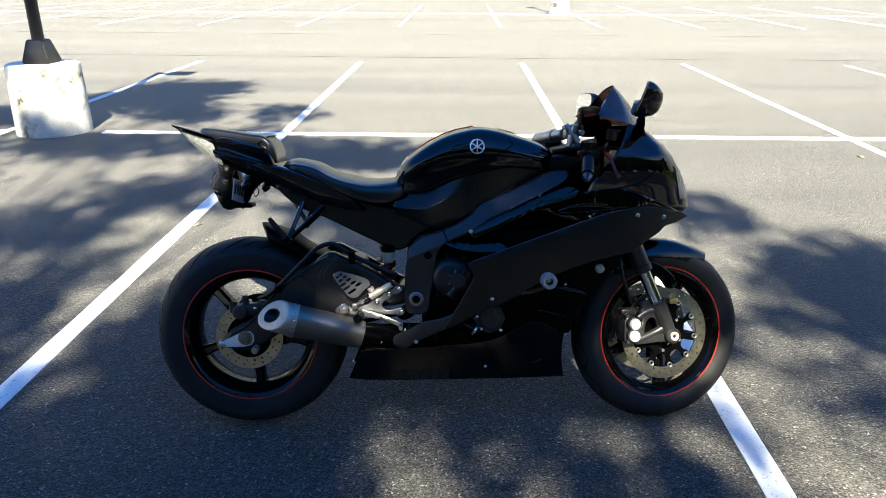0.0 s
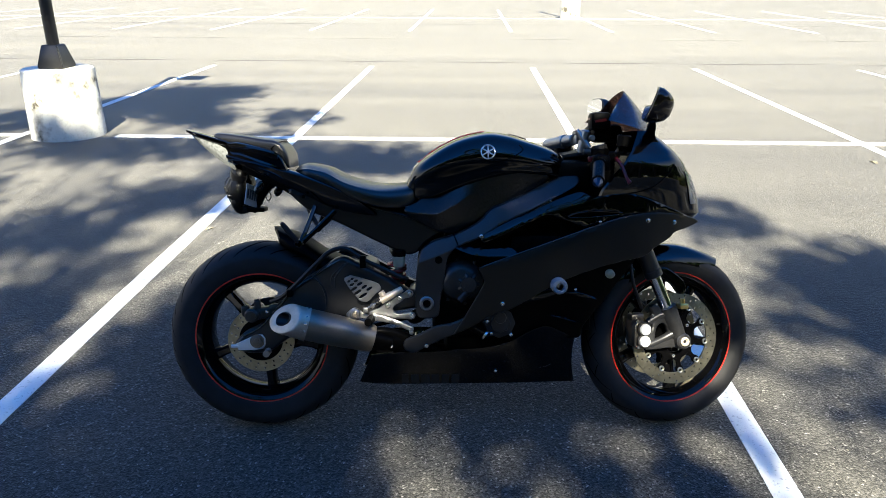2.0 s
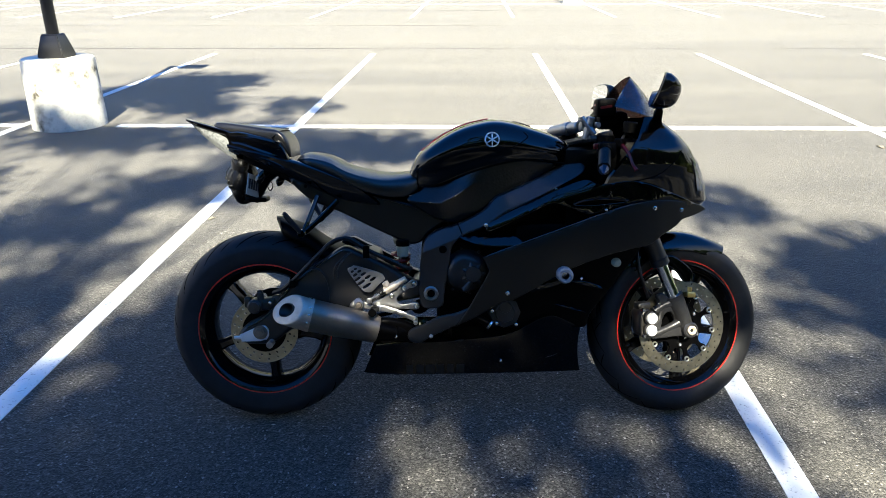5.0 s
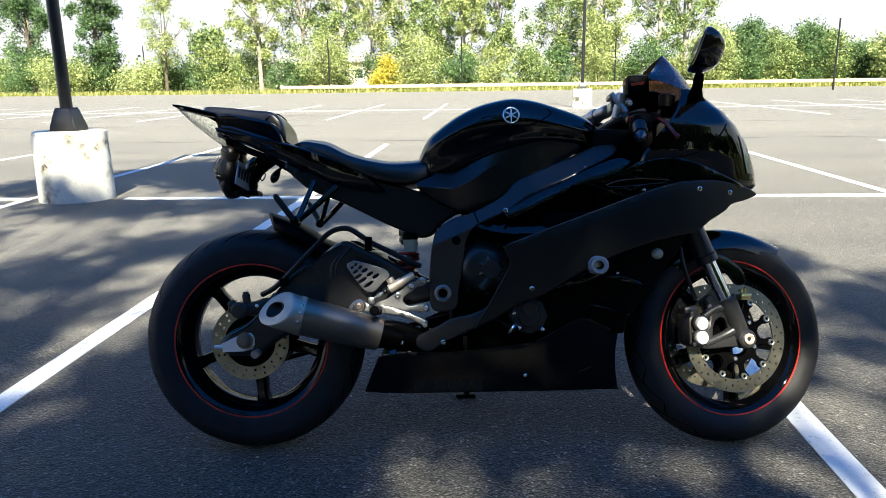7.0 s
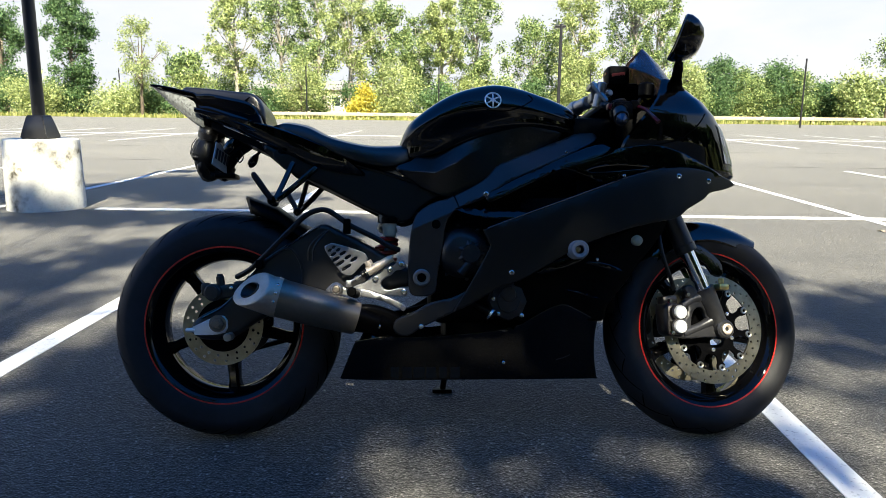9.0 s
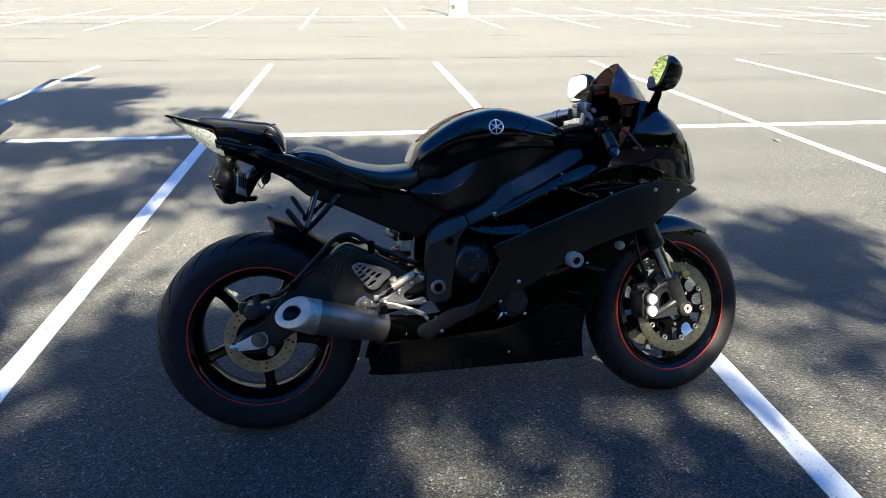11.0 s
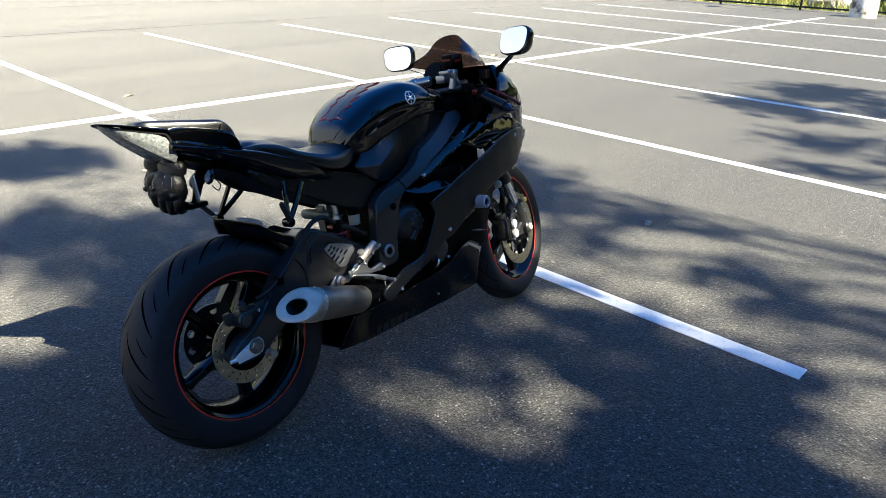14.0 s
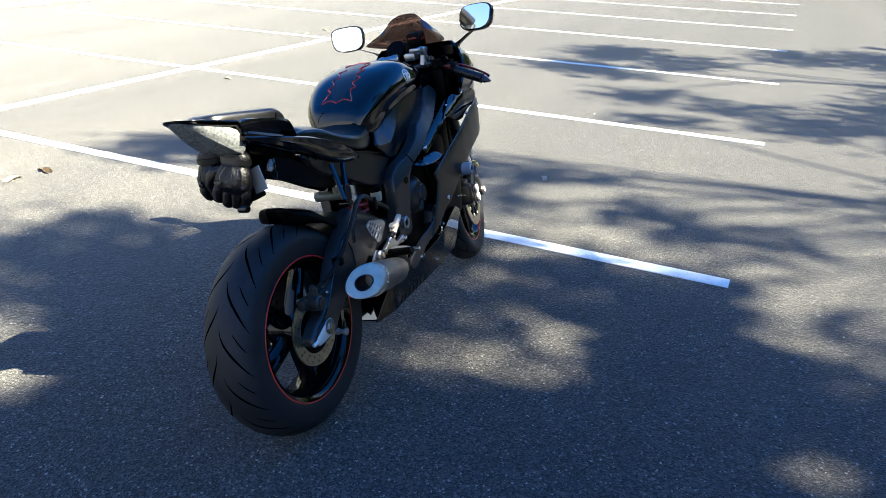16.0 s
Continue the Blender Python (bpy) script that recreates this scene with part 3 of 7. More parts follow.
# black wire fence on the right
fence = thing("wire_fence", "black chain-link fence with steel posts", "fence")
M_WIRE = mat("black coated wire", (0.01, 0.01, 0.01), 0.45)
FENCE = [(20.55, 12.5), (20.6, 10.2), (20.62, 7.9), (20.62, 5.6), (20.65, 3.3), (20.65, 1.0), (20.65, -1.3), (20.65, -3.6), (20.65, -5.9), (20.65, -8.2)]
for i, (x, y) in enumerate(FENCE):
    part("post", rod((x, y, -0.05), (x, y, 1.5), 0.035, seg=12), M_WIRE, fence)
for (x0, y0), (x1, y1) in zip(FENCE, FENCE[1:]):
    for z in (0.09, 1.45):
        part("rail", rod((x0, y0, z), (x1, y1, z), 0.024, seg=8), M_WIRE, fence)
    bm = bmesh.new()
    L = math.hypot(x1 - x0, y1 - y0)
    k = -1.4
    while k < L:
        for s in (0, 1):
            a, b = max(0, k), min(L, k + 1.36)
            za, zb = 0.09 + a - k, 0.09 + b - k
            if s:
                za, zb = 1.54 - za, 1.54 - zb
            pa, pb = Vector((x0 + (x1 - x0) * a / L, y0 + (y1 - y0) * a / L, za)), Vector((x0 + (x1 - x0) * b / L, y0 + (y1 - y0) * b / L, zb))
            o = Vector((0, 0, 0.004))
            bm.faces.new([bm.verts.new(p) for p in (pa - o, pb - o, pb + o, pa + o)])
            o = Vector((0.004, 0, 0))
            bm.faces.new([bm.verts.new(p) for p in (pa - o, pb - o, pb + o, pa + o)])
        k += 0.1
    part("wire_mesh", bm, M_WIRE, fence, smooth=False)

# sunny scrub, a pale boulder and a yellow marker behind the wire fence
for n, (x, y, h, w) in enumerate(((22.9, 3.6, 1.9, 2.4), (24.6, 5.6, 1.5, 2.6), (23.2, 0.9, 1.7, 2.4), (26.6, 9.6, 0.8, 2.4), (25.6, 11.4, 0.5, 1.5), (29.5, 11.6, 1.0, 2.8), (23.4, -2.0, 1.8, 2.6), (28.5, 7.6, 2.2, 3.2), (23.2, -5.0, 1.8, 2.6))):
    tree("bush", h, w, 260 + n, (M_LEAF_LIGHT, M_LEAF)[(0, 1, 0, 0, 0, 0)[n % 6]], "sunlit yellow-green bush behind the wire fence", x, y, low=0.03, count=4200, clumps=34, airy=0.6, size=0.09)
rs = np.random.default_rng(19)
n = 7000
gx, gy = 21.35 + rs.gamma(1.6, 2.0, n), rs.uniform(-9, 13.4, n)
ga, gh = rs.uniform(0, 6.28, n), rs.uniform(0.08, 0.3, n)
dx, dy = np.cos(ga) * 0.05, np.sin(ga) * 0.05
tips = np.stack([gx + rs.normal(0, 0.08, n), gy + rs.normal(0, 0.08, n), gh], 1)
tri = np.stack([np.stack([gx - dx, gy - dy, gx * 0 - 0.06], 1), np.stack([gx + dx, gy + dy, gx * 0 - 0.06], 1), tips], 1).reshape(-1, 3)
gm = bpy.data.meshes.new("grass")
gm.from_pydata(tri.tolist(), [], np.arange(3 * n).reshape(-1, 3).tolist())
gm.materials.append(M_BLADE)
tagged(new("grass", gm), "sunlit rough grass behind the wire fence", "grass", kind="stuff")
M_ROCK = mat("pale granite", (0.5, 0.45, 0.42), 0.85)
uneven(M_ROCK, 4, 0.3, 0.05)
bm = bmesh.new()
bmesh.ops.create_icosphere(bm, subdivisions=3, radius=1.0)
for v in bm.verts:
    q = v.co.copy()
    k = 1 + 0.14 * math.sin(3.1 * q.x + 1.3) * math.cos(2.7 * q.y) + 0.1 * math.sin(5.3 * q.z + 4 * q.y) + 0.05 * math.sin(11 * q.x + 7 * q.z)
    v.co = Vector((q.x * 0.5 * k, q.y * 0.62 * k, max(-0.3, q.z * 0.5 * k)))
mesh_thing("boulder", bm, M_ROCK, "pale grey boulder in the grass behind the fence", "boulder", m=pose(22.5, 7.75, 0.2), smooth=False)
M_YELLOW = mat("yellow road paint", (0.75, 0.5, 0.02), 0.5)
uneven(M_YELLOW, 6, 0.15, 0.05)
post_ = thing("marker_post", "short yellow marker post in the grass behind the fence", "marker post", m=pose(21.15, 4.4, -0.05))
part("pillar", lathe([(0, 0), (0.12, 0), (0.12, 0.4), (0.1, 0.44), (0, 0.46)], 20, axis=(0, 0, 1)), M_YELLOW, post_)
part("foot", lathe([(0, -0.02), (0.16, -0.02), (0.16, 0.04), (0.14, 0.06), (0, 0.06)], 20, axis=(0, 0, 1)), M_ROCK, post_)

# striped traffic drum
M_ORANGE = mat("orange plastic", (0.75, 0.16, 0.02), 0.45)
uneven(M_ORANGE, 5, 0.15)
M_WHITE = mat("white reflective band", (0.8, 0.8, 0.78), 0.4)
drum = thing("traffic_drum", "orange traffic drum with white bands", "traffic drum", m=pose(19.4, 19.75, 0))
part("base", lathe([(0, 0), (0.36, 0), (0.36, 0.07), (0.31, 0.1), (0, 0.1)], 32, axis=(0, 0, 1)), M_POLE, drum)
for i, (z0, z1, r0, r1) in enumerate(((0.1, 0.27, 0.29, 0.285), (0.27, 0.43, 0.275, 0.27), (0.43, 0.59, 0.265, 0.26), (0.59, 0.75, 0.25, 0.245), (0.75, 0.92, 0.24, 0.23))):
    part("white_band" if i % 2 else "orange_band", lathe([(0, z0), (r0, z0), (r0, z0 + 0.01), (r1, z1 - 0.01), (r1, z1), (0, z1)], 32, axis=(0, 0, 1)), M_WHITE if i % 2 else M_ORANGE, drum)
part("handle", box(-0.12, 0.12, -0.03, 0.03, 0.92, 1.0, 0.02), M_ORANGE, drum)

# utility pole far left, with wires
up = thing("utility_pole", "wooden utility pole behind the trees", "utility pole", m=pose(-46, 74, 0))
part("pole", rod((0, 0, 0), (0, 0, 9), 0.15, 0.11, 12), M_WOOD, up)
part("crossarm", box(-1.1, 1.1, -0.06, 0.06, 8.2, 8.35, 0.01), M_WOOD, up)
for z in (5.2, 5.6, 8.4):
    part("wire", tube([(-30, -6, z + 0.4), (-15, -3, z - 0.1), (0, 0, z)], 0.02, 5, 5), M_POLE, up)

# pale building far behind the trees
M_WALL = mat("pale render wall", (0.55, 0.45, 0.4), 0.8)
uneven(M_WALL, 0.8, 0.12)
M_ROOF = mat("grey roof", (0.2, 0.19, 0.18), 0.8)
M_PANE = mat("dark window glass", (0.02, 0.025, 0.03), 0.1)
house = thing("building", "low pale building behind the trees", "building", m=pose(-17, 92, 0))
part("wall", box(-9, 9, 0, 8, -0.1, 3.1), M_WALL, house, smooth=False)
part("roof", loft([[(x, -0.5, 3.1), (x, 8.5, 3.1), (x, 4, 4.3)] for x in (-9.5, 9.5)]), M_ROOF, house, smooth=False)
for k in range(6):
    w = part("window", box(-8 + 3 * k, -6.8 + 3 * k, -0.04, 0.02, 1.0, 2.3), M_WHITE, house)
    part("pane", box(-7.9 + 3 * k, -6.9 + 3 * k, -0.05, -0.03, 1.1, 2.2), M_PANE, w)

# ---- the trees behind the camera, which throw the dappled shade ----
shade_rng = random.Random(21)
# an unseen row of dense trees behind them, added to darken the bike's reflections
for n in range(13):
    tree("tree", shade_rng.uniform(9.0, 12.5), 7.0, 500 + n, M_LEAF_DARK, "unseen dense tree added behind the bays to darken reflections", -27 + 4.6 * n, -20 - 1.5 * (n % 2), low=0.06, count=6000, clumps=70, size=0.34, airy=0.6)
# more unseen trees, added so that the nose cowl reflects something dark
for n in range(6):
    tree("tree", shade_rng.uniform(8.0, 10.5), 6.0, 540 + n, M_LEAF_DARK, "unseen dense tree added beside the bays to darken reflections", 31 + 1.5 * (n % 2), -19 + 3.8 * n, low=0.06, count=5000, clumps=60, size=0.32, airy=0.6)
# shade on the ground: centre x, y, half-widths x, y
SHADE = [
    (-1.6, 1.35, 1.35, 0.95), (-0.5, 0.5, 0.9, 0.8), (-0.75, 2.4, 0.5, 0.35), (0.42, 1.12, 0.4, 0.33), (-0.05, 1.0, 0.5, 0.33), (1.5, 1.08, 0.25, 0.13), (2.5, -0.15, 0.5, 0.2), (-0.36, 1.24, 0.3, 0.14), (-1.08, 2.7, 0.36, 0.28), (0.24, 0.72, 0.3, 0.2),
    (0.3, 2.85, 1.0, 0.32), (0.3, 2.5, 0.7, 0.22), (-0.3, 2.65, 0.3, 0.3), (1.5, 2.35, 0.24, 0.13), (0.66, 1.58, 0.32, 0.22), (0.78, 1.2, 0.35, 0.26), (0.8, 1.95, 0.38, 0.2), (1.8, 3.02, 0.42, 0.12), (-0.55, 2.95, 0.33, 0.25), (0.05, 3.85, 0.35, 0.18), (1.38, 4.6, 0.35, 0.12), (0.25, 2.05, 0.25, 0.25), (0.0, 2.05, 0.35, 0.2), (-0.4, 1.75, 0.25, 0.3), (2.05, 3.3, 0.38, 0.24), (2.3, 3.65, 0.3, 0.13), (1.65, 4.4, 0.3, 0.13), (2.2, 2.25, 0.26, 0.12), (1.95, 2.35, 0.24, 0.1), (1.66, 1.38, 0.26, 0.16),
    (-0.25, 3.4, 0.36, 0.26), (-0.6, 4.28, 0.5, 0.2), (-2.0, 2.8, 0.28, 0.2), (-2.4, 3.9, 0.5, 0.15), (-2.0, 4.62, 0.5, 0.16), (-2.9, 3.0, 0.5, 0.22), (-0.95, 5.8, 0.75, 0.3), (0.0, 5.6, 0.35, 0.25), (-1.5, 5.2, 0.4, 0.16),
    # this row's last three fall out of view, added to darken the tank's reflection
    (-3.1, 6.15, 1.0, 0.22), (-1.9, 6.35, 0.5, 0.18), (-3.7, 4.6, 0.5, 0.25), (-3.6, 8.3, 0.75, 0.55), (-3.3, 9.2, 0.7, 0.35), (-2.8, 7.5, 0.45, 0.25), (-1.8, 7.6, 0.4, 0.14), (-4.5, 7.4, 0.6, 0.4), (-3.7, 0.9, 1.0, 0.8), (-4.9, 2.3, 1.2, 0.9), (-5.6, 0.3, 1.2, 0.9),
    (7.3, 3.0, 0.6, 0.3), (6.1, 3.2, 0.4, 0.2), (5.9, 2.7, 0.4, 0.2), (7.0, 2.1, 0.7, 0.25), (8.2, 0.9, 0.7, 0.3), (8.6, 0.0, 0.8, 0.35), (4.85, 2.1, 0.45, 0.2), (4.8, 1.25, 0.4, 0.2),
    (3.95, 1.85, 0.25, 0.14), (4.25, 0.75, 0.4, 0.25), (5.0, 0.15, 0.7, 0.25), (6.0, -0.4, 0.9, 0.4), (7.4, -0.7, 0.9, 0.4), (4.2, -0.5, 0.7, 0.4),
]
# thin spots in the crowns, which only dim the light
THIN = [(-1.9, 3.3, 0.4, 0.2), (0.5, 0.6, 0.5, 0.25)]
# gaps in the leaves, where the sun comes through
GAPS = [(0.08, 1.54, 0.26, 0.16, 0.4), (-0.12, 1.9, 0.2, 0.14, 0.6), (0.8, 0.75, 0.28, 0.14, 0.1), (-0.12, 0.66, 0.16, 0.12, 0.1), (0.74, 2.45, 0.24, 0.14, 0.05), (-0.29, 2.55, 0.19, 0.13, 0.08), (-0.95, 3.2, 0.28, 0.16, 0.25), (1.25, 1.75, 0.2, 0.3, 0.3), (0.5, 0.62, 0.25, 0.12, 0.4)]
TRUNKS = [(-6.4, -11.6), (-0.6, -10.6), (4.2, -11.4), (8.2, -11.0), (13.5, -11.8)]
crowns = [[] for _ in TRUNKS]
for gx, gy, rx, ry, dense in [(*e, 0.6 if e[0] < -1.2 and e[1] < 2 else 0.37 if -0.5 < e[0] < 1.0 and 1.5 < e[1] < 2.2 else 0.42 if e[0] > -0.35 and e[1] < 2.9 else 0.82) for e in SHADE] + [(*e, 0.24) for e in THIN]:
    h = shade_rng.uniform(9.5, 12.5) + 0.2 * gy
    p = Vector((gx + 0.15 * h, gy - 1.06 * h, h))
    k = min(range(len(TRUNKS)), key=lambda i: abs(TRUNKS[i][0] - p.x))
    crowns[k].append((p, rx, ry, dense))
for k, (tx, ty) in enumerate(TRUNKS):
    ob = thing("shade_tree", "broad leafy tree beside the parking bays", "tree", "shade trees", m=pose(tx, ty, 0))
    bms = [tube([(0, 0, -0.1), (0.05, 0.02, 3.5), (0.1, 0.1, 7), (0, 0.2, 10.5)], [0.3, 0.24, 0.17, 0.05], 12, 5)]
    pts = []
    r = np.random.default_rng(300 + k)
    for p, rx, ry, dense in crowns[k]:
        q = p - Vector((tx, ty, 0))
        s = Vector((0.05, 0.1, max(2.6, q.z - 1.6)))
        bms.append(tube([tuple(s), tuple(s.lerp(q, 0.55) + Vector((0, 0, 0.25))), tuple(q)], [0.028, 0.016, 0.006], 6, 4))
        n = int(1900 * rx * ry * 3.14 * dense)
        a, d = r.uniform(0, 6.283, n), np.sqrt(r.uniform(0, 1, n)) * (1 + 0.18 * r.normal(0, 1, n))
        u, v, dz = rx * d * np.cos(a), ry * d * np.sin(a), r.normal(0, 0.22, n)
        gx, gy = p.x - 0.15 * p.z + u - 0.15 * dz, p.y + 1.06 * p.z + v + 1.06 * dz
        keep = np.ones(n, bool)
        for cx, cy, ex, ey, leak in GAPS:
            keep &= (((gx - cx) / ex) ** 2 + ((gy - cy) / ey) ** 2 > 1) | (r.uniform(0, 1, n) < leak)
        pts.append(np.stack([q.x + u, q.y + v, q.z + dz], 1)[keep])
    # the far side of the crown, whose shade falls behind the camera
    n = 15000
    back = r.normal(0, 1, (n, 3)) * np.array([2.7, 3.0, 2.0]) + np.array([0, -4.0, 9.0])
    back = back[(back[:, 1] + ty + 1.06 * back[:, 2] < -0.5) & (back[:, 2] > 4.0)]
    pts.append(back)
    part("trunk", merge(*bms), M_BARK, ob)
    c = np.concatenate(pts)
    me = leaf_cloud(c, 0.02, len(c), 0.085, 400 + k, pick=False)
    me.materials.append(M_LEAF_DARK)
    crown = new("crown", me)
    crown.parent = ob
    # the deep inner leaves of the far side
    deep = back[r.uniform(0, 1, len(back)) < 0.4] * np.array([0.9, 0.9, 1.0])
    deep = deep[deep[:, 1] + ty + 1.06 * deep[:, 2] < -1.2]
    me = leaf_cloud(deep, 0.3, len(deep), 0.2, 450 + k, pick=False)
    me.materials.append(M_LEAF_DARK)
    inner_crown = new("inner_crown", me)
    inner_crown.parent = ob


# ---- motorcycle ----
# bike space: x ahead from the rear contact patch, y to the left, z up; it leans on its side stand
BIKE = pose(-0.635, 2.09, 0, 0, 0, 3.0) @ pose(0, 0, 0, -12.4)
M_GLOSS = mat("gloss black paint", (0.0012, 0.0012, 0.0015), 0.3, coat=1.0, spec=0.0, Coat_IOR=1.5)
uneven(M_GLOSS, 14, 0.25, 0.03)
M_MATTE = mat("satin black plastic", (0.0016, 0.0016, 0.002), 0.38, spec=0.42)
uneven(M_MATTE, 10, 0.25, 0.06)
_n2 = noise_tex(M_MATTE, coords(M_MATTE), 700, 2)
wire(M_MATTE, bump(M_MATTE, _n2, "Fac", 0.08, 0.001), "Normal", bsdf(M_MATTE), "Normal")
M_FRAME = mat("satin black cast aluminium", (0.016, 0.016, 0.0175), 0.34, spec=0.5)
uneven(M_FRAME, 8, 0.3, 0.08)
M_ENGINE = mat("dark grey engine castings", (0.028, 0.028, 0.03), 0.36, metal=0.3, spec=0.5)
uneven(M_ENGINE, 16, 0.4, 0.1)
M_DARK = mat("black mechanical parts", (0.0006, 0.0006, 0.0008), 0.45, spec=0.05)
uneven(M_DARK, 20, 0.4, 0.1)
M_RUBBER = mat("tyre rubber", (0.017, 0.017, 0.0185), 0.55, spec=0.22)
_n = uneven(M_RUBBER, 7, 0.35, 0.08)
wire(M_RUBBER, bump(M_RUBBER, _n, "Fac", 0.12, 0.002), "Normal", bsdf(M_RUBBER), "Normal")
M_GROOVE_SHADE = mat("painted groove shade", (0.0015, 0.0015, 0.0015), 1.0, spec=0.0)
M_HOSE = mat("black rubber hose", (0.004, 0.004, 0.0045), 0.4, spec=0.35)
M_SEAT = mat("black seat vinyl", (0.0045, 0.0045, 0.005), 0.31, spec=0.65)
_n = noise_tex(M_SEAT, coords(M_SEAT), 420, 3)
wire(M_SEAT, bump(M_SEAT, _n, "Fac", 0.15, 0.0015), "Normal", bsdf(M_SEAT), "Normal")
uneven(M_SEAT, 9, 0.25, 0.06)
M_ALU_BLACK = mat("polished black edge", (0.012, 0.012, 0.014), 0.22, spec=0.8, coat=0.6)
M_CARBON = mat("black textured plastic", (0.0014, 0.0014, 0.0017), 0.3, spec=0.5)
_vx = node(M_CARBON, "ShaderNodeTexVoronoi", Scale=120.0)
wire(M_CARBON, coords(M_CARBON), "Vector", _vx, "Vector")
wire(M_CARBON, bump(M_CARBON, _vx, "Distance", 0.25, 0.002), "Normal", bsdf(M_CARBON), "Normal")
M_ALU = mat("machined aluminium", (0.36, 0.36, 0.37), 0.38, metal=1.0)
uneven(M_ALU, 18, 0.15, 0.1)
M_STEEL = mat("brushed dark titanium", (0.25, 0.215, 0.175), 0.45, metal=0.8)
uneven(M_STEEL, 12, 0.18, 0.08)
M_TIP = mat("bead-blasted silver tip", (0.58, 0.5, 0.41), 0.5, metal=0.6)
uneven(M_TIP, 20, 0.2, 0.1)
M_CAP = mat("bright aluminium cap", (0.8, 0.8, 0.78), 0.3, metal=0.4)
M_CHROME = mat("chrome", (0.75, 0.76, 0.78), 0.08, metal=1.0)
M_DISC = mat("brake disc steel", (0.42, 0.385, 0.29), 0.34, metal=1.0)
uneven(M_DISC, 30, 0.25, 0.1)
M_BOBBIN = mat("pale zinc disc button", (0.62, 0.6, 0.5), 0.32, metal=1.0)
M_BOLT = mat("zinc bolt", (0.6, 0.6, 0.6), 0.25, metal=1.0)
M_BRONZE = mat("bronze caliper", (0.06, 0.055, 0.05), 0.4, metal=0.6)
uneven(M_BRONZE, 20, 0.3, 0.1)
M_GOLD = mat("gold fitting", (0.75, 0.55, 0.2), 0.3, metal=1.0)
M_RED = mat("red anodised", (0.1, 0.007, 0.01), 0.3, metal=0.5)
M_REDTAPE = mat("red rim tape", (0.72, 0.025, 0.014), 0.35)
M_SPRING = mat("red spring paint", (0.4, 0.018, 0.012), 0.35, coat=0.3)
M_CANISTER = mat("grey-green anodised canister", (0.11, 0.125, 0.11), 0.45, metal=0.3)
M_RIM = mat("gloss black wheel paint", (0.0025, 0.0025, 0.003), 0.3, coat=0.55, spec=0.0)
uneven(M_RIM, 12, 0.3, 0.05)
M_SLIDER = mat("grey nylon", (0.16, 0.19, 0.23), 0.5)
M_EMBLEM = mat("silver emblem", (0.7, 0.72, 0.74), 0.3, metal=0.6)
M_DARKLET = mat("dull grey lettering", (0.005, 0.005, 0.0055), 0.6)
M_CREAM = mat("translucent cream plastic", (0.36, 0.33, 0.24), 0.35)
M_LEATHER = mat("black leather", (0.0013, 0.0013, 0.0016), 0.4, spec=0.35)
_n = noise_tex(M_LEATHER, coords(M_LEATHER), 130, 4)
wire(M_LEATHER, bump(M_LEATHER, _n, "Fac", 0.6, 0.003), "Normal", bsdf(M_LEATHER), "Normal")
M_PLATE = mat("number plate enamel", (0.38, 0.38, 0.36), 0.4)
M_INK = mat("dark plate ink", (0.03, 0.03, 0.04), 0.5)
M_LENS = mat("clear lens plastic", (0.75, 0.77, 0.78), 0.18, spec=0.7)
_w = node(M_LENS, "ShaderNodeTexVoronoi", Scale=160.0)
wire(M_LENS, coords(M_LENS), "Vector", _w, "Vector")
wire(M_LENS, bump(M_LENS, _w, "Distance", 0.25, 0.002), "Normal", bsdf(M_LENS), "Normal")
_lr = ramp(M_LENS, _w, "Color", [(0.1, (0.09, 0.095, 0.095)), (0.9, (0.19, 0.2, 0.2))])
wire(M_LENS, _lr, "Color", bsdf(M_LENS), "Base Color")
M_SCREEN = mat("smoked windscreen", (0.012, 0.008, 0.008), 0.06, coat=1.0, IOR=2.6)
_t = node(M_SCREEN, "ShaderNodeBsdfTransparent")
_t.inputs["Color"].default_value = (0.17, 0.085, 0.07, 1)
_s = node(M_SCREEN, "ShaderNodeMixShader", Fac=0.78)
M_SCREEN.node_tree.links.new(_t.outputs[0], _s.inputs[1])
M_SCREEN.node_tree.links.new(bsdf(M_SCREEN).outputs[0], _s.inputs[2])
M_SCREEN.node_tree.links.new(_s.outputs[0], M_SCREEN.node_tree.nodes["Material Output"].inputs["Surface"])
M_MIRROR = mat("mirror glass", (0.92, 0.93, 0.94), 0.02, metal=1.0)
M_GLASS = mat("headlight glass", (0.5, 0.52, 0.52), 0.06, metal=0.7)

plain_part = part
HALF = {"fuel_tank", "emblem", "emblem_bar", "tank_seam", "fuel_cap"}
SLIM = {"tail_cowl", "tail_side", "pillion_seat", "seat_seam", "tail_light", "undertail", "number_plate", "plate_bar", "plate_holder", "turn_signal", "stem", "lens", "signal_wire", "holder_arm", "seat", "under_seat_cover", "cover_ridge", "tail_bolt", "windscreen", "dash", "red_mark", "damper", "handlebar", "grip", "grip_flange", "bar_end", "switch_box", "start_switch", "lever", "cylinder", "reservoir", "hose", "rear_wheel", "hub", "spoke", "tyre", "tread_pattern", "rim_tape", "valve", "brake_disc", "disc_carrier", "carrier_arm", "button", "disc_bolt", "sprocket", "front_wheel", "fork_leg", "chrome_tube", "upper_tube", "axle_end", "brake_caliper", "piston_cap", "front_hose", "hose_union", "front_fender", "fender_stay", "top_yoke", "rear_hugger", "knuckle_guard", "finger", "thumb", "cuff_strap", "stitching", "pad_edge", "tank_pad"}


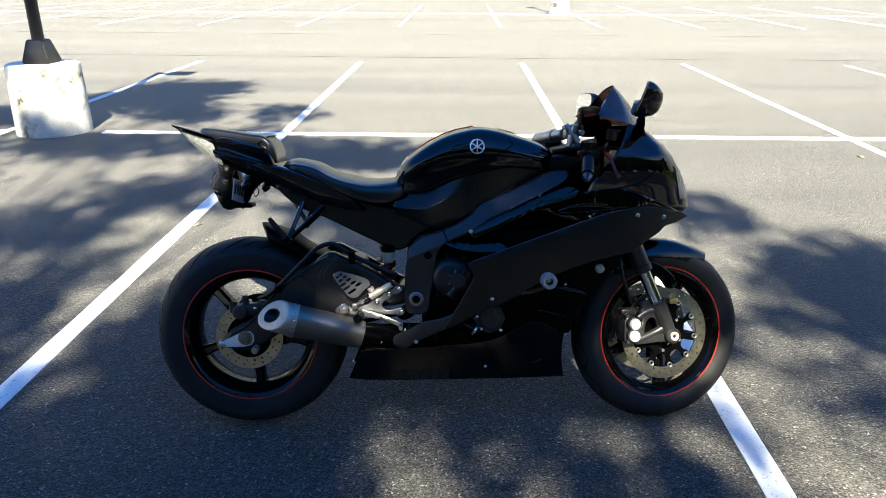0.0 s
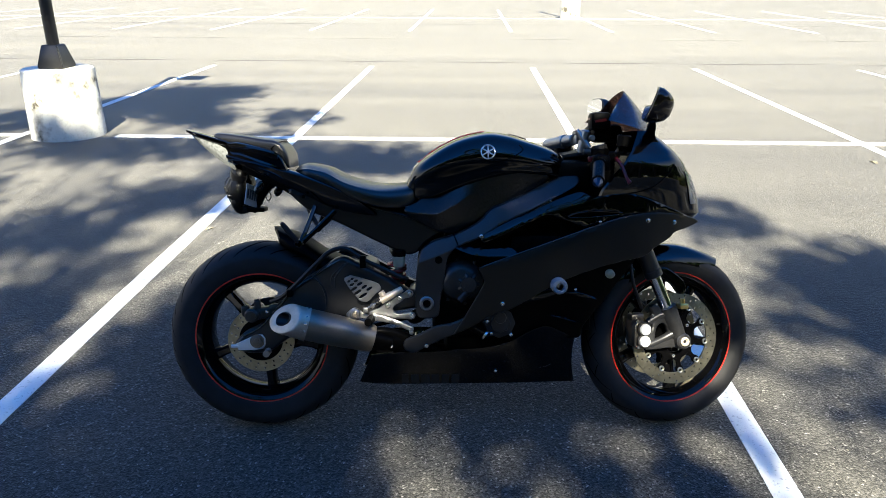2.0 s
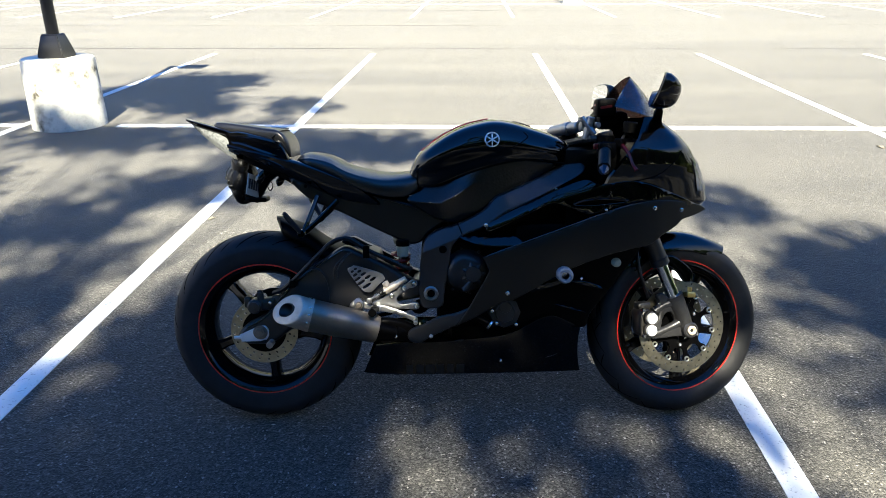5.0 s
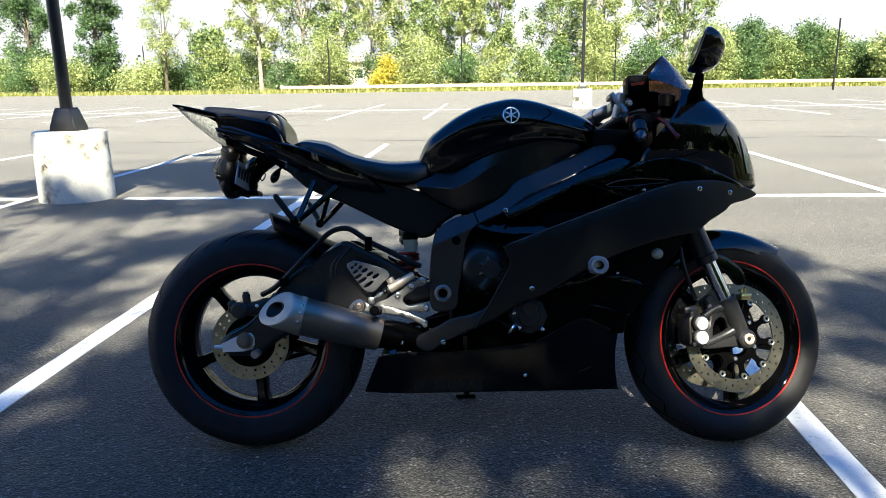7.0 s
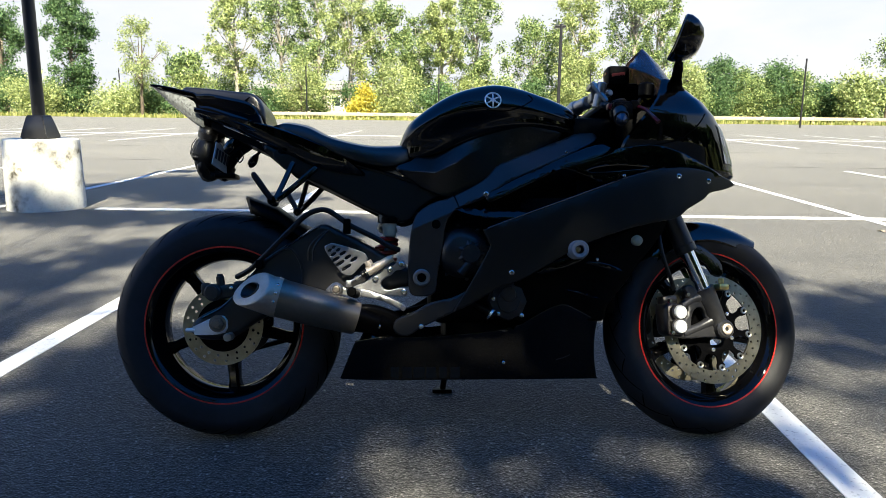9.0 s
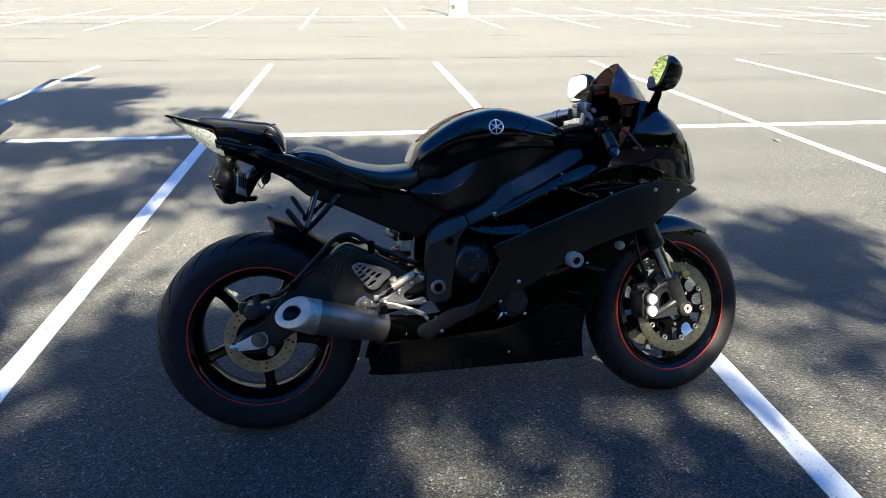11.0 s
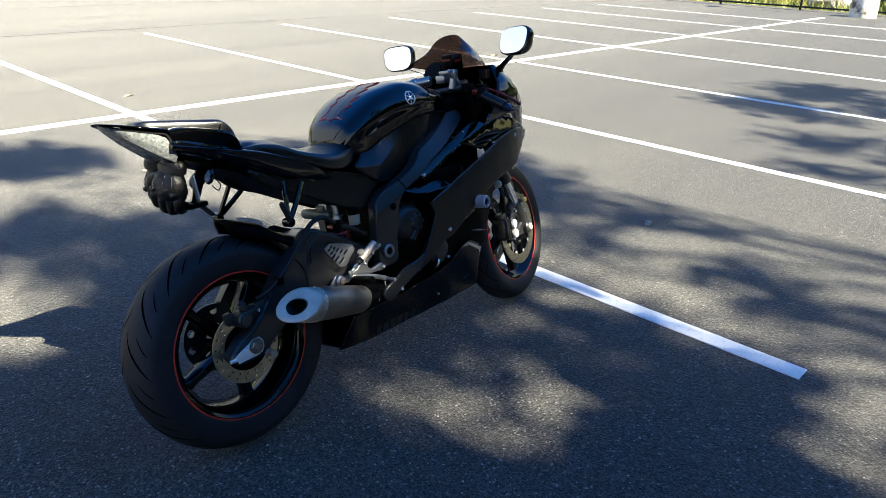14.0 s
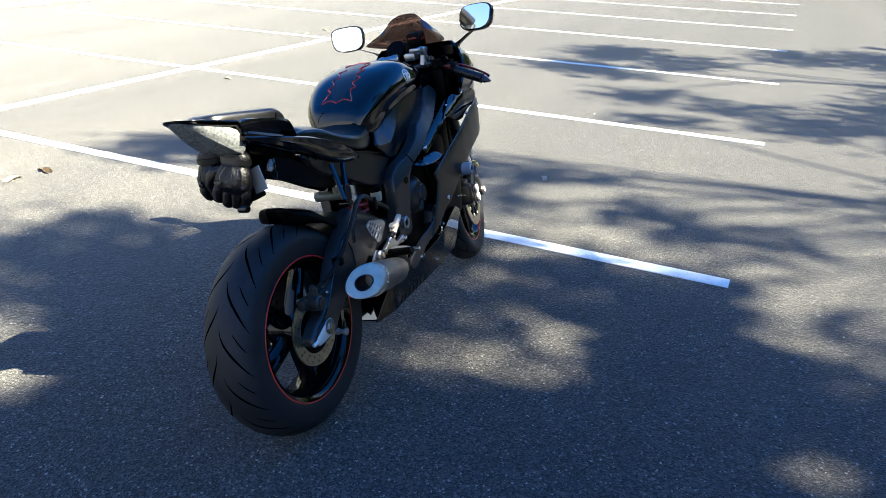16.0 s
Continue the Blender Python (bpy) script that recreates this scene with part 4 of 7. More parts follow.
def part(name, bm, material, parent, label="", smooth=True):
    """As before; the body flares outwards with height."""
    if name not in SLIM:
        for v in bm.verts:
            t = min(1.0, abs(v.co.y) / 0.08)
            v.co.y += math.copysign((0.016 if name in HALF else 0.033) * v.co.z * t * t * (3 - 2 * t), v.co.y)
    return plain_part(name, bm, material, parent, label, smooth)


bike = thing("motorcycle", "black sport motorcycle with red-striped wheels leaning on its side stand", "motorcycle", m=BIKE)


def bolt(x, y, z, r=0.0065, axis=(0, -1, 0), parent=None, material=None):
    bm = lathe([(0, 0.004), (r * 0.5, 0.004), (r * 0.55, 0.0065), (r * 0.85, 0.0055), (r, 0.003), (r, -0.004), (0, -0.004)], 14, (x, y, z), axis)
    return part("bolt", bm, material or M_BOLT, parent or bike)


def holed_disc(r0, r1, y, half, holes, hole_r, at=(0, 0, 0), twist=0.0, teeth=0):
    """A brake disc or sprocket with drilled holes: rows of (radius, number)."""
    loop = lambda r, n, cx=0.0, cy=0.0: [Vector((cx + r * math.cos(2 * math.pi * k / n), cy + r * math.sin(2 * math.pi * k / n))) for k in range(n)]
    pts, edges, centres = [], [], []
    rim_loop = loop(r1, 72)
    if teeth:
        rim_loop = [p * (1.0 if k % 4 in (1, 2) else 0.93) for k, p in enumerate(loop(r1, teeth * 4))]
    for lp in [rim_loop, loop(r0, 48)]:
        s = len(pts)
        pts += lp
        edges += [(s + i, s + (i + 1) % len(lp)) for i in range(len(lp))]
    for rr, n in holes:
        for k in range(n):
            a = 2 * math.pi * k / n + twist + rr * 17
            c = Vector((rr * math.cos(a), rr * math.sin(a)))
            centres.append(c)
            lp = loop(hole_r, 7, c.x, c.y)
            s = len(pts)
            pts += lp
            edges += [(s + i, s + (i + 1) % 7) for i in range(7)]
    vs, _, fs, *_ = delaunay_2d_cdt(pts, edges, [], 0, 1e-6)
    bm = bmesh.new()
    a = [bm.verts.new((at[0] + v.x, at[1] + y - half, at[2] + v.y)) for v in vs]
    b = [bm.verts.new((at[0] + v.x, at[1] + y + half, at[2] + v.y)) for v in vs]
    count = {}
    for f in fs:
        c = sum((vs[i] for i in f), Vector((0, 0))) / len(f)
        if not r0 < c.length < r1 or any((c - q).length < hole_r * 0.75 for q in centres):
            continue
        bm.faces.new([a[i] for i in f])
        bm.faces.new([b[i] for i in f[::-1]])
        for i, j in zip(f, f[1:] + f[:1]):
            k = (min(i, j), max(i, j))
            count[k] = None if k in count else (i, j)
    for ij in count.values():
        if ij:
            i, j = ij
            bm.faces.new((a[j], a[i], b[i], b[j]))
    bmesh.ops.delete(bm, geom=[v for v in bm.verts if not v.link_faces], context="VERTS")
    bmesh.ops.recalc_face_normals(bm, faces=bm.faces)
    return bm


def spoke(r0, r1, w0, w1, d0, d1, angle, bend=0.0):
    """A cast wheel spoke from the hub to the rim, in the wheel's plane."""
    secs = []
    for k in range(7):
        t = k / 6
        r = r0 + (r1 - r0) * t
        w, d = w0 + (w1 - w0) * t, d0 + (d1 - d0) * t
        if k == 6:
            w *= 1.5
        off = bend * math.sin(math.pi * t)
        ringpts = []
        for j in range(10):
            a = 2 * math.pi * j / 10
            ringpts.append((math.copysign(abs(math.cos(a)) ** 0.6, math.cos(a)) * w + off, math.copysign(abs(math.sin(a)) ** 0.6, math.sin(a)) * d, r))
        secs.append(ringpts)
    return moved(loft(secs), pose(0, 0, 0, 0, angle, 0))


def wheel(name, centre, radius, tyre_w, rim_r, hub_r, spokes, label, m=Matrix()):
    """Rim with spokes, and its tyre and tape as parts; centred on the y axis, then moved by m."""
    w = tyre_w / 2
    rw = w * (0.86 if tyre_w > 0.15 else 0.74)
    place = m @ Matrix.Translation(centre)
    rim_bm = lathe([(rim_r - 0.012, -rw), (rim_r, -rw - 0.004), (rim_r + 0.007, -rw), (rim_r + 0.004, -rw + 0.008), (rim_r - 0.02, -rw * 0.55), (rim_r - 0.024, 0), (rim_r - 0.02, rw * 0.55), (rim_r + 0.004, rw - 0.008), (rim_r + 0.007, rw), (rim_r, rw + 0.004), (rim_r - 0.012, rw), (rim_r - 0.02, rw - 0.012), (rim_r - 0.034, rw * 0.5), (rim_r - 0.036, 0), (rim_r - 0.034, -rw * 0.5), (rim_r - 0.02, -rw + 0.012)], 96, closed=True)
    hub = lathe([(0.012, -w * 0.6), (hub_r, -w * 0.6), (hub_r * 1.05, -w * 0.5), (hub_r * 0.8, 0), (hub_r * 1.05, w * 0.5), (hub_r, w * 0.6), (0.012, w * 0.6)], 36, closed=True)
    sp = [spoke(hub_r * 0.7, rim_r - 0.03, 0.021, 0.014, w * 0.36, w * 0.3, a) for a in spokes]
    ob = part(name, moved(rim_bm, place), M_RIM, bike, label)
    part("hub", moved(hub, place), M_RIM, ob)
    for b_ in sp:
        part("spoke", moved(b_, place), M_RIM, ob)
    # tyre: round crown, bulging walls, bead on the rim
    prof = []
    h = radius - rim_r
    for k in range(-12, 13):
        t = k / 12
        a = t * radians(100)
        prof.append((rim_r + h * 0.42 + (h * 0.58) * math.cos(a) if abs(t) < 0.9 else rim_r + h * (0.42 - 0.1), w * math.sin(min(max(a, -math.pi / 2), math.pi / 2))))
    prof = [(rim_r + 0.002, -rw - 0.003), (rim_r + h * 0.12, -rw - 0.008), (rim_r + h * 0.28, -w * 0.96)] + [p for p in prof if p[0] >= rim_r + h * 0.42] + [(rim_r + h * 0.28, w * 0.96), (rim_r + h * 0.12, rw + 0.008), (rim_r + 0.002, rw + 0.003)]
    part("tyre", moved(lathe(prof, 120, closed=True), place), M_RUBBER, ob, "worn black tyre with curved tread grooves")
    # tread grooves: thin strips on the crown, their inner shade painted as near-black
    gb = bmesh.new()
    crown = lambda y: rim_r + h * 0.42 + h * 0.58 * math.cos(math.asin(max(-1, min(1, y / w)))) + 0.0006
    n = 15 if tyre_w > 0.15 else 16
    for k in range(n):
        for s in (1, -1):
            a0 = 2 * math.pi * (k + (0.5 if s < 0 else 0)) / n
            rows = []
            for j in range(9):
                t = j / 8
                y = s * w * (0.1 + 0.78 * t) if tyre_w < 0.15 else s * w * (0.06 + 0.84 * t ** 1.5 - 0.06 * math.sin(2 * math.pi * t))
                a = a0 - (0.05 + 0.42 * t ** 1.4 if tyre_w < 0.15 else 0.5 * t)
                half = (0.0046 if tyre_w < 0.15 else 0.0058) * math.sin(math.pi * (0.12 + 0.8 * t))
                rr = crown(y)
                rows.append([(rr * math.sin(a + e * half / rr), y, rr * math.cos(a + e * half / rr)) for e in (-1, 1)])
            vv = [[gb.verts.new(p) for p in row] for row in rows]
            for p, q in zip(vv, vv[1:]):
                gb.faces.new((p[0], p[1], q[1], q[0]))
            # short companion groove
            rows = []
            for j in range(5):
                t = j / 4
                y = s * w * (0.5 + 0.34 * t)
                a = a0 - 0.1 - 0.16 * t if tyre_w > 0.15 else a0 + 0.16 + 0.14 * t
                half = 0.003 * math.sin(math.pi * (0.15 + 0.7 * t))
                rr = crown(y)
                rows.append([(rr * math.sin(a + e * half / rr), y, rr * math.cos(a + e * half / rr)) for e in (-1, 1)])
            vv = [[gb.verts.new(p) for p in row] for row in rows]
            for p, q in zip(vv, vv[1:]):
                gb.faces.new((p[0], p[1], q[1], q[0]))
    tagged(part("tread_pattern", moved(gb, place), M_GROOVE_SHADE, ob), kind="stuff")
    for s in (1, -1):
        bm = lathe([(rim_r - 0.0012, s * (rw + 0.0045)), (rim_r + 0.002, s * (rw + 0.0048)), (rim_r + 0.003, s * (rw + 0.0035)), (rim_r + 0.0028, s * (rw + 0.001)), (rim_r - 0.0012, s * (rw + 0.001))], 96, closed=True)
        part("rim_tape", moved(bm, place), M_REDTAPE, ob, "thin red rim tape")
    part("valve", moved(rod((0.012, -w * 0.1, -rim_r + 0.03), (0.02, -w * 0.15, -rim_r + 0.075), 0.004, seg=8), place), M_BOLT, ob)
    return ob, place


# -- rear wheel, disc, caliper
RC = (0.016, 0.0, 0.3205)
rear, RP = wheel("rear_wheel", RC, 0.3165, 0.17, 0.2165, 0.052, [175 + 72 * k for k in range(5)], "gloss black five-spoke rear wheel")
part("brake_disc", moved(holed_disc(0.072, 0.109, -0.085, 0.0025, [(0.083, 20), (0.098, 20)], 0.0042), RP), M_DISC, rear, "drilled steel rear brake disc")
part("disc_carrier", moved(lathe([(0.02, -0.08), (0.074, -0.083), (0.074, -0.087), (0.02, -0.089)], 36, closed=True), RP), M_DARK, rear)
part("sprocket", moved(holed_disc(0.03, 0.104, 0.086, 0.003, [(0.052, 5), (0.083, 10)], 0.0125, teeth=43), RP), M_ENGINE, rear, "toothed steel rear sprocket with round holes")
cal = part("rear_caliper", moved(merge(box(-0.026, 0.06, -0.112, -0.068, 0.074, 0.112, 0.009), rod((-0.006, -0.13, 0.094), (-0.006, -0.08, 0.094), 0.023), rod((-0.006, -0.135, 0.094), (-0.006, -0.128, 0.094), 0.017), box(-0.045, -0.02, -0.1, -0.07, 0.085, 0.122, 0.008), rod((0.012, -0.1, 0.108), (0.012, -0.1, 0.136), 0.011), rod((0.012, -0.1, 0.13), (0.012, -0.1, 0.142), 0.008), box(0.045, 0.082, -0.106, -0.08, 0.088, 0.118, 0.008), rod((0.075, -0.1, 0.105), (0.095, -0.1, 0.125), 0.008)), RP @ pose(0, 0, 0, 0, -6, 0)), M_BRONZE, bike, "dark grey rear brake caliper")
bolt(0.05, -0.118, 0.425, 0.006, parent=cal)
bolt(0.09, -0.112, 0.425, 0.006, parent=cal)
# -- swingarm
SW = [(-0.06, 0.32), (-0.03, 0.352), (0.03, 0.385), (0.09, 0.45), (0.145, 0.51), (0.215, 0.556), (0.285, 0.6), (0.34, 0.58), (0.43, 0.535), (0.5, 0.49), (0.56, 0.47), (0.565, 0.44), (0.5, 0.425), (0.4, 0.41), (0.3, 0.4), (0.2, 0.375), (0.11, 0.33), (0.05, 0.29), (-0.02, 0.285), (-0.055, 0.3)]
sw_w = lambda x, z: 0.122 - 0.02 * max(0, min(1, (x - 0.05) / 0.4))
arm = part("swingarm", merge(panel(SW, sw_w, 0.03, 0.014, 0.022), mirrored(panel(SW, sw_w, 0.03, 0.014, 0.022)), box(0.27, 0.4, -0.1, 0.1, 0.44, 0.57, 0.03), box(0.5, 0.57, -0.1, 0.1, 0.43, 0.48, 0.02)), M_FRAME, bike, "black braced aluminium swingarm")
for pts in ([(0.14, 0.5), (0.2, 0.534), (0.235, 0.49), (0.24, 0.43)], [(0.3, 0.58), (0.26, 0.54), (0.255, 0.5)], [(0.31, 0.585), (0.272, 0.54), (0.267, 0.5)]):
    part("rib", tube([(x, -sw_w(x, z) - 0.001, z) for x, z in pts], 0.0035, 6, 4), M_FRAME, arm)
# thin glossy bead added along the upper edge to draw its highlight
part("edge_highlight", tube([(x, -sw_w(x, z) - 0.001, z) for x, z in ((-0.03, 0.344), (0.03, 0.378), (0.088, 0.442), (0.143, 0.502), (0.2, 0.54), (0.262, 0.58), (0.285, 0.592))], 0.0026, 8, 5), M_ALU_BLACK, arm)
PLATE = [(-0.052, 0.321), (0.012, 0.351), (0.032, 0.351), (0.042, 0.338), (0.042, 0.318), (0.034, 0.305), (0.012, 0.3), (-0.046, 0.299)]
part("chain_adjuster", merge(panel(PLATE, lambda x, z: 0.13, 0.004, 0.002, 0.03, rounded=False), rod((-0.07, -0.124, 0.312), (-0.045, -0.124, 0.312), 0.006)), M_CAP, arm, "silver chain adjuster plate")
part("axle_nut", merge(lathe([(0, 0.012), (0.01, 0.012), (0.011, 0.008), (0.016, 0.008), (0.0185, 0.005), (0.0185, -0.004), (0, -0.004)], 6, (0.016, -0.131, 0.33), (0, -1, 0)), lathe([(0.0, 0.0), (0.023, 0.0), (0.023, 0.002), (0.0, 0.002)], 24, (0.016, -0.13, 0.33), (0, -1, 0))), M_STEEL, arm)
part("paddock_spool", merge(rod((0.05, -0.125, 0.296), (0.05, -0.16, 0.296), 0.007), rod((0.05, -0.154, 0.296), (0.05, -0.162, 0.296), 0.011), rod((0.05, -0.126, 0.296), (0.05, -0.134, 0.296), 0.011)), M_ALU, arm, "small silver paddock stand spool")
# -- hugger over the rear tyre
secs = []
for x, z, w in ((0.055, 0.686, 0.03), (0.07, 0.684, 0.07), (0.1, 0.673, 0.09), (0.15, 0.655, 0.097), (0.21, 0.612, 0.1), (0.27, 0.585, 0.1), (0.33, 0.55, 0.095)):
    secs.append([(x + 0.02 * (1 - math.cos(a)), w * math.sin(a), z - 0.05 * (1 - math.cos(a)) ** 1.3) for a in [radians(-88 + 11 * k) for k in range(17)]] + [(x + 0.02 * (1 - math.cos(a)), (w - 0.005) * math.sin(a), z - 0.006 - 0.05 * (1 - math.cos(a)) ** 1.3) for a in [radians(88 - 11 * k) for k in range(17)]])
part("rear_hugger", loft(secs), M_DARK, bike, "satin black rear tyre hugger")
# -- rear brake hose
part("brake_hose", tube([(0.06, -0.105, 0.455), (0.1, -0.125, 0.475), (0.15, -0.14, 0.52), (0.215, -0.145, 0.585), (0.26, -0.145, 0.625), (0.305, -0.145, 0.635), (0.345, -0.145, 0.612), (0.375, -0.14, 0.592), (0.43, -0.135, 0.565), (0.475, -0.125, 0.54), (0.5, -0.11, 0.53)], 0.0075, 8, 6), M_HOSE, bike)
part("hose_clip", box(0.352, 0.372, -0.155, -0.13, 0.572, 0.612, 0.004), M_DARK, bike)
part("hose_clip", box(0.118, 0.138, -0.145, -0.11, 0.478, 0.502, 0.004), M_DARK, bike)
# -- muffler
A0, A1 = Vector((0.085, -0.213, 0.432)), Vector((0.41, -0.165, 0.342))
ax = (A1 - A0).normalized()
sx = ax.cross(Vector((0, 0, 1))).normalized()
sz = sx.cross(ax).normalized()


def can_ring(along, w, h, cut=None, taper=0.0, n=36):
    out = []
    for k in range(n):
        a = 2 * math.pi * k / n
        # blunt triangle, wide at the top
        c, s = math.cos(a), math.sin(a)
        u, v = 0.94 * w * c * (1 + 0.16 * s), 0.94 * h * s
        # the slash-cut end narrows towards its rearmost point
        lead = (0.84 * u + 0.54 * v) / w
        across = (0.84 * v - 0.54 * u) * taper * lead
        u, v = u - 0.54 * across, v + 0.84 * across
        shift = cut * (0.48 * v + 0.74 * u) if cut else 0
        out.append(A0 + ax * (along + shift) + sx * u + sz * v)
    return out


muf = part("muffler", loft([can_ring(d, w, h) for d, w, h in ((0.095, 0.05, 0.05), (0.097, 0.054, 0.054), (0.2, 0.054, 0.053), (0.315, 0.049, 0.047), (0.322, 0.046, 0.044))]), M_STEEL, bike, "dark titanium exhaust silencer")
part("tail_cap", loft([can_ring(0.05, 0.0235, 0.0235, 1.0), can_ring(0.038, 0.024, 0.024, 1.0), can_ring(0.035, 0.026, 0.026, 1.0, 0.1), can_ring(0.035, 0.047, 0.047, 1.0, 0.3), can_ring(0.036, 0.0505, 0.0505, 1.0, 0.3), can_ring(0.039, 0.0525, 0.0525, 1.0, 0.28), can_ring(0.046, 0.0532, 0.0532, 0.92, 0.24), can_ring(0.092, 0.0545, 0.0545), can_ring(0.1, 0.054, 0.054)], cap=False), M_TIP, muf, "pale silver slash-cut exhaust tip")
part("rivet_band", loft([can_ring(0.094, 0.0545, 0.0545), can_ring(0.094, 0.0562, 0.0562), can_ring(0.112, 0.0562, 0.0562), can_ring(0.112, 0.0535, 0.0535)], cap=False), M_TIP, muf, "riveted silver band")
part("outlet", loft([can_ring(0.037, 0.0245, 0.0245, 1.0), can_ring(0.033, 0.0238, 0.0238, 1.0), can_ring(0.033, 0.0225, 0.0225, 1.0), can_ring(0.037, 0.0215, 0.0215, 1.0), can_ring(0.1, 0.0205, 0.0205), can_ring(0.102, 0.002, 0.002)], cap=False), M_HOSE, muf, "black exhaust outlet")
part("front_cone", loft([can_ring(d, w, h) for d, w, h in ((0.312, 0.042, 0.04), (0.34, 0.038, 0.036), (0.38, 0.03, 0.028))]), M_DARK, muf)
for a in (-2.6, -2.2, -0.2, 0.25, 0.7, 1.5, 2.6):
    p = A0 + ax * 0.103 + sx * math.cos(a) * 0.0535 * (1 + 0.16 * math.sin(a)) + sz * math.sin(a) * 0.0535
    part("rivet", lathe([(0, 0.0025), (0.002, 0.0022), (0.0035, 0.001), (0.0038, -0.003), (0, -0.003)], 10, tuple(p), tuple(sx * math.cos(a) + sz * math.sin(a))), M_BOLT, muf)
part("exhaust_pipe", tube([(0.44, -0.15, 0.338), (0.5, -0.12, 0.32), (0.6, -0.06, 0.27), (0.75, 0, 0.24)], [0.035, 0.03, 0.028, 0.028], 14, 5), M_DARK, bike, "dark exhaust link pipe")
part("pipe_shield", panel([(0.38, 0.375), (0.43, 0.385), (0.5, 0.36), (0.53, 0.335), (0.53, 0.315), (0.47, 0.31), (0.4, 0.315)], lambda x, z: 0.185 - 0.35 * max(0, x - 0.42), 0.003, 0.012, 0.02), M_DARK, bike)
bolt(0.45, -0.18, 0.327, 0.006)
# -- front assembly, turned to the left
C = Vector((1.383, 0, 0.304))
STEER = Matrix.Translation(C + Vector((-0.03, 0, -0.012))) @ Matrix.Rotation(radians(12.0), 4, Vector((-0.407, 0, 0.914))) @ Matrix.Translation(-(C + Vector((-0.03, 0, -0.012))))
front, FP = wheel("front_wheel", C, 0.302, 0.12, 0.2195, 0.034, [30 + 72 * k for k in range(5)], "gloss black five-spoke front wheel", STEER)
for s in (-1, 1):
    d = part("brake_disc", moved(holed_disc(0.117, 0.154, s * 0.067, 0.0025, [(0.124, 20), (0.135, 20), (0.146, 20)], 0.0036, twist=0.1), FP), M_DISC, front, "drilled floating front brake disc")
    carrier = [lathe([(0.046, s * 0.062), (0.07, s * 0.062), (0.073, s * 0.066), (0.07, s * 0.07), (0.046, s * 0.07)], 40, closed=True)]
    for k in range(10):
        ends_ = [(0.068, 0.018), (0.078, 0.0085), (0.094, 0.0075), (0.102, 0.0125), (0.112, 0.0135), (0.115, 0.009)]
        arm_ = loft([[(r_, y_, h_ * e_) for y_, e_ in ((s * 0.0665 - 0.003, -1), (s * 0.0665 + 0.003, -1), (s * 0.0665 + 0.003, 1), (s * 0.0665 - 0.003, 1))] for r_, h_ in ends_])
        bmesh.ops.bevel(arm_, geom=arm_.edges[:], offset=0.001, segments=1, affect="EDGES")
        carrier.append(moved(arm_, pose(0, 0, 0, 0, 36 * k + 8, 0)))
    part("disc_carrier", moved(carrier[0], FP), M_DARK, front)
    for b_ in carrier[1:]:
        part("carrier_arm", moved(b_, FP), M_DARK, front)
    for k in range(10):
        a = radians(36 * k + 8)
        part("button", moved(lathe([(0.0045, 0), (0.0095, 0), (0.0095, 0.004), (0.008, 0.0055), (0.0045, 0.0045)], 18, (0.111 * math.cos(a), s * 0.069, -0.111 * math.sin(a)), (0, s, 0), closed=True), FP), M_BOBBIN, front)
    for k in range(5):
        a = radians(72 * k + 26)
        part("disc_bolt", moved(lathe([(0, 0.003), (0.003, 0.003), (0.0035, 0.006), (0.006, 0.0055), (0.007, 0.003), (0.007, -0.003), (0, -0.003)], 12, (0.059 * math.cos(a), s * 0.071, -0.059 * math.sin(a)), (0, s, 0)), FP), M_BOLT, front)
FORK_DIR = Vector((-0.407, 0, 0.914))


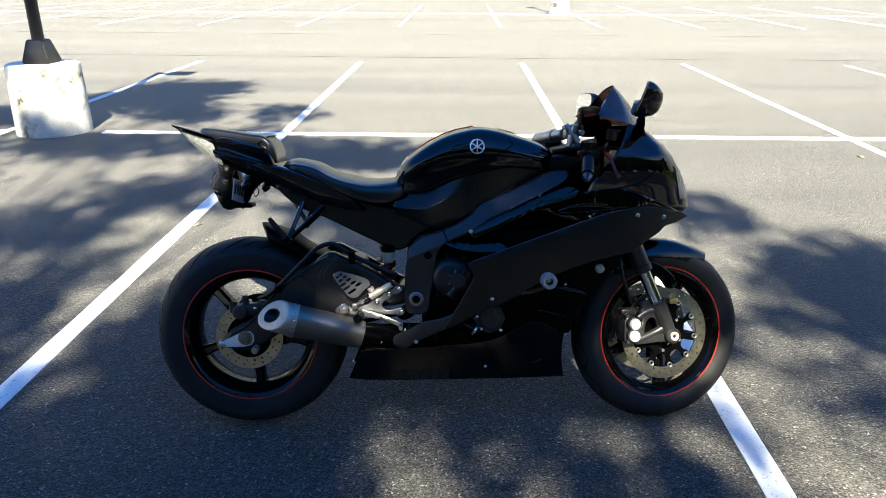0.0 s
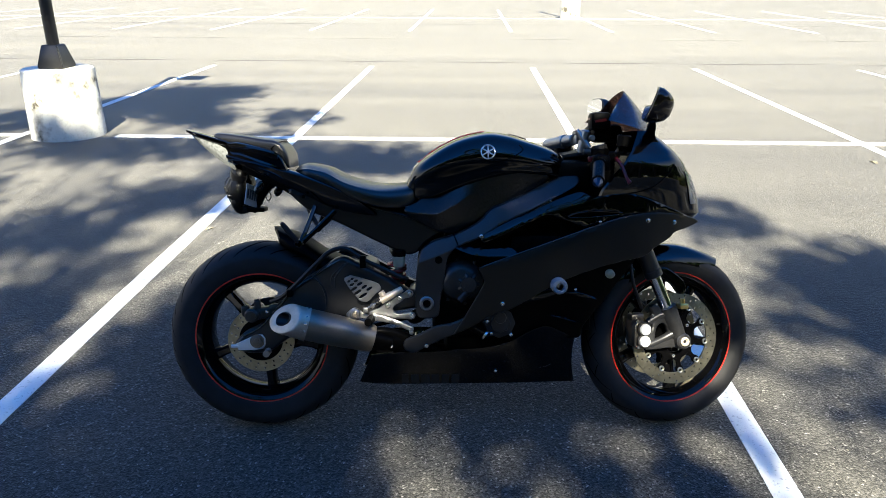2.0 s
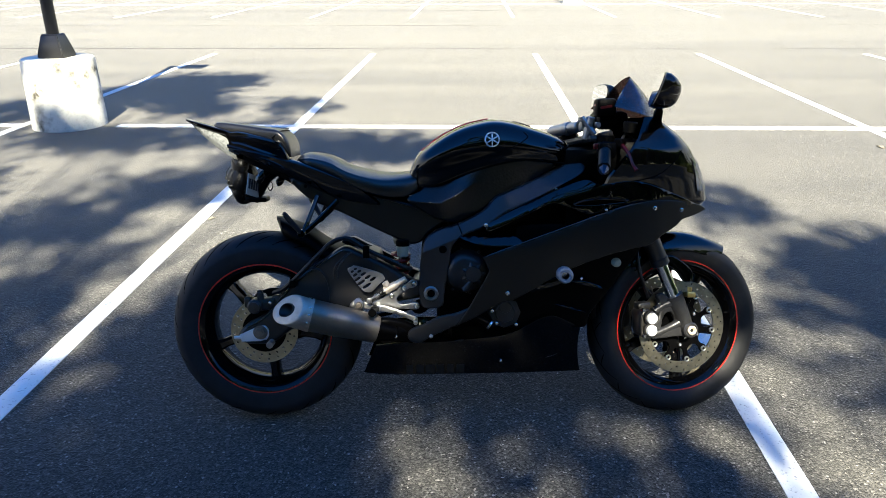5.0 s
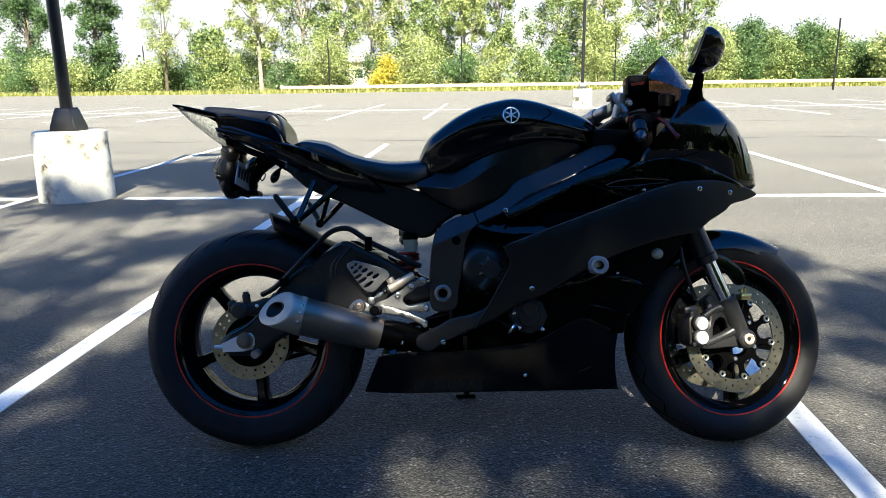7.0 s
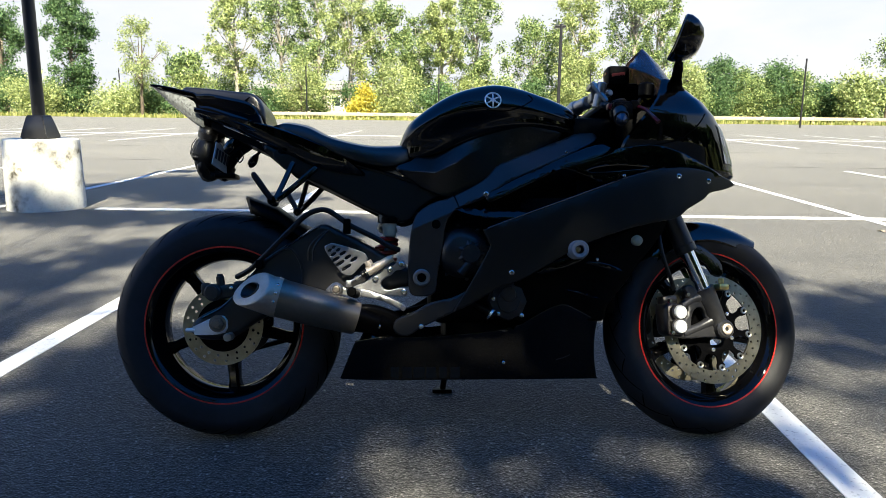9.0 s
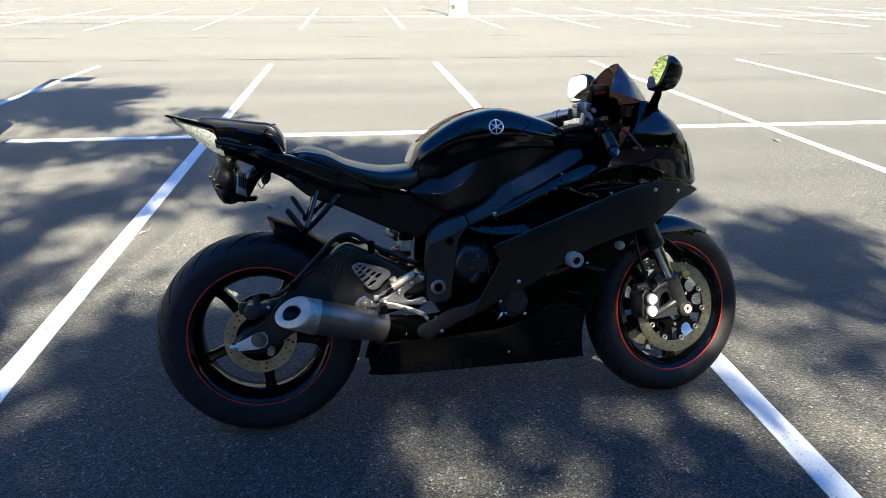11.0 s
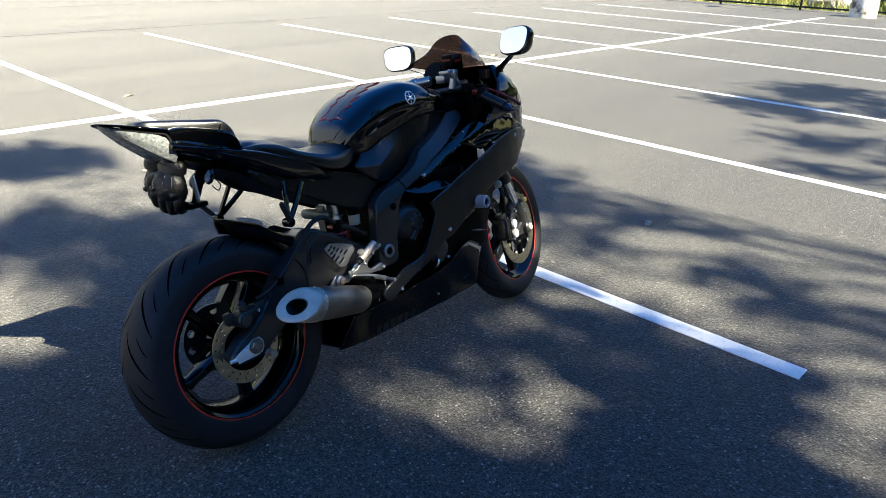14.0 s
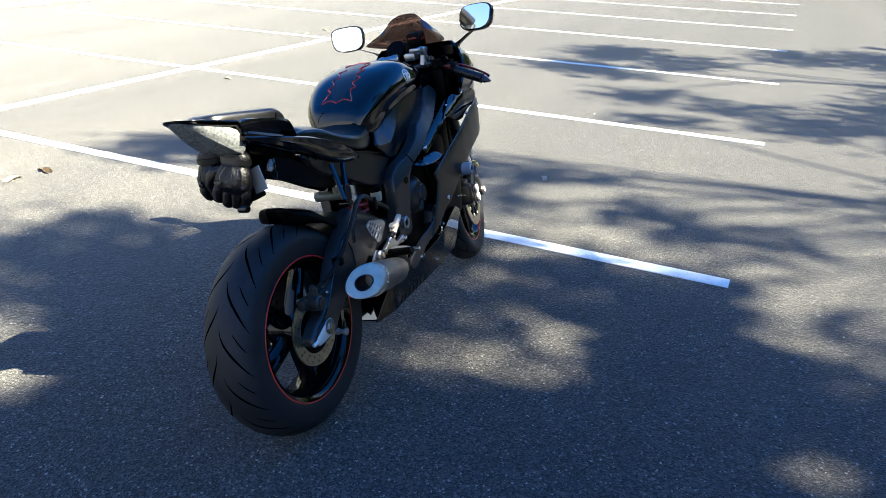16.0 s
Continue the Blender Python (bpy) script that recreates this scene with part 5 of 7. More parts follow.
def fork_leg(s):
    base = C + Vector((0.0, s * 0.103, 0.0))
    at = lambda d, off=0.0: base + FORK_DIR * d + Vector((off, 0, 0))
    lower = merge(tube([tuple(at(-0.02)), tuple(at(0.04)), tuple(at(0.1)), tuple(at(0.125))], [0.022, 0.026, 0.029, 0.03], 18, 4), rod(at(-0.0) + Vector((0, -0.028, 0)), at(0.0) + Vector((0, 0.028, 0)), 0.026, seg=20), tube([tuple(at(0.03) + Vector((-0.01, 0, 0))), tuple(at(0.0) + Vector((-0.06, 0, 0.01))), tuple(at(0.0) + Vector((-0.12, -0.0, -0.012)))], [0.018, 0.012, 0.012], 10, 4), tube([tuple(at(0.1) + Vector((-0.015, 0, 0))), tuple(at(0.09) + Vector((-0.05, 0, 0))), tuple(at(0.07) + Vector((-0.09, 0, 0)))], [0.018, 0.013, 0.012], 10, 4))
    leg = part("fork_leg", moved(lower, STEER), M_ENGINE, bike, "dark grey fork foot with brake mounts")
    part("chrome_tube", moved(rod(at(0.115), at(0.245), 0.0205, seg=24), STEER), M_CHROME, leg, "chromed inner fork tube")
    part("upper_tube", moved(merge(rod(at(0.24), at(0.62), 0.028, seg=24), rod(at(0.236), at(0.26), 0.03, seg=24)), STEER), M_FRAME, leg)
    bm = merge(lathe([(0.006, 0), (0.015, 0), (0.015, 0.007), (0.011, 0.009), (0.006, 0.004)], 20, tuple(base + Vector((0, s * 0.026, 0))), (0, s, 0), closed=True))
    part("axle_end", moved(bm, STEER), M_TIP, leg)
    # caliper behind the leg
    ca = part("brake_caliper", moved(merge(box(-0.172, -0.122, s * 0.045 if s > 0 else -0.117, 0.117 if s > 0 else -0.045, -0.008, 0.088, 0.02, 3), rod((-0.142, s * 0.1, 0.018), (-0.142, s * 0.132, 0.018), 0.0225), rod((-0.138, s * 0.1, 0.057), (-0.138, s * 0.132, 0.057), 0.0225), box(-0.166, -0.12, min(s * 0.06, s * 0.1), max(s * 0.06, s * 0.1), 0.08, 0.104, 0.008), tube([(-0.16, s * 0.118, 0.095), (-0.168, s * 0.124, 0.06), (-0.17, s * 0.12, 0.0)], 0.004, 6, 4)), STEER @ Matrix.Translation(C) @ pose(0, 0, 0, 0, -4, 0)), M_BRONZE, bike, "dark bronze front brake caliper")
    tri_ = [(-0.15, -0.012), (-0.145, 0.02), (-0.11, 0.035), (-0.1, 0.09), (-0.11, 0.115), (-0.09, 0.125), (-0.06, 0.1), (-0.035, 0.08), (-0.022, 0.03), (0.01, 0.0), (-0.005, -0.02), (-0.05, -0.022), (-0.11, -0.025)]
    plate_ = panel([(C.x + x, C.z + z) for x, z in tri_], lambda x, z: 0.1, 0.012, 0.005, 0.02, per=3, holes=([(C.x + x, C.z + z) for x, z in ((-0.09, 0.005), (-0.085, 0.05), (-0.06, 0.06), (-0.045, 0.02))],))
    part("caliper_mount", moved(plate_ if s < 0 else mirrored(plate_), STEER), M_ENGINE, leg, "grey cast caliper mount")
    for dz, dx in ((0.018, -0.142), (0.057, -0.138)):
        part("piston_cap", moved(lathe([(0, 0.006), (0.017, 0.006), (0.0185, 0.003), (0.0185, -0.004), (0, -0.004)], 24, (dx, s * 0.133, dz), (0, s, 0)), STEER @ Matrix.Translation(C) @ pose(0, 0, 0, 0, -4, 0)), M_CAP, ca, "bright silver piston cap")
    for dx, dz in ((-0.168, 0.004), (-0.166, 0.09), (-0.112, 0.104)):
        part("bolt", moved(lathe([(0, 0.006), (0.005, 0.006), (0.006, 0.003), (0.006, -0.004), (0, -0.004)], 10, (dx, s * 0.126, dz), (0, s, 0)), STEER @ Matrix.Translation(C) @ pose(0, 0, 0, 0, -4, 0)), M_BOLT, ca)
    part("front_hose", moved(tube([(1.245, s * 0.1, 0.415), (1.225, s * 0.115, 0.45), (1.205, s * 0.12, 0.5), (1.2, s * 0.11, 0.56), (1.21, s * 0.08, 0.65)], 0.006, 8, 6), STEER), M_HOSE, bike)
    return leg


fork_leg(-1)
fork_leg(1)
part("hose_union", moved(merge(box(1.365, 1.395, -0.135, -0.105, 0.412, 0.43, 0.004), rod((1.38, -0.12, 0.43), (1.38, -0.12, 0.445), 0.008)), STEER), M_GOLD, bike)
# -- front mudguard
secs = []
for a in range(-62, 37, 6):
    r, wd = 0.318 - 0.000006 * (a + 10) ** 2 + 0.00003 * max(0, a - 12) ** 2, 0.068 - 0.000012 * (a + 5) ** 2 * (1 if a > 0 else 0.6)
    row = []
    for k in range(15):
        b = radians(-90 + 180 * k / 14)
        rr = r - 0.06 * (1 - math.cos(b)) ** 1.2
        row.append((rr, wd * math.sin(b)))
    th = radians(a)
    outer = [(C.x + rr * math.sin(th), y, C.z + rr * math.cos(th)) for rr, y in row]
    inner = [(C.x + (rr - 0.004) * math.sin(th), y * 0.95, C.z + (rr - 0.004) * math.cos(th)) for rr, y in row[::-1]]
    secs.append(outer + inner)
part("front_fender", moved(loft(secs), STEER), M_GLOSS, bike, "gloss black front mudguard")
for s in (-1, 1):
    part("fender_stay", moved(panel([(1.3, 0.53), (1.345, 0.545), (1.41, 0.5), (1.42, 0.46), (1.39, 0.455), (1.36, 0.49)], lambda x, z: 0.074, 0.004, 0.004, 0.03) if s < 0 else mirrored(panel([(1.3, 0.53), (1.345, 0.545), (1.41, 0.5), (1.42, 0.46), (1.39, 0.455), (1.36, 0.49)], lambda x, z: 0.074, 0.004, 0.004, 0.03)), STEER), M_GLOSS, bike)

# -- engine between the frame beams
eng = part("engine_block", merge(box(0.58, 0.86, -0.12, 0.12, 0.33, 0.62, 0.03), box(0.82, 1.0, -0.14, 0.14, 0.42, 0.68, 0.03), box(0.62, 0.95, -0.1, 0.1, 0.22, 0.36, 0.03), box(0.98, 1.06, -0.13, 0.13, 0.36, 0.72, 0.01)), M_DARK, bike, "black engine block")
cc = (0.672, -0.12, 0.524)
part("clutch_cover", merge(lathe([(0, 0.036), (0.04, 0.036), (0.052, 0.03), (0.066, 0.014), (0.07, 0.0), (0.07, -0.02), (0, -0.02)], 40, cc, (0, -1, 0)), lathe([(0, 0.044), (0.024, 0.044), (0.028, 0.036), (0, 0.034)], 24, (cc[0] + 0.022, cc[1], cc[2] - 0.004), (0, -1, 0))), M_ENGINE, eng, "dark grey round clutch cover")
for k in range(8):
    a = radians(45 * k + 10)
    bolt(cc[0] + 0.073 * math.cos(a), -0.122, cc[2] + 0.073 * math.sin(a), 0.005, parent=eng, material=M_ENGINE)
star = []
for k in range(7):
    a = 2 * math.pi * k / 7
    star.append(tube([(cc[0] + 0.022 + r * math.cos(a), cc[1] - h, cc[2] - 0.004 + r * math.sin(a)) for r, h in ((0.014, 0.036), (0.026, 0.034), (0.036, 0.03))], [0.009, 0.0085, 0.006], 8, 2))
part("cover_rib", merge(*star), M_ENGINE, eng)
part("oil_filler", rod((0.665, -0.15, 0.465), (0.69, -0.15, 0.495), 0.012), M_ENGINE, eng)
st = (0.795, -0.13, 0.392)
part("crank_cover", merge(lathe([(0, 0.028), (0.03, 0.028), (0.033, 0.024), (0.05, 0.02), (0.056, 0.0), (0.056, -0.02), (0, -0.02)], 8, st, (0, -1, 0)), lathe([(0, 0.034), (0.018, 0.034), (0.02, 0.028), (0, 0.026)], 24, (st[0], st[1], st[2] + 0.02), (0, -1, 0))), M_ENGINE, eng, "black engine side cover")
for dx, dz in ((-0.042, 0.008), (-0.028, -0.033), (0.035, -0.037)):
    bolt(st[0] + dx, -0.155, st[2] + dz, 0.0065, parent=eng)
part("gear_shaft", merge(rod((0.7, -0.16, 0.385), (0.745, -0.17, 0.36), 0.011), rod((0.745, -0.172, 0.362), (0.752, -0.176, 0.35), 0.016)), M_DARK, eng)
part("hose_clamp", lathe([(0.016, -0.003), (0.0185, -0.003), (0.0185, 0.004), (0.016, 0.004)], 20, (0.748, -0.172, 0.358), (0.7, -0.3, -0.5), closed=True), M_BOLT, eng)
# -- frame
BEAM = [(0.537, 0.6), (0.55, 0.63), (0.588, 0.656), (0.65, 0.676), (0.724, 0.716), (0.763, 0.756), (0.794, 0.77), (0.855, 0.797), (0.946, 0.836), (1.015, 0.867), (1.045, 0.85), (1.03, 0.826), (0.946, 0.785), (0.87, 0.748), (0.794, 0.712), (0.73, 0.67), (0.662, 0.642), (0.64, 0.622), (0.626, 0.595), (0.618, 0.539), (0.605, 0.463), (0.598, 0.415), (0.56, 0.404), (0.53, 0.415), (0.525, 0.477), (0.529, 0.553)]
beam_fold = table([(0.5, 0.57), (0.525, 0.58), (0.631, 0.626), (0.66, 0.639), (0.79, 0.707), (0.945, 0.77), (1.03, 0.8)])
beam_lean = table([(0.5, 0.42), (0.66, 0.42), (0.8, 0.45), (0.87, 0.58), (0.945, 0.8), (1.02, 1.0)])


def beam_w(x, z):
    """Half-width of the frame beam: an upright column, then a rail whose face leans inwards above a fold."""
    w = 0.128 + 0.03 * math.sin(math.pi * max(0, min(1, (x - 0.5) / 0.55))) + 0.012 * max(0, min(1, (z - 0.5) / 0.2))
    return w - beam_lean(x) * max(0, z - beam_fold(x))


fr = part("frame", merge(panel(BEAM, beam_w, 0.035, 0.004, 0.016, crease=beam_fold), mirrored(panel(BEAM, beam_w, 0.035, 0.004, 0.016, crease=beam_fold))), M_FRAME, bike, "satin black aluminium frame beams")
part("pivot_cap", merge(lathe([(0.012, 0.004), (0.0135, 0.007), (0.02, 0.008), (0.0235, 0.005), (0.0235, -0.006), (0.012, -0.006)], 36, (0.562, -0.139, 0.455), (0, -1, 0), closed=True)), M_ALU, fr, "silver swingarm pivot ring")
part("pivot_shaft", rod((0.562, -0.12, 0.455), (0.562, -0.143, 0.455), 0.0115), M_DARK, fr)
part("frame_seam", tube([(0.645, -beam_w(0.645, 0.68) - 0.0005, 0.68), (0.652, -beam_w(0.652, 0.66) - 0.0005, 0.665), (0.66, -beam_w(0.66, 0.645) - 0.0, 0.645)], 0.0018, 6, 4), M_DARK, fr)
part("frame_hole", lathe([(0, 0.001), (0.012, 0.001), (0.013, -0.01), (0, -0.01)], 24, (0.6, -beam_w(0.6, 0.6) - 0.001, 0.598), (0, -1, 0)), M_DARK, fr)
# -- shock absorber and reservoirs
shock = part("shock_absorber", merge(rod((0.462, -0.03, 0.46), (0.475, -0.022, 0.64), 0.013), rod((0.47, -0.025, 0.566), (0.475, -0.022, 0.6), 0.0165), rod((0.473, -0.024, 0.588), (0.475, -0.022, 0.594), 0.0185), box(0.44, 0.49, -0.02, 0.02, 0.61, 0.64, 0.006), rod((0.461, -0.03, 0.46), (0.462, -0.03, 0.49), 0.027)), M_ALU, bike, "steel shock absorber body")
coil = [(0.458 + 0.027 * math.cos(a) + 0.00025 * a, -0.034 + 0.027 * math.sin(a), 0.484 + 0.0034 * a) for a in [0.35 * k for k in range(60)]]
part("spring", tube(coil, 0.0065, 8, 1, False), M_SPRING, shock, "red coil spring")
part("spring_collar", lathe([(0.018, -0.004), (0.031, -0.004), (0.033, 0.0), (0.031, 0.005), (0.018, 0.006)], 28, (0.463, -0.032, 0.561), (0.07, 0.04, 1), closed=True), M_SPRING, shock)
part("fluid_cup", lathe([(0, 0), (0.017, 0), (0.018, 0.003), (0.0195, 0.034), (0, 0.034)], 20, (0.473, -0.095, 0.568), (0, 0, 1)), M_CREAM, bike, "small translucent brake fluid cup")
part("cup_lid", lathe([(0, 0), (0.022, 0), (0.022, 0.016), (0.018, 0.02), (0, 0.02)], 20, (0.473, -0.095, 0.602), (0, 0, 1)), M_DARK, bike)
part("gas_canister", lathe([(0, -0.055), (0.011, -0.054), (0.0165, -0.047), (0.017, 0.045), (0.014, 0.052), (0, 0.054)], 24, (0.45, 0.036, 0.601), (-0.12, 1, 0)), M_CANISTER, bike, "pale grey-green shock reservoir")
part("canister_clamp", box(0.434, 0.468, -0.012, 0.024, 0.612, 0.634, 0.004), M_CANISTER, bike)
# -- rearset: heel guard, hanger, pedal, master cylinder
HEEL = [(0.302, 0.531), (0.314, 0.544), (0.33, 0.546), (0.4, 0.525), (0.415, 0.512), (0.416, 0.5), (0.4, 0.487), (0.376, 0.463), (0.354, 0.463), (0.338, 0.478)]
slots = []
for cx, cz, L in ((0.316, 0.528, 0.004), (0.326, 0.536, 0.004), (0.325, 0.517, 0.008), (0.338, 0.529, 0.006), (0.332, 0.504, 0.013), (0.35, 0.52, 0.01), (0.343, 0.493, 0.017), (0.364, 0.51, 0.011), (0.36, 0.482, 0.019), (0.38, 0.504, 0.012)):
    L *= 0.6
    d, nn = Vector((0.84, 0.54)), Vector((-0.54, 0.84))
    slots.append([tuple(Vector((cx, cz)) + d * u + nn * v) for u, v in ((-L, -0.0035), (0, -0.0042), (L, -0.0035), (L + 0.004, 0), (L, 0.0035), (0, 0.0042), (-L, 0.0035), (-L - 0.004, 0))])
foot = part("footrest_hanger", panel([(0.375, 0.425), (0.393, 0.437), (0.411, 0.443), (0.432, 0.461), (0.45, 0.467), (0.468, 0.485), (0.486, 0.488), (0.503, 0.501), (0.518, 0.495), (0.518, 0.483), (0.506, 0.476), (0.491, 0.473), (0.479, 0.461), (0.464, 0.453), (0.454, 0.441), (0.46, 0.427), (0.476, 0.422), (0.508, 0.43), (0.523, 0.423), (0.525, 0.411), (0.514, 0.404), (0.484, 0.407), (0.431, 0.409), (0.395, 0.411)], lambda x, z: 0.15, 0.009, 0.003, 0.016, per=2), M_ALU, bike, "silver footrest hanger")
part("heel_guard", panel(HEEL, lambda x, z: 0.142, 0.003, 0.0015, 0.02, holes=slots, per=3), M_ALU, foot, "slotted silver heel guard")
part("brake_pedal", merge(panel([(0.385, 0.42), (0.397, 0.424), (0.426, 0.42), (0.479, 0.401), (0.512, 0.386), (0.52, 0.38), (0.518, 0.371), (0.508, 0.371), (0.461, 0.392), (0.42, 0.402), (0.397, 0.405), (0.387, 0.41)], lambda x, z: 0.168, 0.006, 0.0025, 0.016, per=2), rod((0.395, -0.14, 0.414), (0.395, -0.172, 0.414), 0.011)), M_ALU, foot, "silver brake pedal")
part("toe_piece", rod((0.512, -0.165, 0.377), (0.514, -0.205, 0.376), 0.0065), M_ALU, foot)
part("foot_peg", rod((0.388, -0.155, 0.412), (0.384, -0.245, 0.42), 0.0125), M_DARK, foot, "knurled black foot peg")
part("master_cylinder", merge(tube([(0.418, -0.163, 0.47), (0.44, -0.162, 0.4825), (0.452, -0.162, 0.4895), (0.454, -0.162, 0.4905), (0.47, -0.161, 0.5), (0.485, -0.16, 0.508)], [0.0125, 0.0125, 0.0125, 0.0105, 0.0105, 0.009], 14, 1, False), rod((0.43, -0.163, 0.477), (0.419, -0.164, 0.495), 0.0085), rod((0.425, -0.164, 0.487), (0.418, -0.164, 0.499), 0.0105)), M_TIP, foot, "grey cast rear brake cylinder")
part("push_rod", merge(rod((0.37, -0.163, 0.442), (0.42, -0.163, 0.471), 0.0035), rod((0.386, -0.163, 0.451), (0.396, -0.163, 0.457), 0.007, seg=6), box(0.361, 0.377, -0.168, -0.158, 0.43, 0.448, 0.003)), M_ALU, foot, "thin brake push rod with a lock nut")
part("rubber_boot", tube([(0.402, -0.163, 0.461), (0.406, -0.163, 0.463), (0.41, -0.163, 0.4655), (0.414, -0.163, 0.468)], [0.007, 0.0095, 0.0085, 0.011], 12, 1, False), M_HOSE, foot)
part("can_mount", merge(rod((0.335, -0.13, 0.424), (0.335, -0.158, 0.424), 0.017, bev=0.004), panel([(0.303, 0.414), (0.315, 0.432), (0.335, 0.443), (0.36, 0.425), (0.38, 0.415), (0.378, 0.405), (0.35, 0.408), (0.33, 0.404)], lambda x, z: 0.142, 0.004, 0.002, 0.016, per=2)), M_ALU, foot)
bolt(0.335, -0.16, 0.424, 0.0105, parent=foot, material=M_STEEL)
for x, z in ((0.508, 0.491), (0.477, 0.476), (0.439, 0.452), (0.515, 0.417)):
    bolt(x, -0.153, z, 0.0085, parent=foot)
part("side_switch", merge(box(0.546, 0.56, -0.15, -0.144, 0.335, 0.366, 0.003), rod((0.553, -0.153, 0.36), (0.553, -0.146, 0.36), 0.004)), M_ALU, foot, "silver bracket tab")
for dz in (0.0, 0.009, 0.018):
    part("cable", tube([(0.49, -0.13, 0.352 - dz), (0.507, -0.143, 0.326 - dz * 0.4), (0.522, -0.146, 0.332 - dz * 0.3), (0.526, -0.14, 0.36)], 0.0024, 6, 5), M_CREAM, foot, "thin cream cable")
# -- belly pan: two upright gloss sides on a flat bottom
belly_w = lambda x, z: 0.182 - 0.3 * (0.41 - z) - 0.08 * max(0, x - 0.85) - 0.3 * max(0, 0.42 - x)
secs = []
for k in range(15):
    x = 0.35 + 0.69 * k / 14
    w, zb = belly_w(x, 0.18) - 0.008 + 0.006, 0.176
    line = [(-w, zb + 0.012), (-w + 0.008, zb), (0, zb - 0.004), (w - 0.008, zb), (w, zb + 0.012)]
    secs.append([(x, y, z) for y, z in line] + [(x, y * 0.97, z + 0.006) for y, z in line[::-1]])
belly = part("belly_pan", loft(secs), M_GLOSS, bike, "gloss black belly pan")
BELLY = [(0.34, 0.176), (0.342, 0.184), (0.362, 0.233), (0.382, 0.279), (0.388, 0.284), (0.441, 0.293), (0.516, 0.297), (0.583, 0.297), (0.666, 0.305), (0.749, 0.313), (0.817, 0.328), (0.862, 0.353), (0.907, 0.378), (0.945, 0.386), (0.991, 0.366), (1.034, 0.342), (1.037, 0.336), (1.034, 0.293), (1.038, 0.232), (1.048, 0.182), (1.046, 0.176), (0.947, 0.176), (0.795, 0.176), (0.644, 0.175), (0.494, 0.174), (0.36, 0.174)]
for f in (lambda b: b, mirrored):
    part("belly_side", f(panel(BELLY, belly_w, 0.003, 0.003, 0.022, per=3)), M_GLOSS, belly, "gloss black side of the belly pan")
for k, wd in enumerate((0.022, 0.026, 0.03, 0.026, 0.022, 0.026)):
    x = 0.49 + 0.033 * k
    part("letter_bar", panel([(x - wd / 2, 0.18), (x + wd / 2, 0.18), (x + wd / 2, 0.212), (x - wd / 2, 0.212)], lambda px, pz: belly_w(px, pz) + 0.001, 0.001, 0.0, 0.03, rounded=False), M_DARKLET, belly)
bolt(0.785, -belly_w(0.785, 0.225) - 0.001, 0.225, 0.0055)
# a sliver of paler material laid on the side in place of a glint
part("fairing_glint", panel([(0.93, 0.232), (0.95, 0.238), (0.968, 0.246), (0.956, 0.238)], lambda x, z: belly_w(x, z) + 0.0015, 0.002, 0.0, 0.02), M_FRAME, belly)
# -- rear strut of the lower fairing
side_w = table([(0.5, 0.178), (0.6, 0.19), (0.7, 0.204), (0.85, 0.212), (1.0, 0.216), (1.1, 0.213), (1.2, 0.203), (1.26, 0.19), (1.33, 0.164), (1.4, 0.128), (1.45, 0.1)])
for f in (mirrored, lambda b: b):
    fair = part("side_fairing", f(panel([(0.722, 0.58), (0.73, 0.584), (0.787, 0.606), (0.934, 0.66), (1.082, 0.714), (1.158, 0.737), (1.213, 0.747), (1.271, 0.75), (1.343, 0.742), (1.4, 0.728), (1.424, 0.715), (1.42, 0.71), (1.383, 0.697), (1.338, 0.686), (1.318, 0.668), (1.271, 0.642), (1.233, 0.615), (1.159, 0.6), (1.083, 0.58), (1.0, 0.55), (0.934, 0.517), (0.876, 0.482), (0.817, 0.449), (0.766, 0.434), (0.715, 0.4), (0.65, 0.367), (0.646, 0.37), (0.674, 0.415), (0.707, 0.474), (0.738, 0.533), (0.735, 0.55)], lambda x, z: side_w(x) - 0.35 * max(0, z - 0.6 - 0.35 * max(0, min(1, x - 0.85))) ** 1.0 * 0.25, 0.003, 0.003, 0.02, per=3)), M_MATTE, bike, "large satin black side fairing panel")
for f in (mirrored, lambda b: b):
    part("lower_strut", f(panel([(0.488, 0.318), (0.495, 0.345), (0.542, 0.366), (0.585, 0.39), (0.643, 0.404), (0.69, 0.425), (0.703, 0.41), (0.68, 0.384), (0.62, 0.352), (0.562, 0.324), (0.53, 0.303), (0.505, 0.303)], lambda x, z: side_w(x) - 0.004, 0.003, 0.005, 0.02, per=3)), M_FRAME, fair)
for s in (-1, 1):
    part("panel_edge", tube([(x, s * (side_w(x) - 0.0875 * max(0, z - 0.6 - 0.35 * max(0, x - 0.85)) - 0.002), z) for x, z in ((0.735, 0.586), (0.787, 0.606), (0.86, 0.633), (0.934, 0.66), (1.01, 0.688), (1.082, 0.714), (1.158, 0.737), (1.2, 0.745))], 0.0018, 6, 4), M_ALU_BLACK, fair)
for x, z, dw in ((0.796, 0.47, 0.0), (1.24, 0.726, -0.004), (1.331, 0.717, -0.004), (0.561, 0.327, -0.006), (1.09, 0.724, -0.008)):
    bolt(x, -side_w(x) - dw - 0.0, z, 0.0078 if x != 1.09 else 0.005, parent=fair)
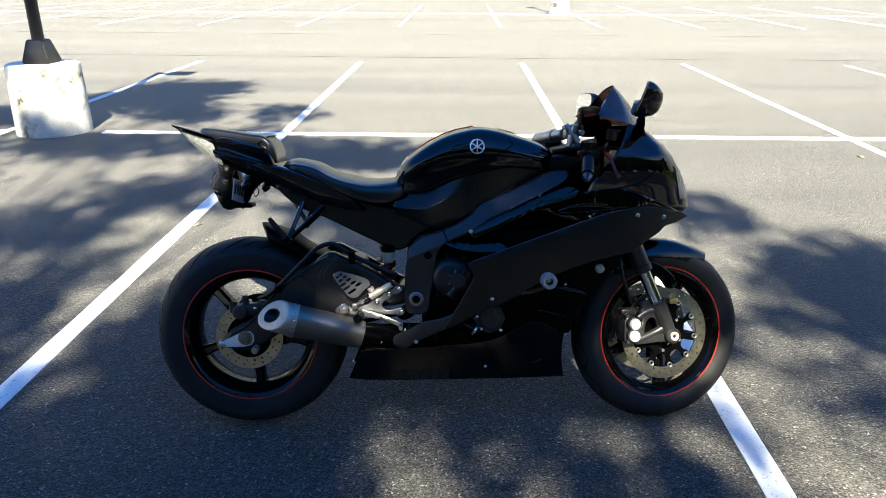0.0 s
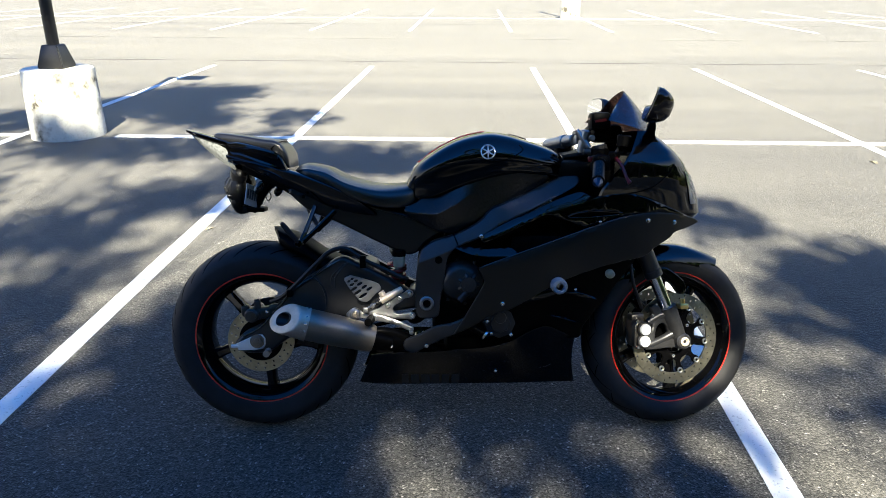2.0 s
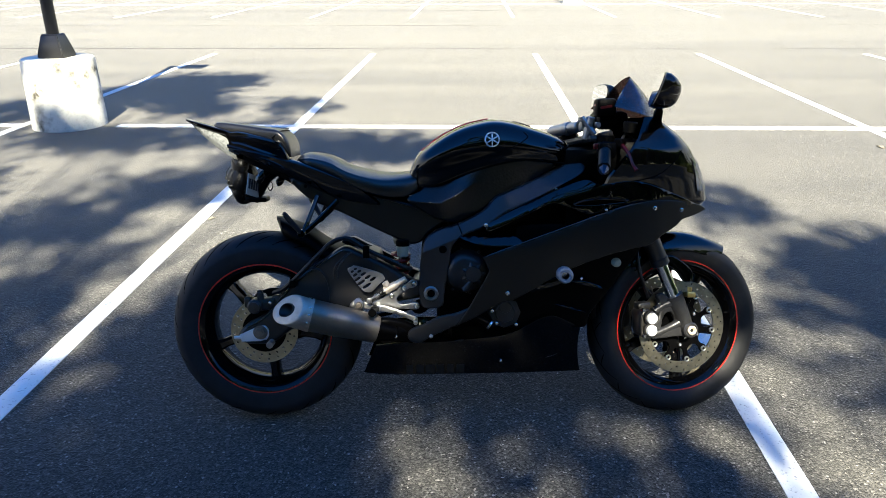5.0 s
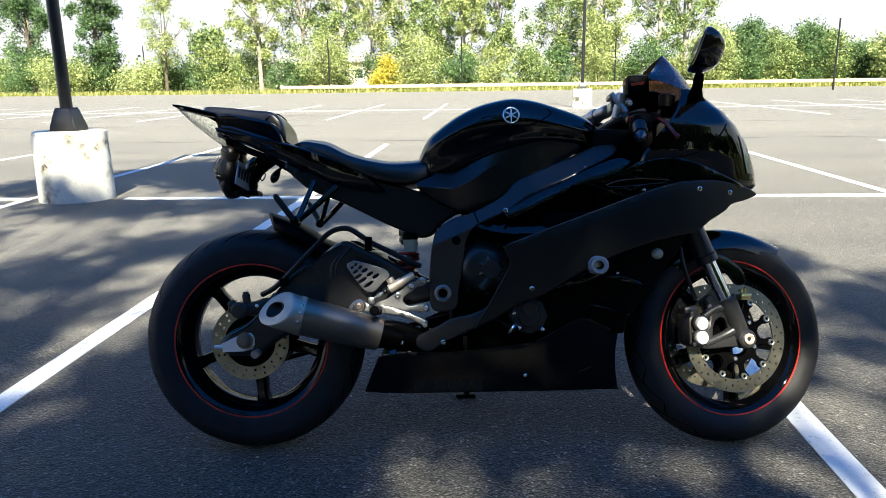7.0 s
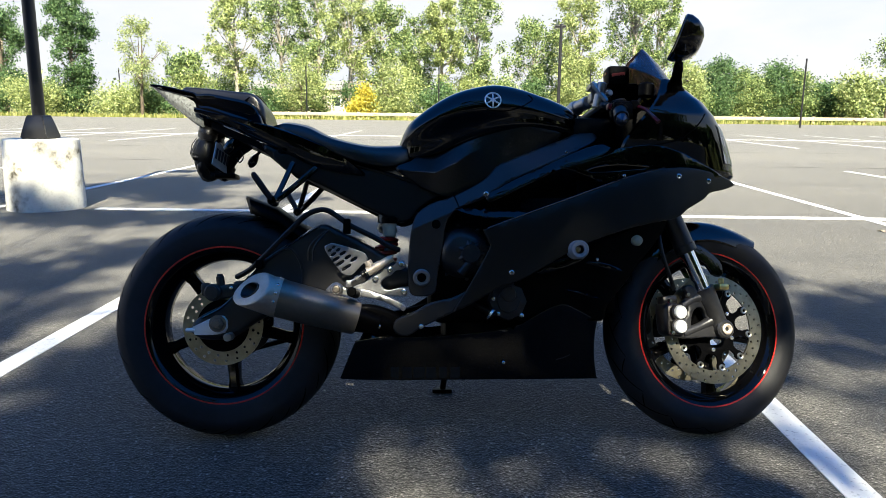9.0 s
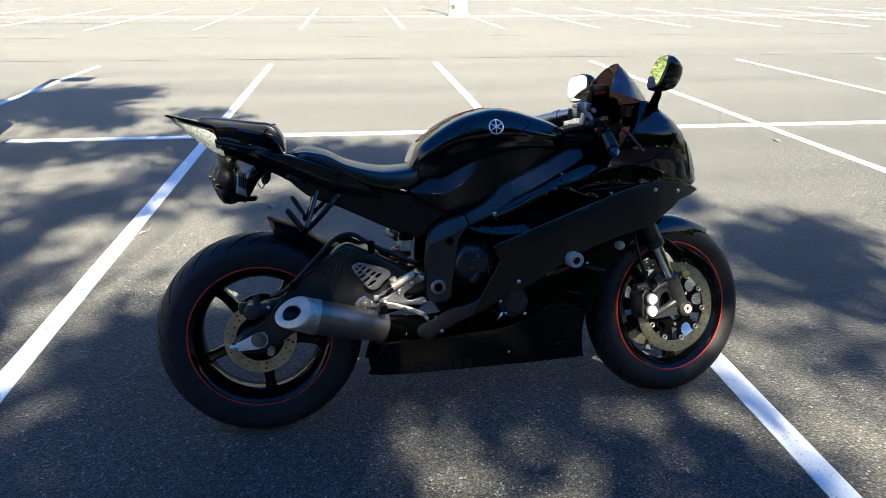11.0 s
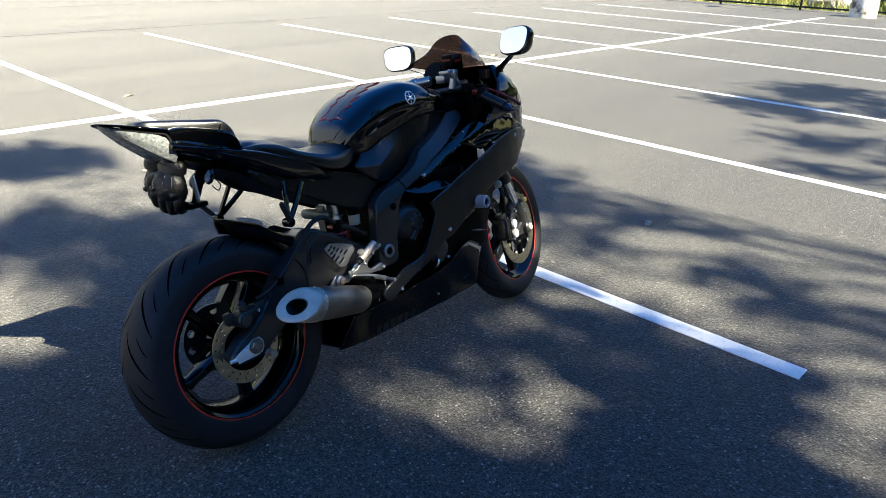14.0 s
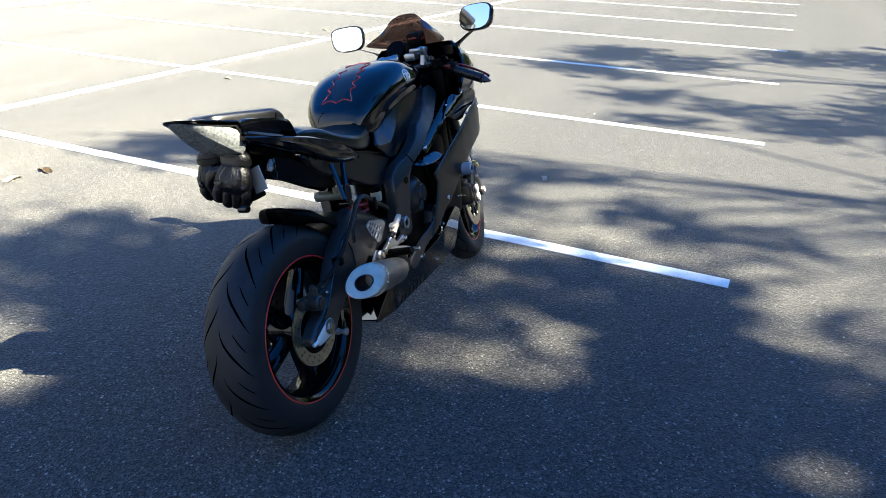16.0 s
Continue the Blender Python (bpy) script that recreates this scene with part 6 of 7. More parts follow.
# -- inner panels in front of the engine, behind the front wheel
for f in (mirrored, lambda b: b):
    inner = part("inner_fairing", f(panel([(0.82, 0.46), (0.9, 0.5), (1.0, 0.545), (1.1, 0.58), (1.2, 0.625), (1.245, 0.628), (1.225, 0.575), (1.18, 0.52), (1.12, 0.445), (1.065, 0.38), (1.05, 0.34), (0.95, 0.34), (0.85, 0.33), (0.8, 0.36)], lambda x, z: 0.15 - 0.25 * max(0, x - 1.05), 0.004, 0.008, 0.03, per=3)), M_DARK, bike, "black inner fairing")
for f in (mirrored, lambda b: b):
    part("air_blade", f(panel([(0.84, 0.462), (0.9, 0.495), (0.95, 0.512), (0.99, 0.51), (0.975, 0.495), (0.92, 0.475)], lambda x, z: 0.186, 0.004, 0.006, 0.02)), M_GLOSS, inner)
part("air_blade", panel([(0.99, 0.498), (1.03, 0.5), (1.07, 0.49), (1.1, 0.472), (1.05, 0.48)], lambda x, z: 0.18, 0.004, 0.004, 0.02), M_GLOSS, inner)
part("air_blade", panel([(0.945, 0.425), (0.985, 0.42), (1.06, 0.395), (1.03, 0.4), (0.97, 0.415)], lambda x, z: 0.18, 0.004, 0.004, 0.02), M_GLOSS, inner)
part("radiator", box(1.06, 1.09, -0.13, 0.13, 0.36, 0.74, 0.008), M_DARK, bike)
part("frame_slider", merge(lathe([(0.011, 0.055), (0.012, 0.06), (0.02, 0.061), (0.024, 0.056), (0.0245, 0.0), (0, 0.0), (0, 0.03), (0.011, 0.03)], 32, (0.966, -0.19, 0.53), (0, -1, 0))), M_SLIDER, bike, "grey nylon frame slider")
part("slider_bolt", lathe([(0, 0.036), (0.009, 0.036), (0.01, 0.03), (0, 0.03)], 6, (0.966, -0.19, 0.53), (0, -1, 0)), M_BOLT, bike)
part("side_marker", lathe([(0, 0.014), (0.008, 0.013), (0.013, 0.008), (0.0145, 0.001), (0.013, -0.01), (0, -0.01)], 24, (1.135, -0.175, 0.556), (0.1, -1, 0.05)), M_CREAM, bike, "cream oval turn signal")
bolt(1.03, -0.166, 0.505, 0.005)
# -- upper fairing strip and side
strip_low = table([(0.66, 0.638), (0.79, 0.686), (0.864, 0.721), (0.938, 0.753), (1.013, 0.777), (1.086, 0.793), (1.2, 0.8)])
strip_w = table([(0.65, 0.17), (0.75, 0.178), (0.9, 0.188), (1.0, 0.19), (1.1, 0.195), (1.25, 0.19), (1.35, 0.155), (1.45, 0.1)])
for f, s in ((lambda b: b, -1), (mirrored, 1)):
    up_ = part("upper_fairing", f(panel([(0.735, 0.68), (0.79, 0.71), (0.864, 0.745), (0.938, 0.778), (1.0, 0.803), (1.04, 0.812), (1.075, 0.8), (1.16, 0.81), (1.22, 0.8), (1.3, 0.77), (1.38, 0.735), (1.4, 0.72), (1.3, 0.735), (1.16, 0.735), (1.06, 0.705), (0.98, 0.73), (0.93, 0.742), (0.864, 0.712), (0.789, 0.675), (0.74, 0.655)], lambda x, z: strip_w(x) - 0.7 * max(0, min(0.05, z - strip_low(x))) * max(0, min(1, (1.12 - x) / 0.1)), 0.003, 0.003, 0.016, per=4, holes=([(1.0, 0.738), (1.026, 0.748), (1.086, 0.753), (1.15, 0.748), (1.1, 0.742), (1.05, 0.738)],))), M_GLOSS, bike, "gloss black upper fairing with an air slot")
    part("slot_liner", f(panel([(0.99, 0.732), (1.026, 0.752), (1.086, 0.758), (1.165, 0.75), (1.1, 0.736), (1.04, 0.731)], lambda x, z: strip_w(x) - 0.014, 0.003, 0.0, 0.03)), M_DARK, up_)
    part("slot_lip", f(tube([(0.995, -strip_w(1.0), 0.739), (1.026, -strip_w(1.02) - 0.001, 0.7495), (1.086, -strip_w(1.08) - 0.001, 0.755), (1.16, -strip_w(1.16) - 0.001, 0.75)], 0.0022, 6, 5)), M_GLOSS, up_)
    part("air_wing", f(panel([(0.65, 0.64), (0.7, 0.642), (0.76, 0.645), (0.812, 0.644), (0.838, 0.632), (0.855, 0.606), (0.8, 0.607), (0.73, 0.614), (0.68, 0.626)], lambda x, z: 0.186 + 0.05 * max(0, x - 0.66) - 0.9 * max(0, z - 0.616), 0.003, 0.002, 0.014, per=2, crease=lambda x: 0.616)), M_GLOSS, bike, "gloss black air deflector")
bolt(0.731, -0.178, 0.677, 0.0075)
bolt(0.94, -0.19, 0.787, 0.004)
part("throttle_body", merge(box(0.78, 1.0, -0.1, 0.1, 0.62, 0.76, 0.02), box(0.62, 0.82, -0.08, 0.08, 0.54, 0.74, 0.02)), M_DARK, bike)
# -- tank
rows = fine([(0.498, 0.835, 0.805, 0.07, 0.785, 0.065), (0.52, 0.882, 0.835, 0.098, 0.787, 0.088), (0.55, 0.91, 0.858, 0.12, 0.785, 0.1), (0.6, 0.945, 0.884, 0.14, 0.798, 0.104), (0.65, 0.971, 0.9, 0.151, 0.819, 0.109), (0.7, 0.987, 0.908, 0.156, 0.838, 0.119), (0.76, 0.997, 0.912, 0.157, 0.857, 0.13), (0.82, 0.99, 0.908, 0.153, 0.868, 0.136), (0.88, 0.972, 0.9, 0.143, 0.87, 0.132), (0.94, 0.952, 0.89, 0.125, 0.864, 0.115), (0.985, 0.932, 0.88, 0.1, 0.855, 0.095), (1.012, 0.908, 0.868, 0.07, 0.845, 0.065)], 4)


def tank_half(zt, zs, ws, zb, wb):
    """Half a section of the tank: a tight shoulder over a hollow knee recess."""
    d, e = zt - zs, zs - zb
    return [(0.0, zt), (ws * 0.4, zt - d * 0.03), (ws * 0.7, zt - d * 0.14), (ws * 0.86, zt - d * 0.32), (ws * 0.96, zt - d * 0.6), (ws, zt - d * 0.88), (ws * 0.97, zs - e * 0.12), (ws * 0.4 + wb * 0.6, zs - e * 0.5), (wb, zb)]


secs = []
for x, zt, zs, ws, zb, wb in rows:
    half = tank_half(zt, zs, ws, zb, wb) + [(wb * 0.8, zb - 0.012)]
    half = [tuple(v) for v in smooth_line(half, 4)]
    secs.append([(x, y, z) for y, z in half] + [(x, -y, z) for y, z in half[:0:-1]])
tank = part("fuel_tank", loft(secs), M_GLOSS, bike, "gloss black fuel tank")


def tank_at(x, z):
    """Half-width of the tank where it is z high."""
    r = [float(np.interp(x, [q[0] for q in rows], [q[i] for q in rows])) for i in range(6)]
    half = [tuple(v) for v in smooth_line(tank_half(*r[1:]), 6)]
    return float(np.interp(-z, [-q[1] for q in half], [q[0] for q in half]))


def tank_top(x, y):
    r = [float(np.interp(x, [q[0] for q in rows], [q[i] for q in rows])) for i in range(6)]
    half = [tuple(v) for v in smooth_line(tank_half(*r[1:])[:6], 6)]
    return float(np.interp(abs(y), [q[0] for q in half], [q[1] for q in half]))


# round emblem: ring and plain spokes
ex, ez = 0.752, 0.934
emb = [Vector((ex + 0.021 * math.cos(a), 0, ez + 0.021 * math.sin(a))) for a in [2 * math.pi * k / 40 for k in range(40)]]
for s in (-1, 1):
    ringp = [(p.x, s * (tank_at(p.x, p.z) + 0.001), p.z) for p in emb]
    e_ = part("emblem", tube(ringp + ringp[:2], 0.0021, 6, 1, False), M_EMBLEM, tank, "round silver emblem")
    for k in range(3):
        a = radians(30 + 60 * k)
        line = [(ex + u * math.cos(a), s * (tank_at(ex + u * math.cos(a), ez + u * math.sin(a)) + 0.001), ez + u * math.sin(a)) for u in (-0.02, -0.01, 0, 0.01, 0.02)]
        part("emblem_bar", tube(line, [0.0012, 0.0022, 0.0018, 0.0022, 0.0012], 6, 2), M_EMBLEM, tank)
    crease = [(0.735, 0.908), (0.78, 0.905), (0.82, 0.913), (0.85, 0.93), (0.862, 0.942), (0.85, 0.955)]
    part("tank_seam", tube([(x, s * (tank_at(x, z) + 0.0003), z) for x, z in crease], 0.0016, 6, 4), M_DARK, tank)
# tank pad with red edge
edge = [(0.533, 0.0), (0.545, 0.035), (0.538, 0.075), (0.575, 0.05), (0.59, 0.07), (0.605, 0.045), (0.63, 0.07), (0.645, 0.04), (0.675, 0.066), (0.69, 0.035), (0.72, 0.06), (0.745, 0.05), (0.735, 0.03), (0.75, 0.0)]
edge = [(x, 0.8 * y) for x, y in edge]
outline = [(x, y) for x, y in edge] + [(x, -y) for x, y in edge[-2:0:-1]]
part("pad_edge", tube([(x, y, tank_top(x, y) + 0.0012) for x, y in outline + outline[:1]], 0.0016, 6, 3), M_REDTAPE, tank, "jagged red outline of the tank pad")
bm = bmesh.new()
grid = []
for i in range(23):
    x = 0.538 + 0.205 * i / 22
    w = 0.8 * float(np.interp(x, [e[0] for e in sorted(edge[1:-1])], [e[1] for e in sorted(edge[1:-1])]))
    grid.append([bm.verts.new((x, w * k / 6, tank_top(x, w * k / 6) + 0.001)) for k in range(-6, 7)])
for a, b in zip(grid, grid[1:]):
    for k in range(12):
        bm.faces.new((a[k], b[k], b[k + 1], a[k + 1]))
part("tank_pad", bm, M_CARBON, tank, "black textured tank pad")
part("fuel_cap", lathe([(0, 0.003), (0.03, 0.003), (0.034, 0.001), (0.036, -0.012), (0, -0.012)], 32, (0.86, 0, tank_top(0.86, 0)), (0.3, 0, 1)), M_DARK, tank)
# -- textured side covers under the tank
cover_top, cover_low = table([(0.49, 0.752), (0.55, 0.785), (0.64, 0.815), (0.75, 0.852), (0.86, 0.868), (0.95, 0.85)]), table([(0.49, 0.72), (0.58, 0.69), (0.64, 0.672), (0.72, 0.711), (0.79, 0.76), (0.87, 0.8), (0.95, 0.83)])
cover_out, cover_in = table([(0.49, 0.104), (0.6, 0.098), (0.7, 0.106), (0.79, 0.112), (0.87, 0.104), (0.95, 0.08)]), table([(0.49, 0.104), (0.55, 0.092), (0.65, 0.094), (0.75, 0.106), (0.85, 0.118), (0.95, 0.09)])

cover_fold = table([(0.46, 0.755), (0.53, 0.744), (0.595, 0.739), (0.65, 0.765), (0.7, 0.8), (0.95, 0.86)])


def cover_w(x, z):
    """Half-width of the side cover, hollowed towards the rider's knee."""
    t = max(0, min(1, (z - cover_low(x)) / max(0.02, cover_top(x) - cover_low(x))))
    knee = max(0, min(1, (0.73 - x) / 0.15))
    rise = z - cover_fold(x)
    return (1 - knee) * (cover_out(x) + (cover_in(x) - cover_out(x)) * t) + knee * (0.124 - (0.85 if rise > 0 else -0.3) * rise)


for f in (lambda b: b, mirrored):
    part("side_cover", f(panel([(0.49, 0.752), (0.53, 0.775), (0.55, 0.79), (0.6, 0.806), (0.642, 0.826), (0.703, 0.85), (0.764, 0.865), (0.856, 0.872), (0.917, 0.868), (0.95, 0.856), (0.93, 0.832), (0.87, 0.8), (0.81, 0.77), (0.765, 0.745), (0.704, 0.705), (0.643, 0.675), (0.58, 0.69), (0.53, 0.72)], cover_w, 0.004, 0.004, 0.018, per=3, crease=cover_fold)), M_CARBON, bike, "black textured side cover under the tank")
# -- seat
rows2 = fine([(0.138, 0.872, 0.86, 0.05), (0.146, 0.886, 0.858, 0.075), (0.175, 0.895, 0.848, 0.098), (0.205, 0.893, 0.84, 0.106), (0.25, 0.882, 0.824, 0.118), (0.3, 0.856, 0.803, 0.13), (0.36, 0.838, 0.776, 0.142), (0.42, 0.828, 0.76, 0.14), (0.48, 0.83, 0.758, 0.125), (0.52, 0.834, 0.77, 0.105), (0.545, 0.826, 0.79, 0.08)], 4)
secs = []
for x, zt, zb, w in rows2:
    half = [(0, zt), (w * 0.5, zt - 0.004), (w * 0.85, zt - 0.014), (w, zt - 0.4 * (zt - zb)), (w * 1.02, zb + 0.006), (w * 0.97, zb)]
    half = [tuple(v) for v in smooth_line(half, 4)]
    secs.append([(x, y, z) for y, z in half] + [(x, -y, z) for y, z in half[:0:-1]])
part("seat", loft(secs), M_SEAT, bike, "black vinyl rider seat")
# -- tail cowl
rows3 = fine([(-0.215, 1.003, 0.997, 0.026), (-0.19, 0.998, 0.986, 0.046), (-0.15, 0.989, 0.971, 0.064), (-0.1, 0.976, 0.955, 0.08), (-0.072, 0.969, 0.945, 0.087), (-0.06, 0.966, 0.902, 0.09), (-0.03, 0.966, 0.893, 0.098), (0.03, 0.954, 0.866, 0.11), (0.075, 0.943, 0.846, 0.118), (0.1, 0.93, 0.834, 0.12), (0.118, 0.898, 0.828, 0.118), (0.13, 0.857, 0.824, 0.11)], 4)
secs = []
for x, zt, zb, w in rows3:
    d = zt - zb
    e = min(0.006, d * 0.12)
    half = [(0, zt), (w * 0.45, zt), (w * 0.86, zt - e * 0.4), (w * 0.95, zt - e), (w * 0.965, zt - e * 2.2), (w * 0.93, zt - e * 3.4), (w * 0.8, zt - d * 0.52), (w * 0.82, zt - d * 0.6), (w * 0.97, zt - d * 0.7), (w, zt - d * 0.76), (w * 0.97, zt - d * 0.83), (w * 0.84, zb), (w * 0.4, zb + d * 0.05)]
    secs.append([(x, y, z) for y, z in half] + [(x, -y, z) for y, z in half[:0:-1]])
side_secs = []
for x, z, y, h in fine([(-0.07, 0.922, 0.094, 0.01), (-0.04, 0.914, 0.1, 0.014), (0.0, 0.904, 0.108, 0.02), (0.1, 0.878, 0.122, 0.04), (0.173, 0.858, 0.13, 0.055), (0.258, 0.827, 0.134, 0.066), (0.33, 0.794, 0.134, 0.052), (0.38, 0.758, 0.13, 0.024), (0.405, 0.738, 0.126, 0.006)], 4):
    side_secs.append([(x, -(y - 0.035), z + 0.006), (x, -(y - 0.004), z + 0.002), (x, -y, z - 0.002), (x, -(y - 0.002), z - 0.3 * h), (x, -(y - 0.006), z - 0.85 * h), (x, -(y - 0.012), z - h), (x, -(y - 0.035), z - h)])
tail = part("tail_cowl", loft(secs), M_GLOSS, bike, "gloss black pointed tail cowl")
for f in (lambda b: b, mirrored):
    part("tail_side", f(loft(side_secs)), M_GLOSS, tail, "gloss black tail side panel")
    part("under_seat_cover", f(panel([(0.12, 0.82), (0.2, 0.8), (0.3, 0.785), (0.368, 0.77), (0.46, 0.748), (0.552, 0.718), (0.613, 0.696), (0.63, 0.684), (0.598, 0.672), (0.552, 0.64), (0.536, 0.617), (0.5, 0.606), (0.443, 0.63), (0.397, 0.651), (0.335, 0.682), (0.274, 0.712), (0.182, 0.752)], lambda x, z: 0.112 + 0.02 * max(0, x - 0.2), 0.004, 0.008, 0.024, per=3)), M_MATTE, bike, "satin black side cover under the seat")
    part("cover_ridge", f(tube([(0.37, -0.119, 0.764), (0.46, -0.12, 0.741), (0.55, -0.122, 0.712), (0.61, -0.123, 0.69)], 0.003, 6, 4)), M_MATTE, bike)
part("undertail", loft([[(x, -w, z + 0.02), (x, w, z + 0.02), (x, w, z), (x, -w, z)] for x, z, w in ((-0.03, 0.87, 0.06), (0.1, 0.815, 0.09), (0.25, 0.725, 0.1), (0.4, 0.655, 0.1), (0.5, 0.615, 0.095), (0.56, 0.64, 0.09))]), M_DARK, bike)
# -- pillion seat
rows4 = fine([(-0.125, 0.988, 0.98, 0.03), (-0.105, 0.993, 0.973, 0.048), (-0.03, 0.985, 0.958, 0.066), (0.04, 0.975, 0.94, 0.082), (0.075, 0.971, 0.929, 0.089), (0.092, 0.965, 0.917, 0.092), (0.108, 0.952, 0.905, 0.092), (0.121, 0.931, 0.894, 0.088), (0.126, 0.911, 0.889, 0.082)], 4)
secs = []
for x, zt, zb, w in rows4:
    half = [(0, zt), (w * 0.5, zt), (w * 0.84, zt - 0.002), (w * 0.95, zt - 0.006), (w, zt - 0.013), (w * 1.01, zb + 0.002), (w * 0.97, zb - 0.006)]
    half = [tuple(v) for v in smooth_line(half, 4)]
    secs.append([(x, y, z) for y, z in half] + [(x, -y, z) for y, z in half[:0:-1]])
pil = part("pillion_seat", loft(secs), M_SEAT, bike, "black vinyl pillion seat")
part("seat_seam", tube([(0.066 + 0.9 * (float(np.interp(abs(y), (0, 0.05, 0.085, 0.098), (0.9715, 0.971, 0.964, 0.936))) - 0.936), y, float(np.interp(abs(y), (0, 0.05, 0.085, 0.098), (0.9655, 0.965, 0.96, 0.937)))) for y in [-0.098 + 0.0109 * k for k in range(19)]], 0.002, 6, 1), M_DARK, pil)
# -- tail light
secs = []
for x, zt, zb, wt, wb in ((-0.208, 0.999, 0.995, 0.02, 0.012), (-0.185, 0.99, 0.974, 0.042, 0.03), (-0.15, 0.975, 0.942, 0.058, 0.042), (-0.1, 0.957, 0.903, 0.073, 0.052), (-0.075, 0.943, 0.885, 0.076, 0.056), (-0.056, 0.915, 0.874, 0.074, 0.055), (-0.05, 0.9, 0.874, 0.07, 0.053)):
    line = [tuple(v) for v in smooth_line([(-wt, zt), (-wt * 0.94, zt - (zt - zb) * 0.5), (-wb * 1.06, zb + (zt - zb) * 0.1), (-wb * 0.9, zb), (0, zb - 0.003), (wb * 0.9, zb), (wb * 1.06, zb + (zt - zb) * 0.1), (wt * 0.94, zt - (zt - zb) * 0.5), (wt, zt)], 3)]
    secs.append([(x, y, z) for y, z in line])
part("tail_light", loft(secs), M_LENS, tail, "clear ribbed tail light lens")
# -- pillion footrest brackets
for s in (-1, 1):
    yb = 0.115
    br = part("pillion_bracket", merge(tube([(0.213, s * yb, 0.765), (0.19, s * (yb + 0.03), 0.7), (0.172, s * (yb + 0.05), 0.655)], 0.0075, 8, 3), tube([(0.275, s * yb, 0.75), (0.22, s * (yb + 0.03), 0.695), (0.175, s * (yb + 0.05), 0.655)], 0.0085, 8, 3), rod((0.172, s * (yb + 0.035), 0.655), (0.17, s * (yb + 0.07), 0.657), 0.013)), M_GLOSS, bike, "black pillion footrest bracket")
    part("pillion_peg", merge(tube([(0.17, s * (yb + 0.06), 0.657), (0.158, s * (yb + 0.075), 0.675), (0.134, s * (yb + 0.092), 0.712), (0.127, s * (yb + 0.096), 0.724)], [0.007, 0.0085, 0.0085, 0.006], 8, 4), *[rod((0.16 - 0.0045 * k, s * (yb + 0.07 + 0.0035 * k), 0.676 + 0.007 * k), (0.153 - 0.0045 * k, s * (yb + 0.076 + 0.0035 * k), 0.683 + 0.007 * k), 0.0035, seg=6) for k in range(7)]), M_RUBBER, br, "ribbed black pillion peg, folded up")
part("tail_bolt", lathe([(0, 0.004), (0.006, 0.004), (0.006, -0.004), (0, -0.004)], 10, (0.178, -0.134, 0.795), (0, -1, 0)), M_DARK, bike)
# -- number plate, holder and rear turn signals
PLM = pose(-0.006, -0.04, 0.79, 0, 0, -110) @ pose(0, 0, 0, 0, -16, 0)
np_ = part("number_plate", moved(merge(box(-0.036, 0.036, -0.002, 0.001, -0.034, 0.034, 0.0)), PLM), M_PLATE, bike, "pale number plate behind the hanging gloves")
for k in range(5):
    part("plate_bar", moved(box(-0.031 + 0.0133 * k, -0.0225 + 0.0133 * k, 0.0012, 0.0022, -0.014, 0.018), PLM), M_INK, np_)
part("plate_holder", merge(tube([(0.06, 0.0, 0.84), (0.03, -0.005, 0.81), (0.005, -0.01, 0.76), (-0.01, 0.0, 0.735)], [0.02, 0.016, 0.01, 0.008], 8, 4), box(-0.03, 0.03, -0.03, 0.03, 0.735, 0.75, 0.005)), M_DARK, bike)
for s in (-1, 1):
    tx, tz = (0.026, 0.82) if s < 0 else (0.058, 0.8)
    ts = part("turn_signal", lathe([(0, -0.024), (0.006, -0.021), (0.011, -0.008), (0.0125, 0.004), (0.01, 0.016), (0.004, 0.023), (0, 0.024)], 16, (tx, s * 0.075, tz), (-0.55, 0, -1)), M_GLOSS, bike, "small black teardrop turn signal")
    part("stem", rod((tx + 0.035, s * 0.045, tz + 0.035), (tx + 0.006, s * 0.072, tz + 0.012), 0.0045), M_DARK, ts)
    part("lens", lathe([(0, -0.021), (0.006, -0.018), (0.0105, -0.006), (0.0115, 0.004), (0.009, 0.014), (0, 0.02)], 16, (tx - 0.004, s * 0.075, tz - 0.001), (-0.55, 0, -1)), M_LENS, ts)
part("signal_wire", tube([(0.04, -0.05, 0.79), (0.05, -0.06, 0.775), (0.06, -0.06, 0.79), (0.05, -0.05, 0.81)], 0.0018, 6, 5), M_HOSE, bike)
part("holder_arm", merge(tube([(0.01, -0.045, 0.805), (0.03, -0.05, 0.825), (0.05, -0.05, 0.84)], 0.011, 8, 4)), M_DARK, bike)
# -- nose cowl
NZ = [(0.695, 1.345, 1.2, 0.1), (0.712, 1.425, 1.16, 0.15), (0.74, 1.45, 1.12, 0.172), (0.78, 1.44, 1.085, 0.186), (0.82, 1.426, 1.1, 0.196), (0.86, 1.408, 1.13, 0.2), (0.9, 1.383, 1.165, 0.197), (0.935, 1.352, 1.19, 0.182), (0.965, 1.316, 1.205, 0.157), (0.985, 1.285, 1.215, 0.142), (0.998, 1.262, 1.22, 0.13)]


def nose_at(z, s, out=0.0):
    xf, xb, w = [float(np.interp(z, [r[0] for r in NZ], [r[i] for r in NZ])) for i in (1, 2, 3)]
    return (xf - (xf - xb) * abs(s) ** 2.4 + out, (w + out) * math.copysign(abs(math.sin(s * math.pi / 2)) ** 0.85, s), z)


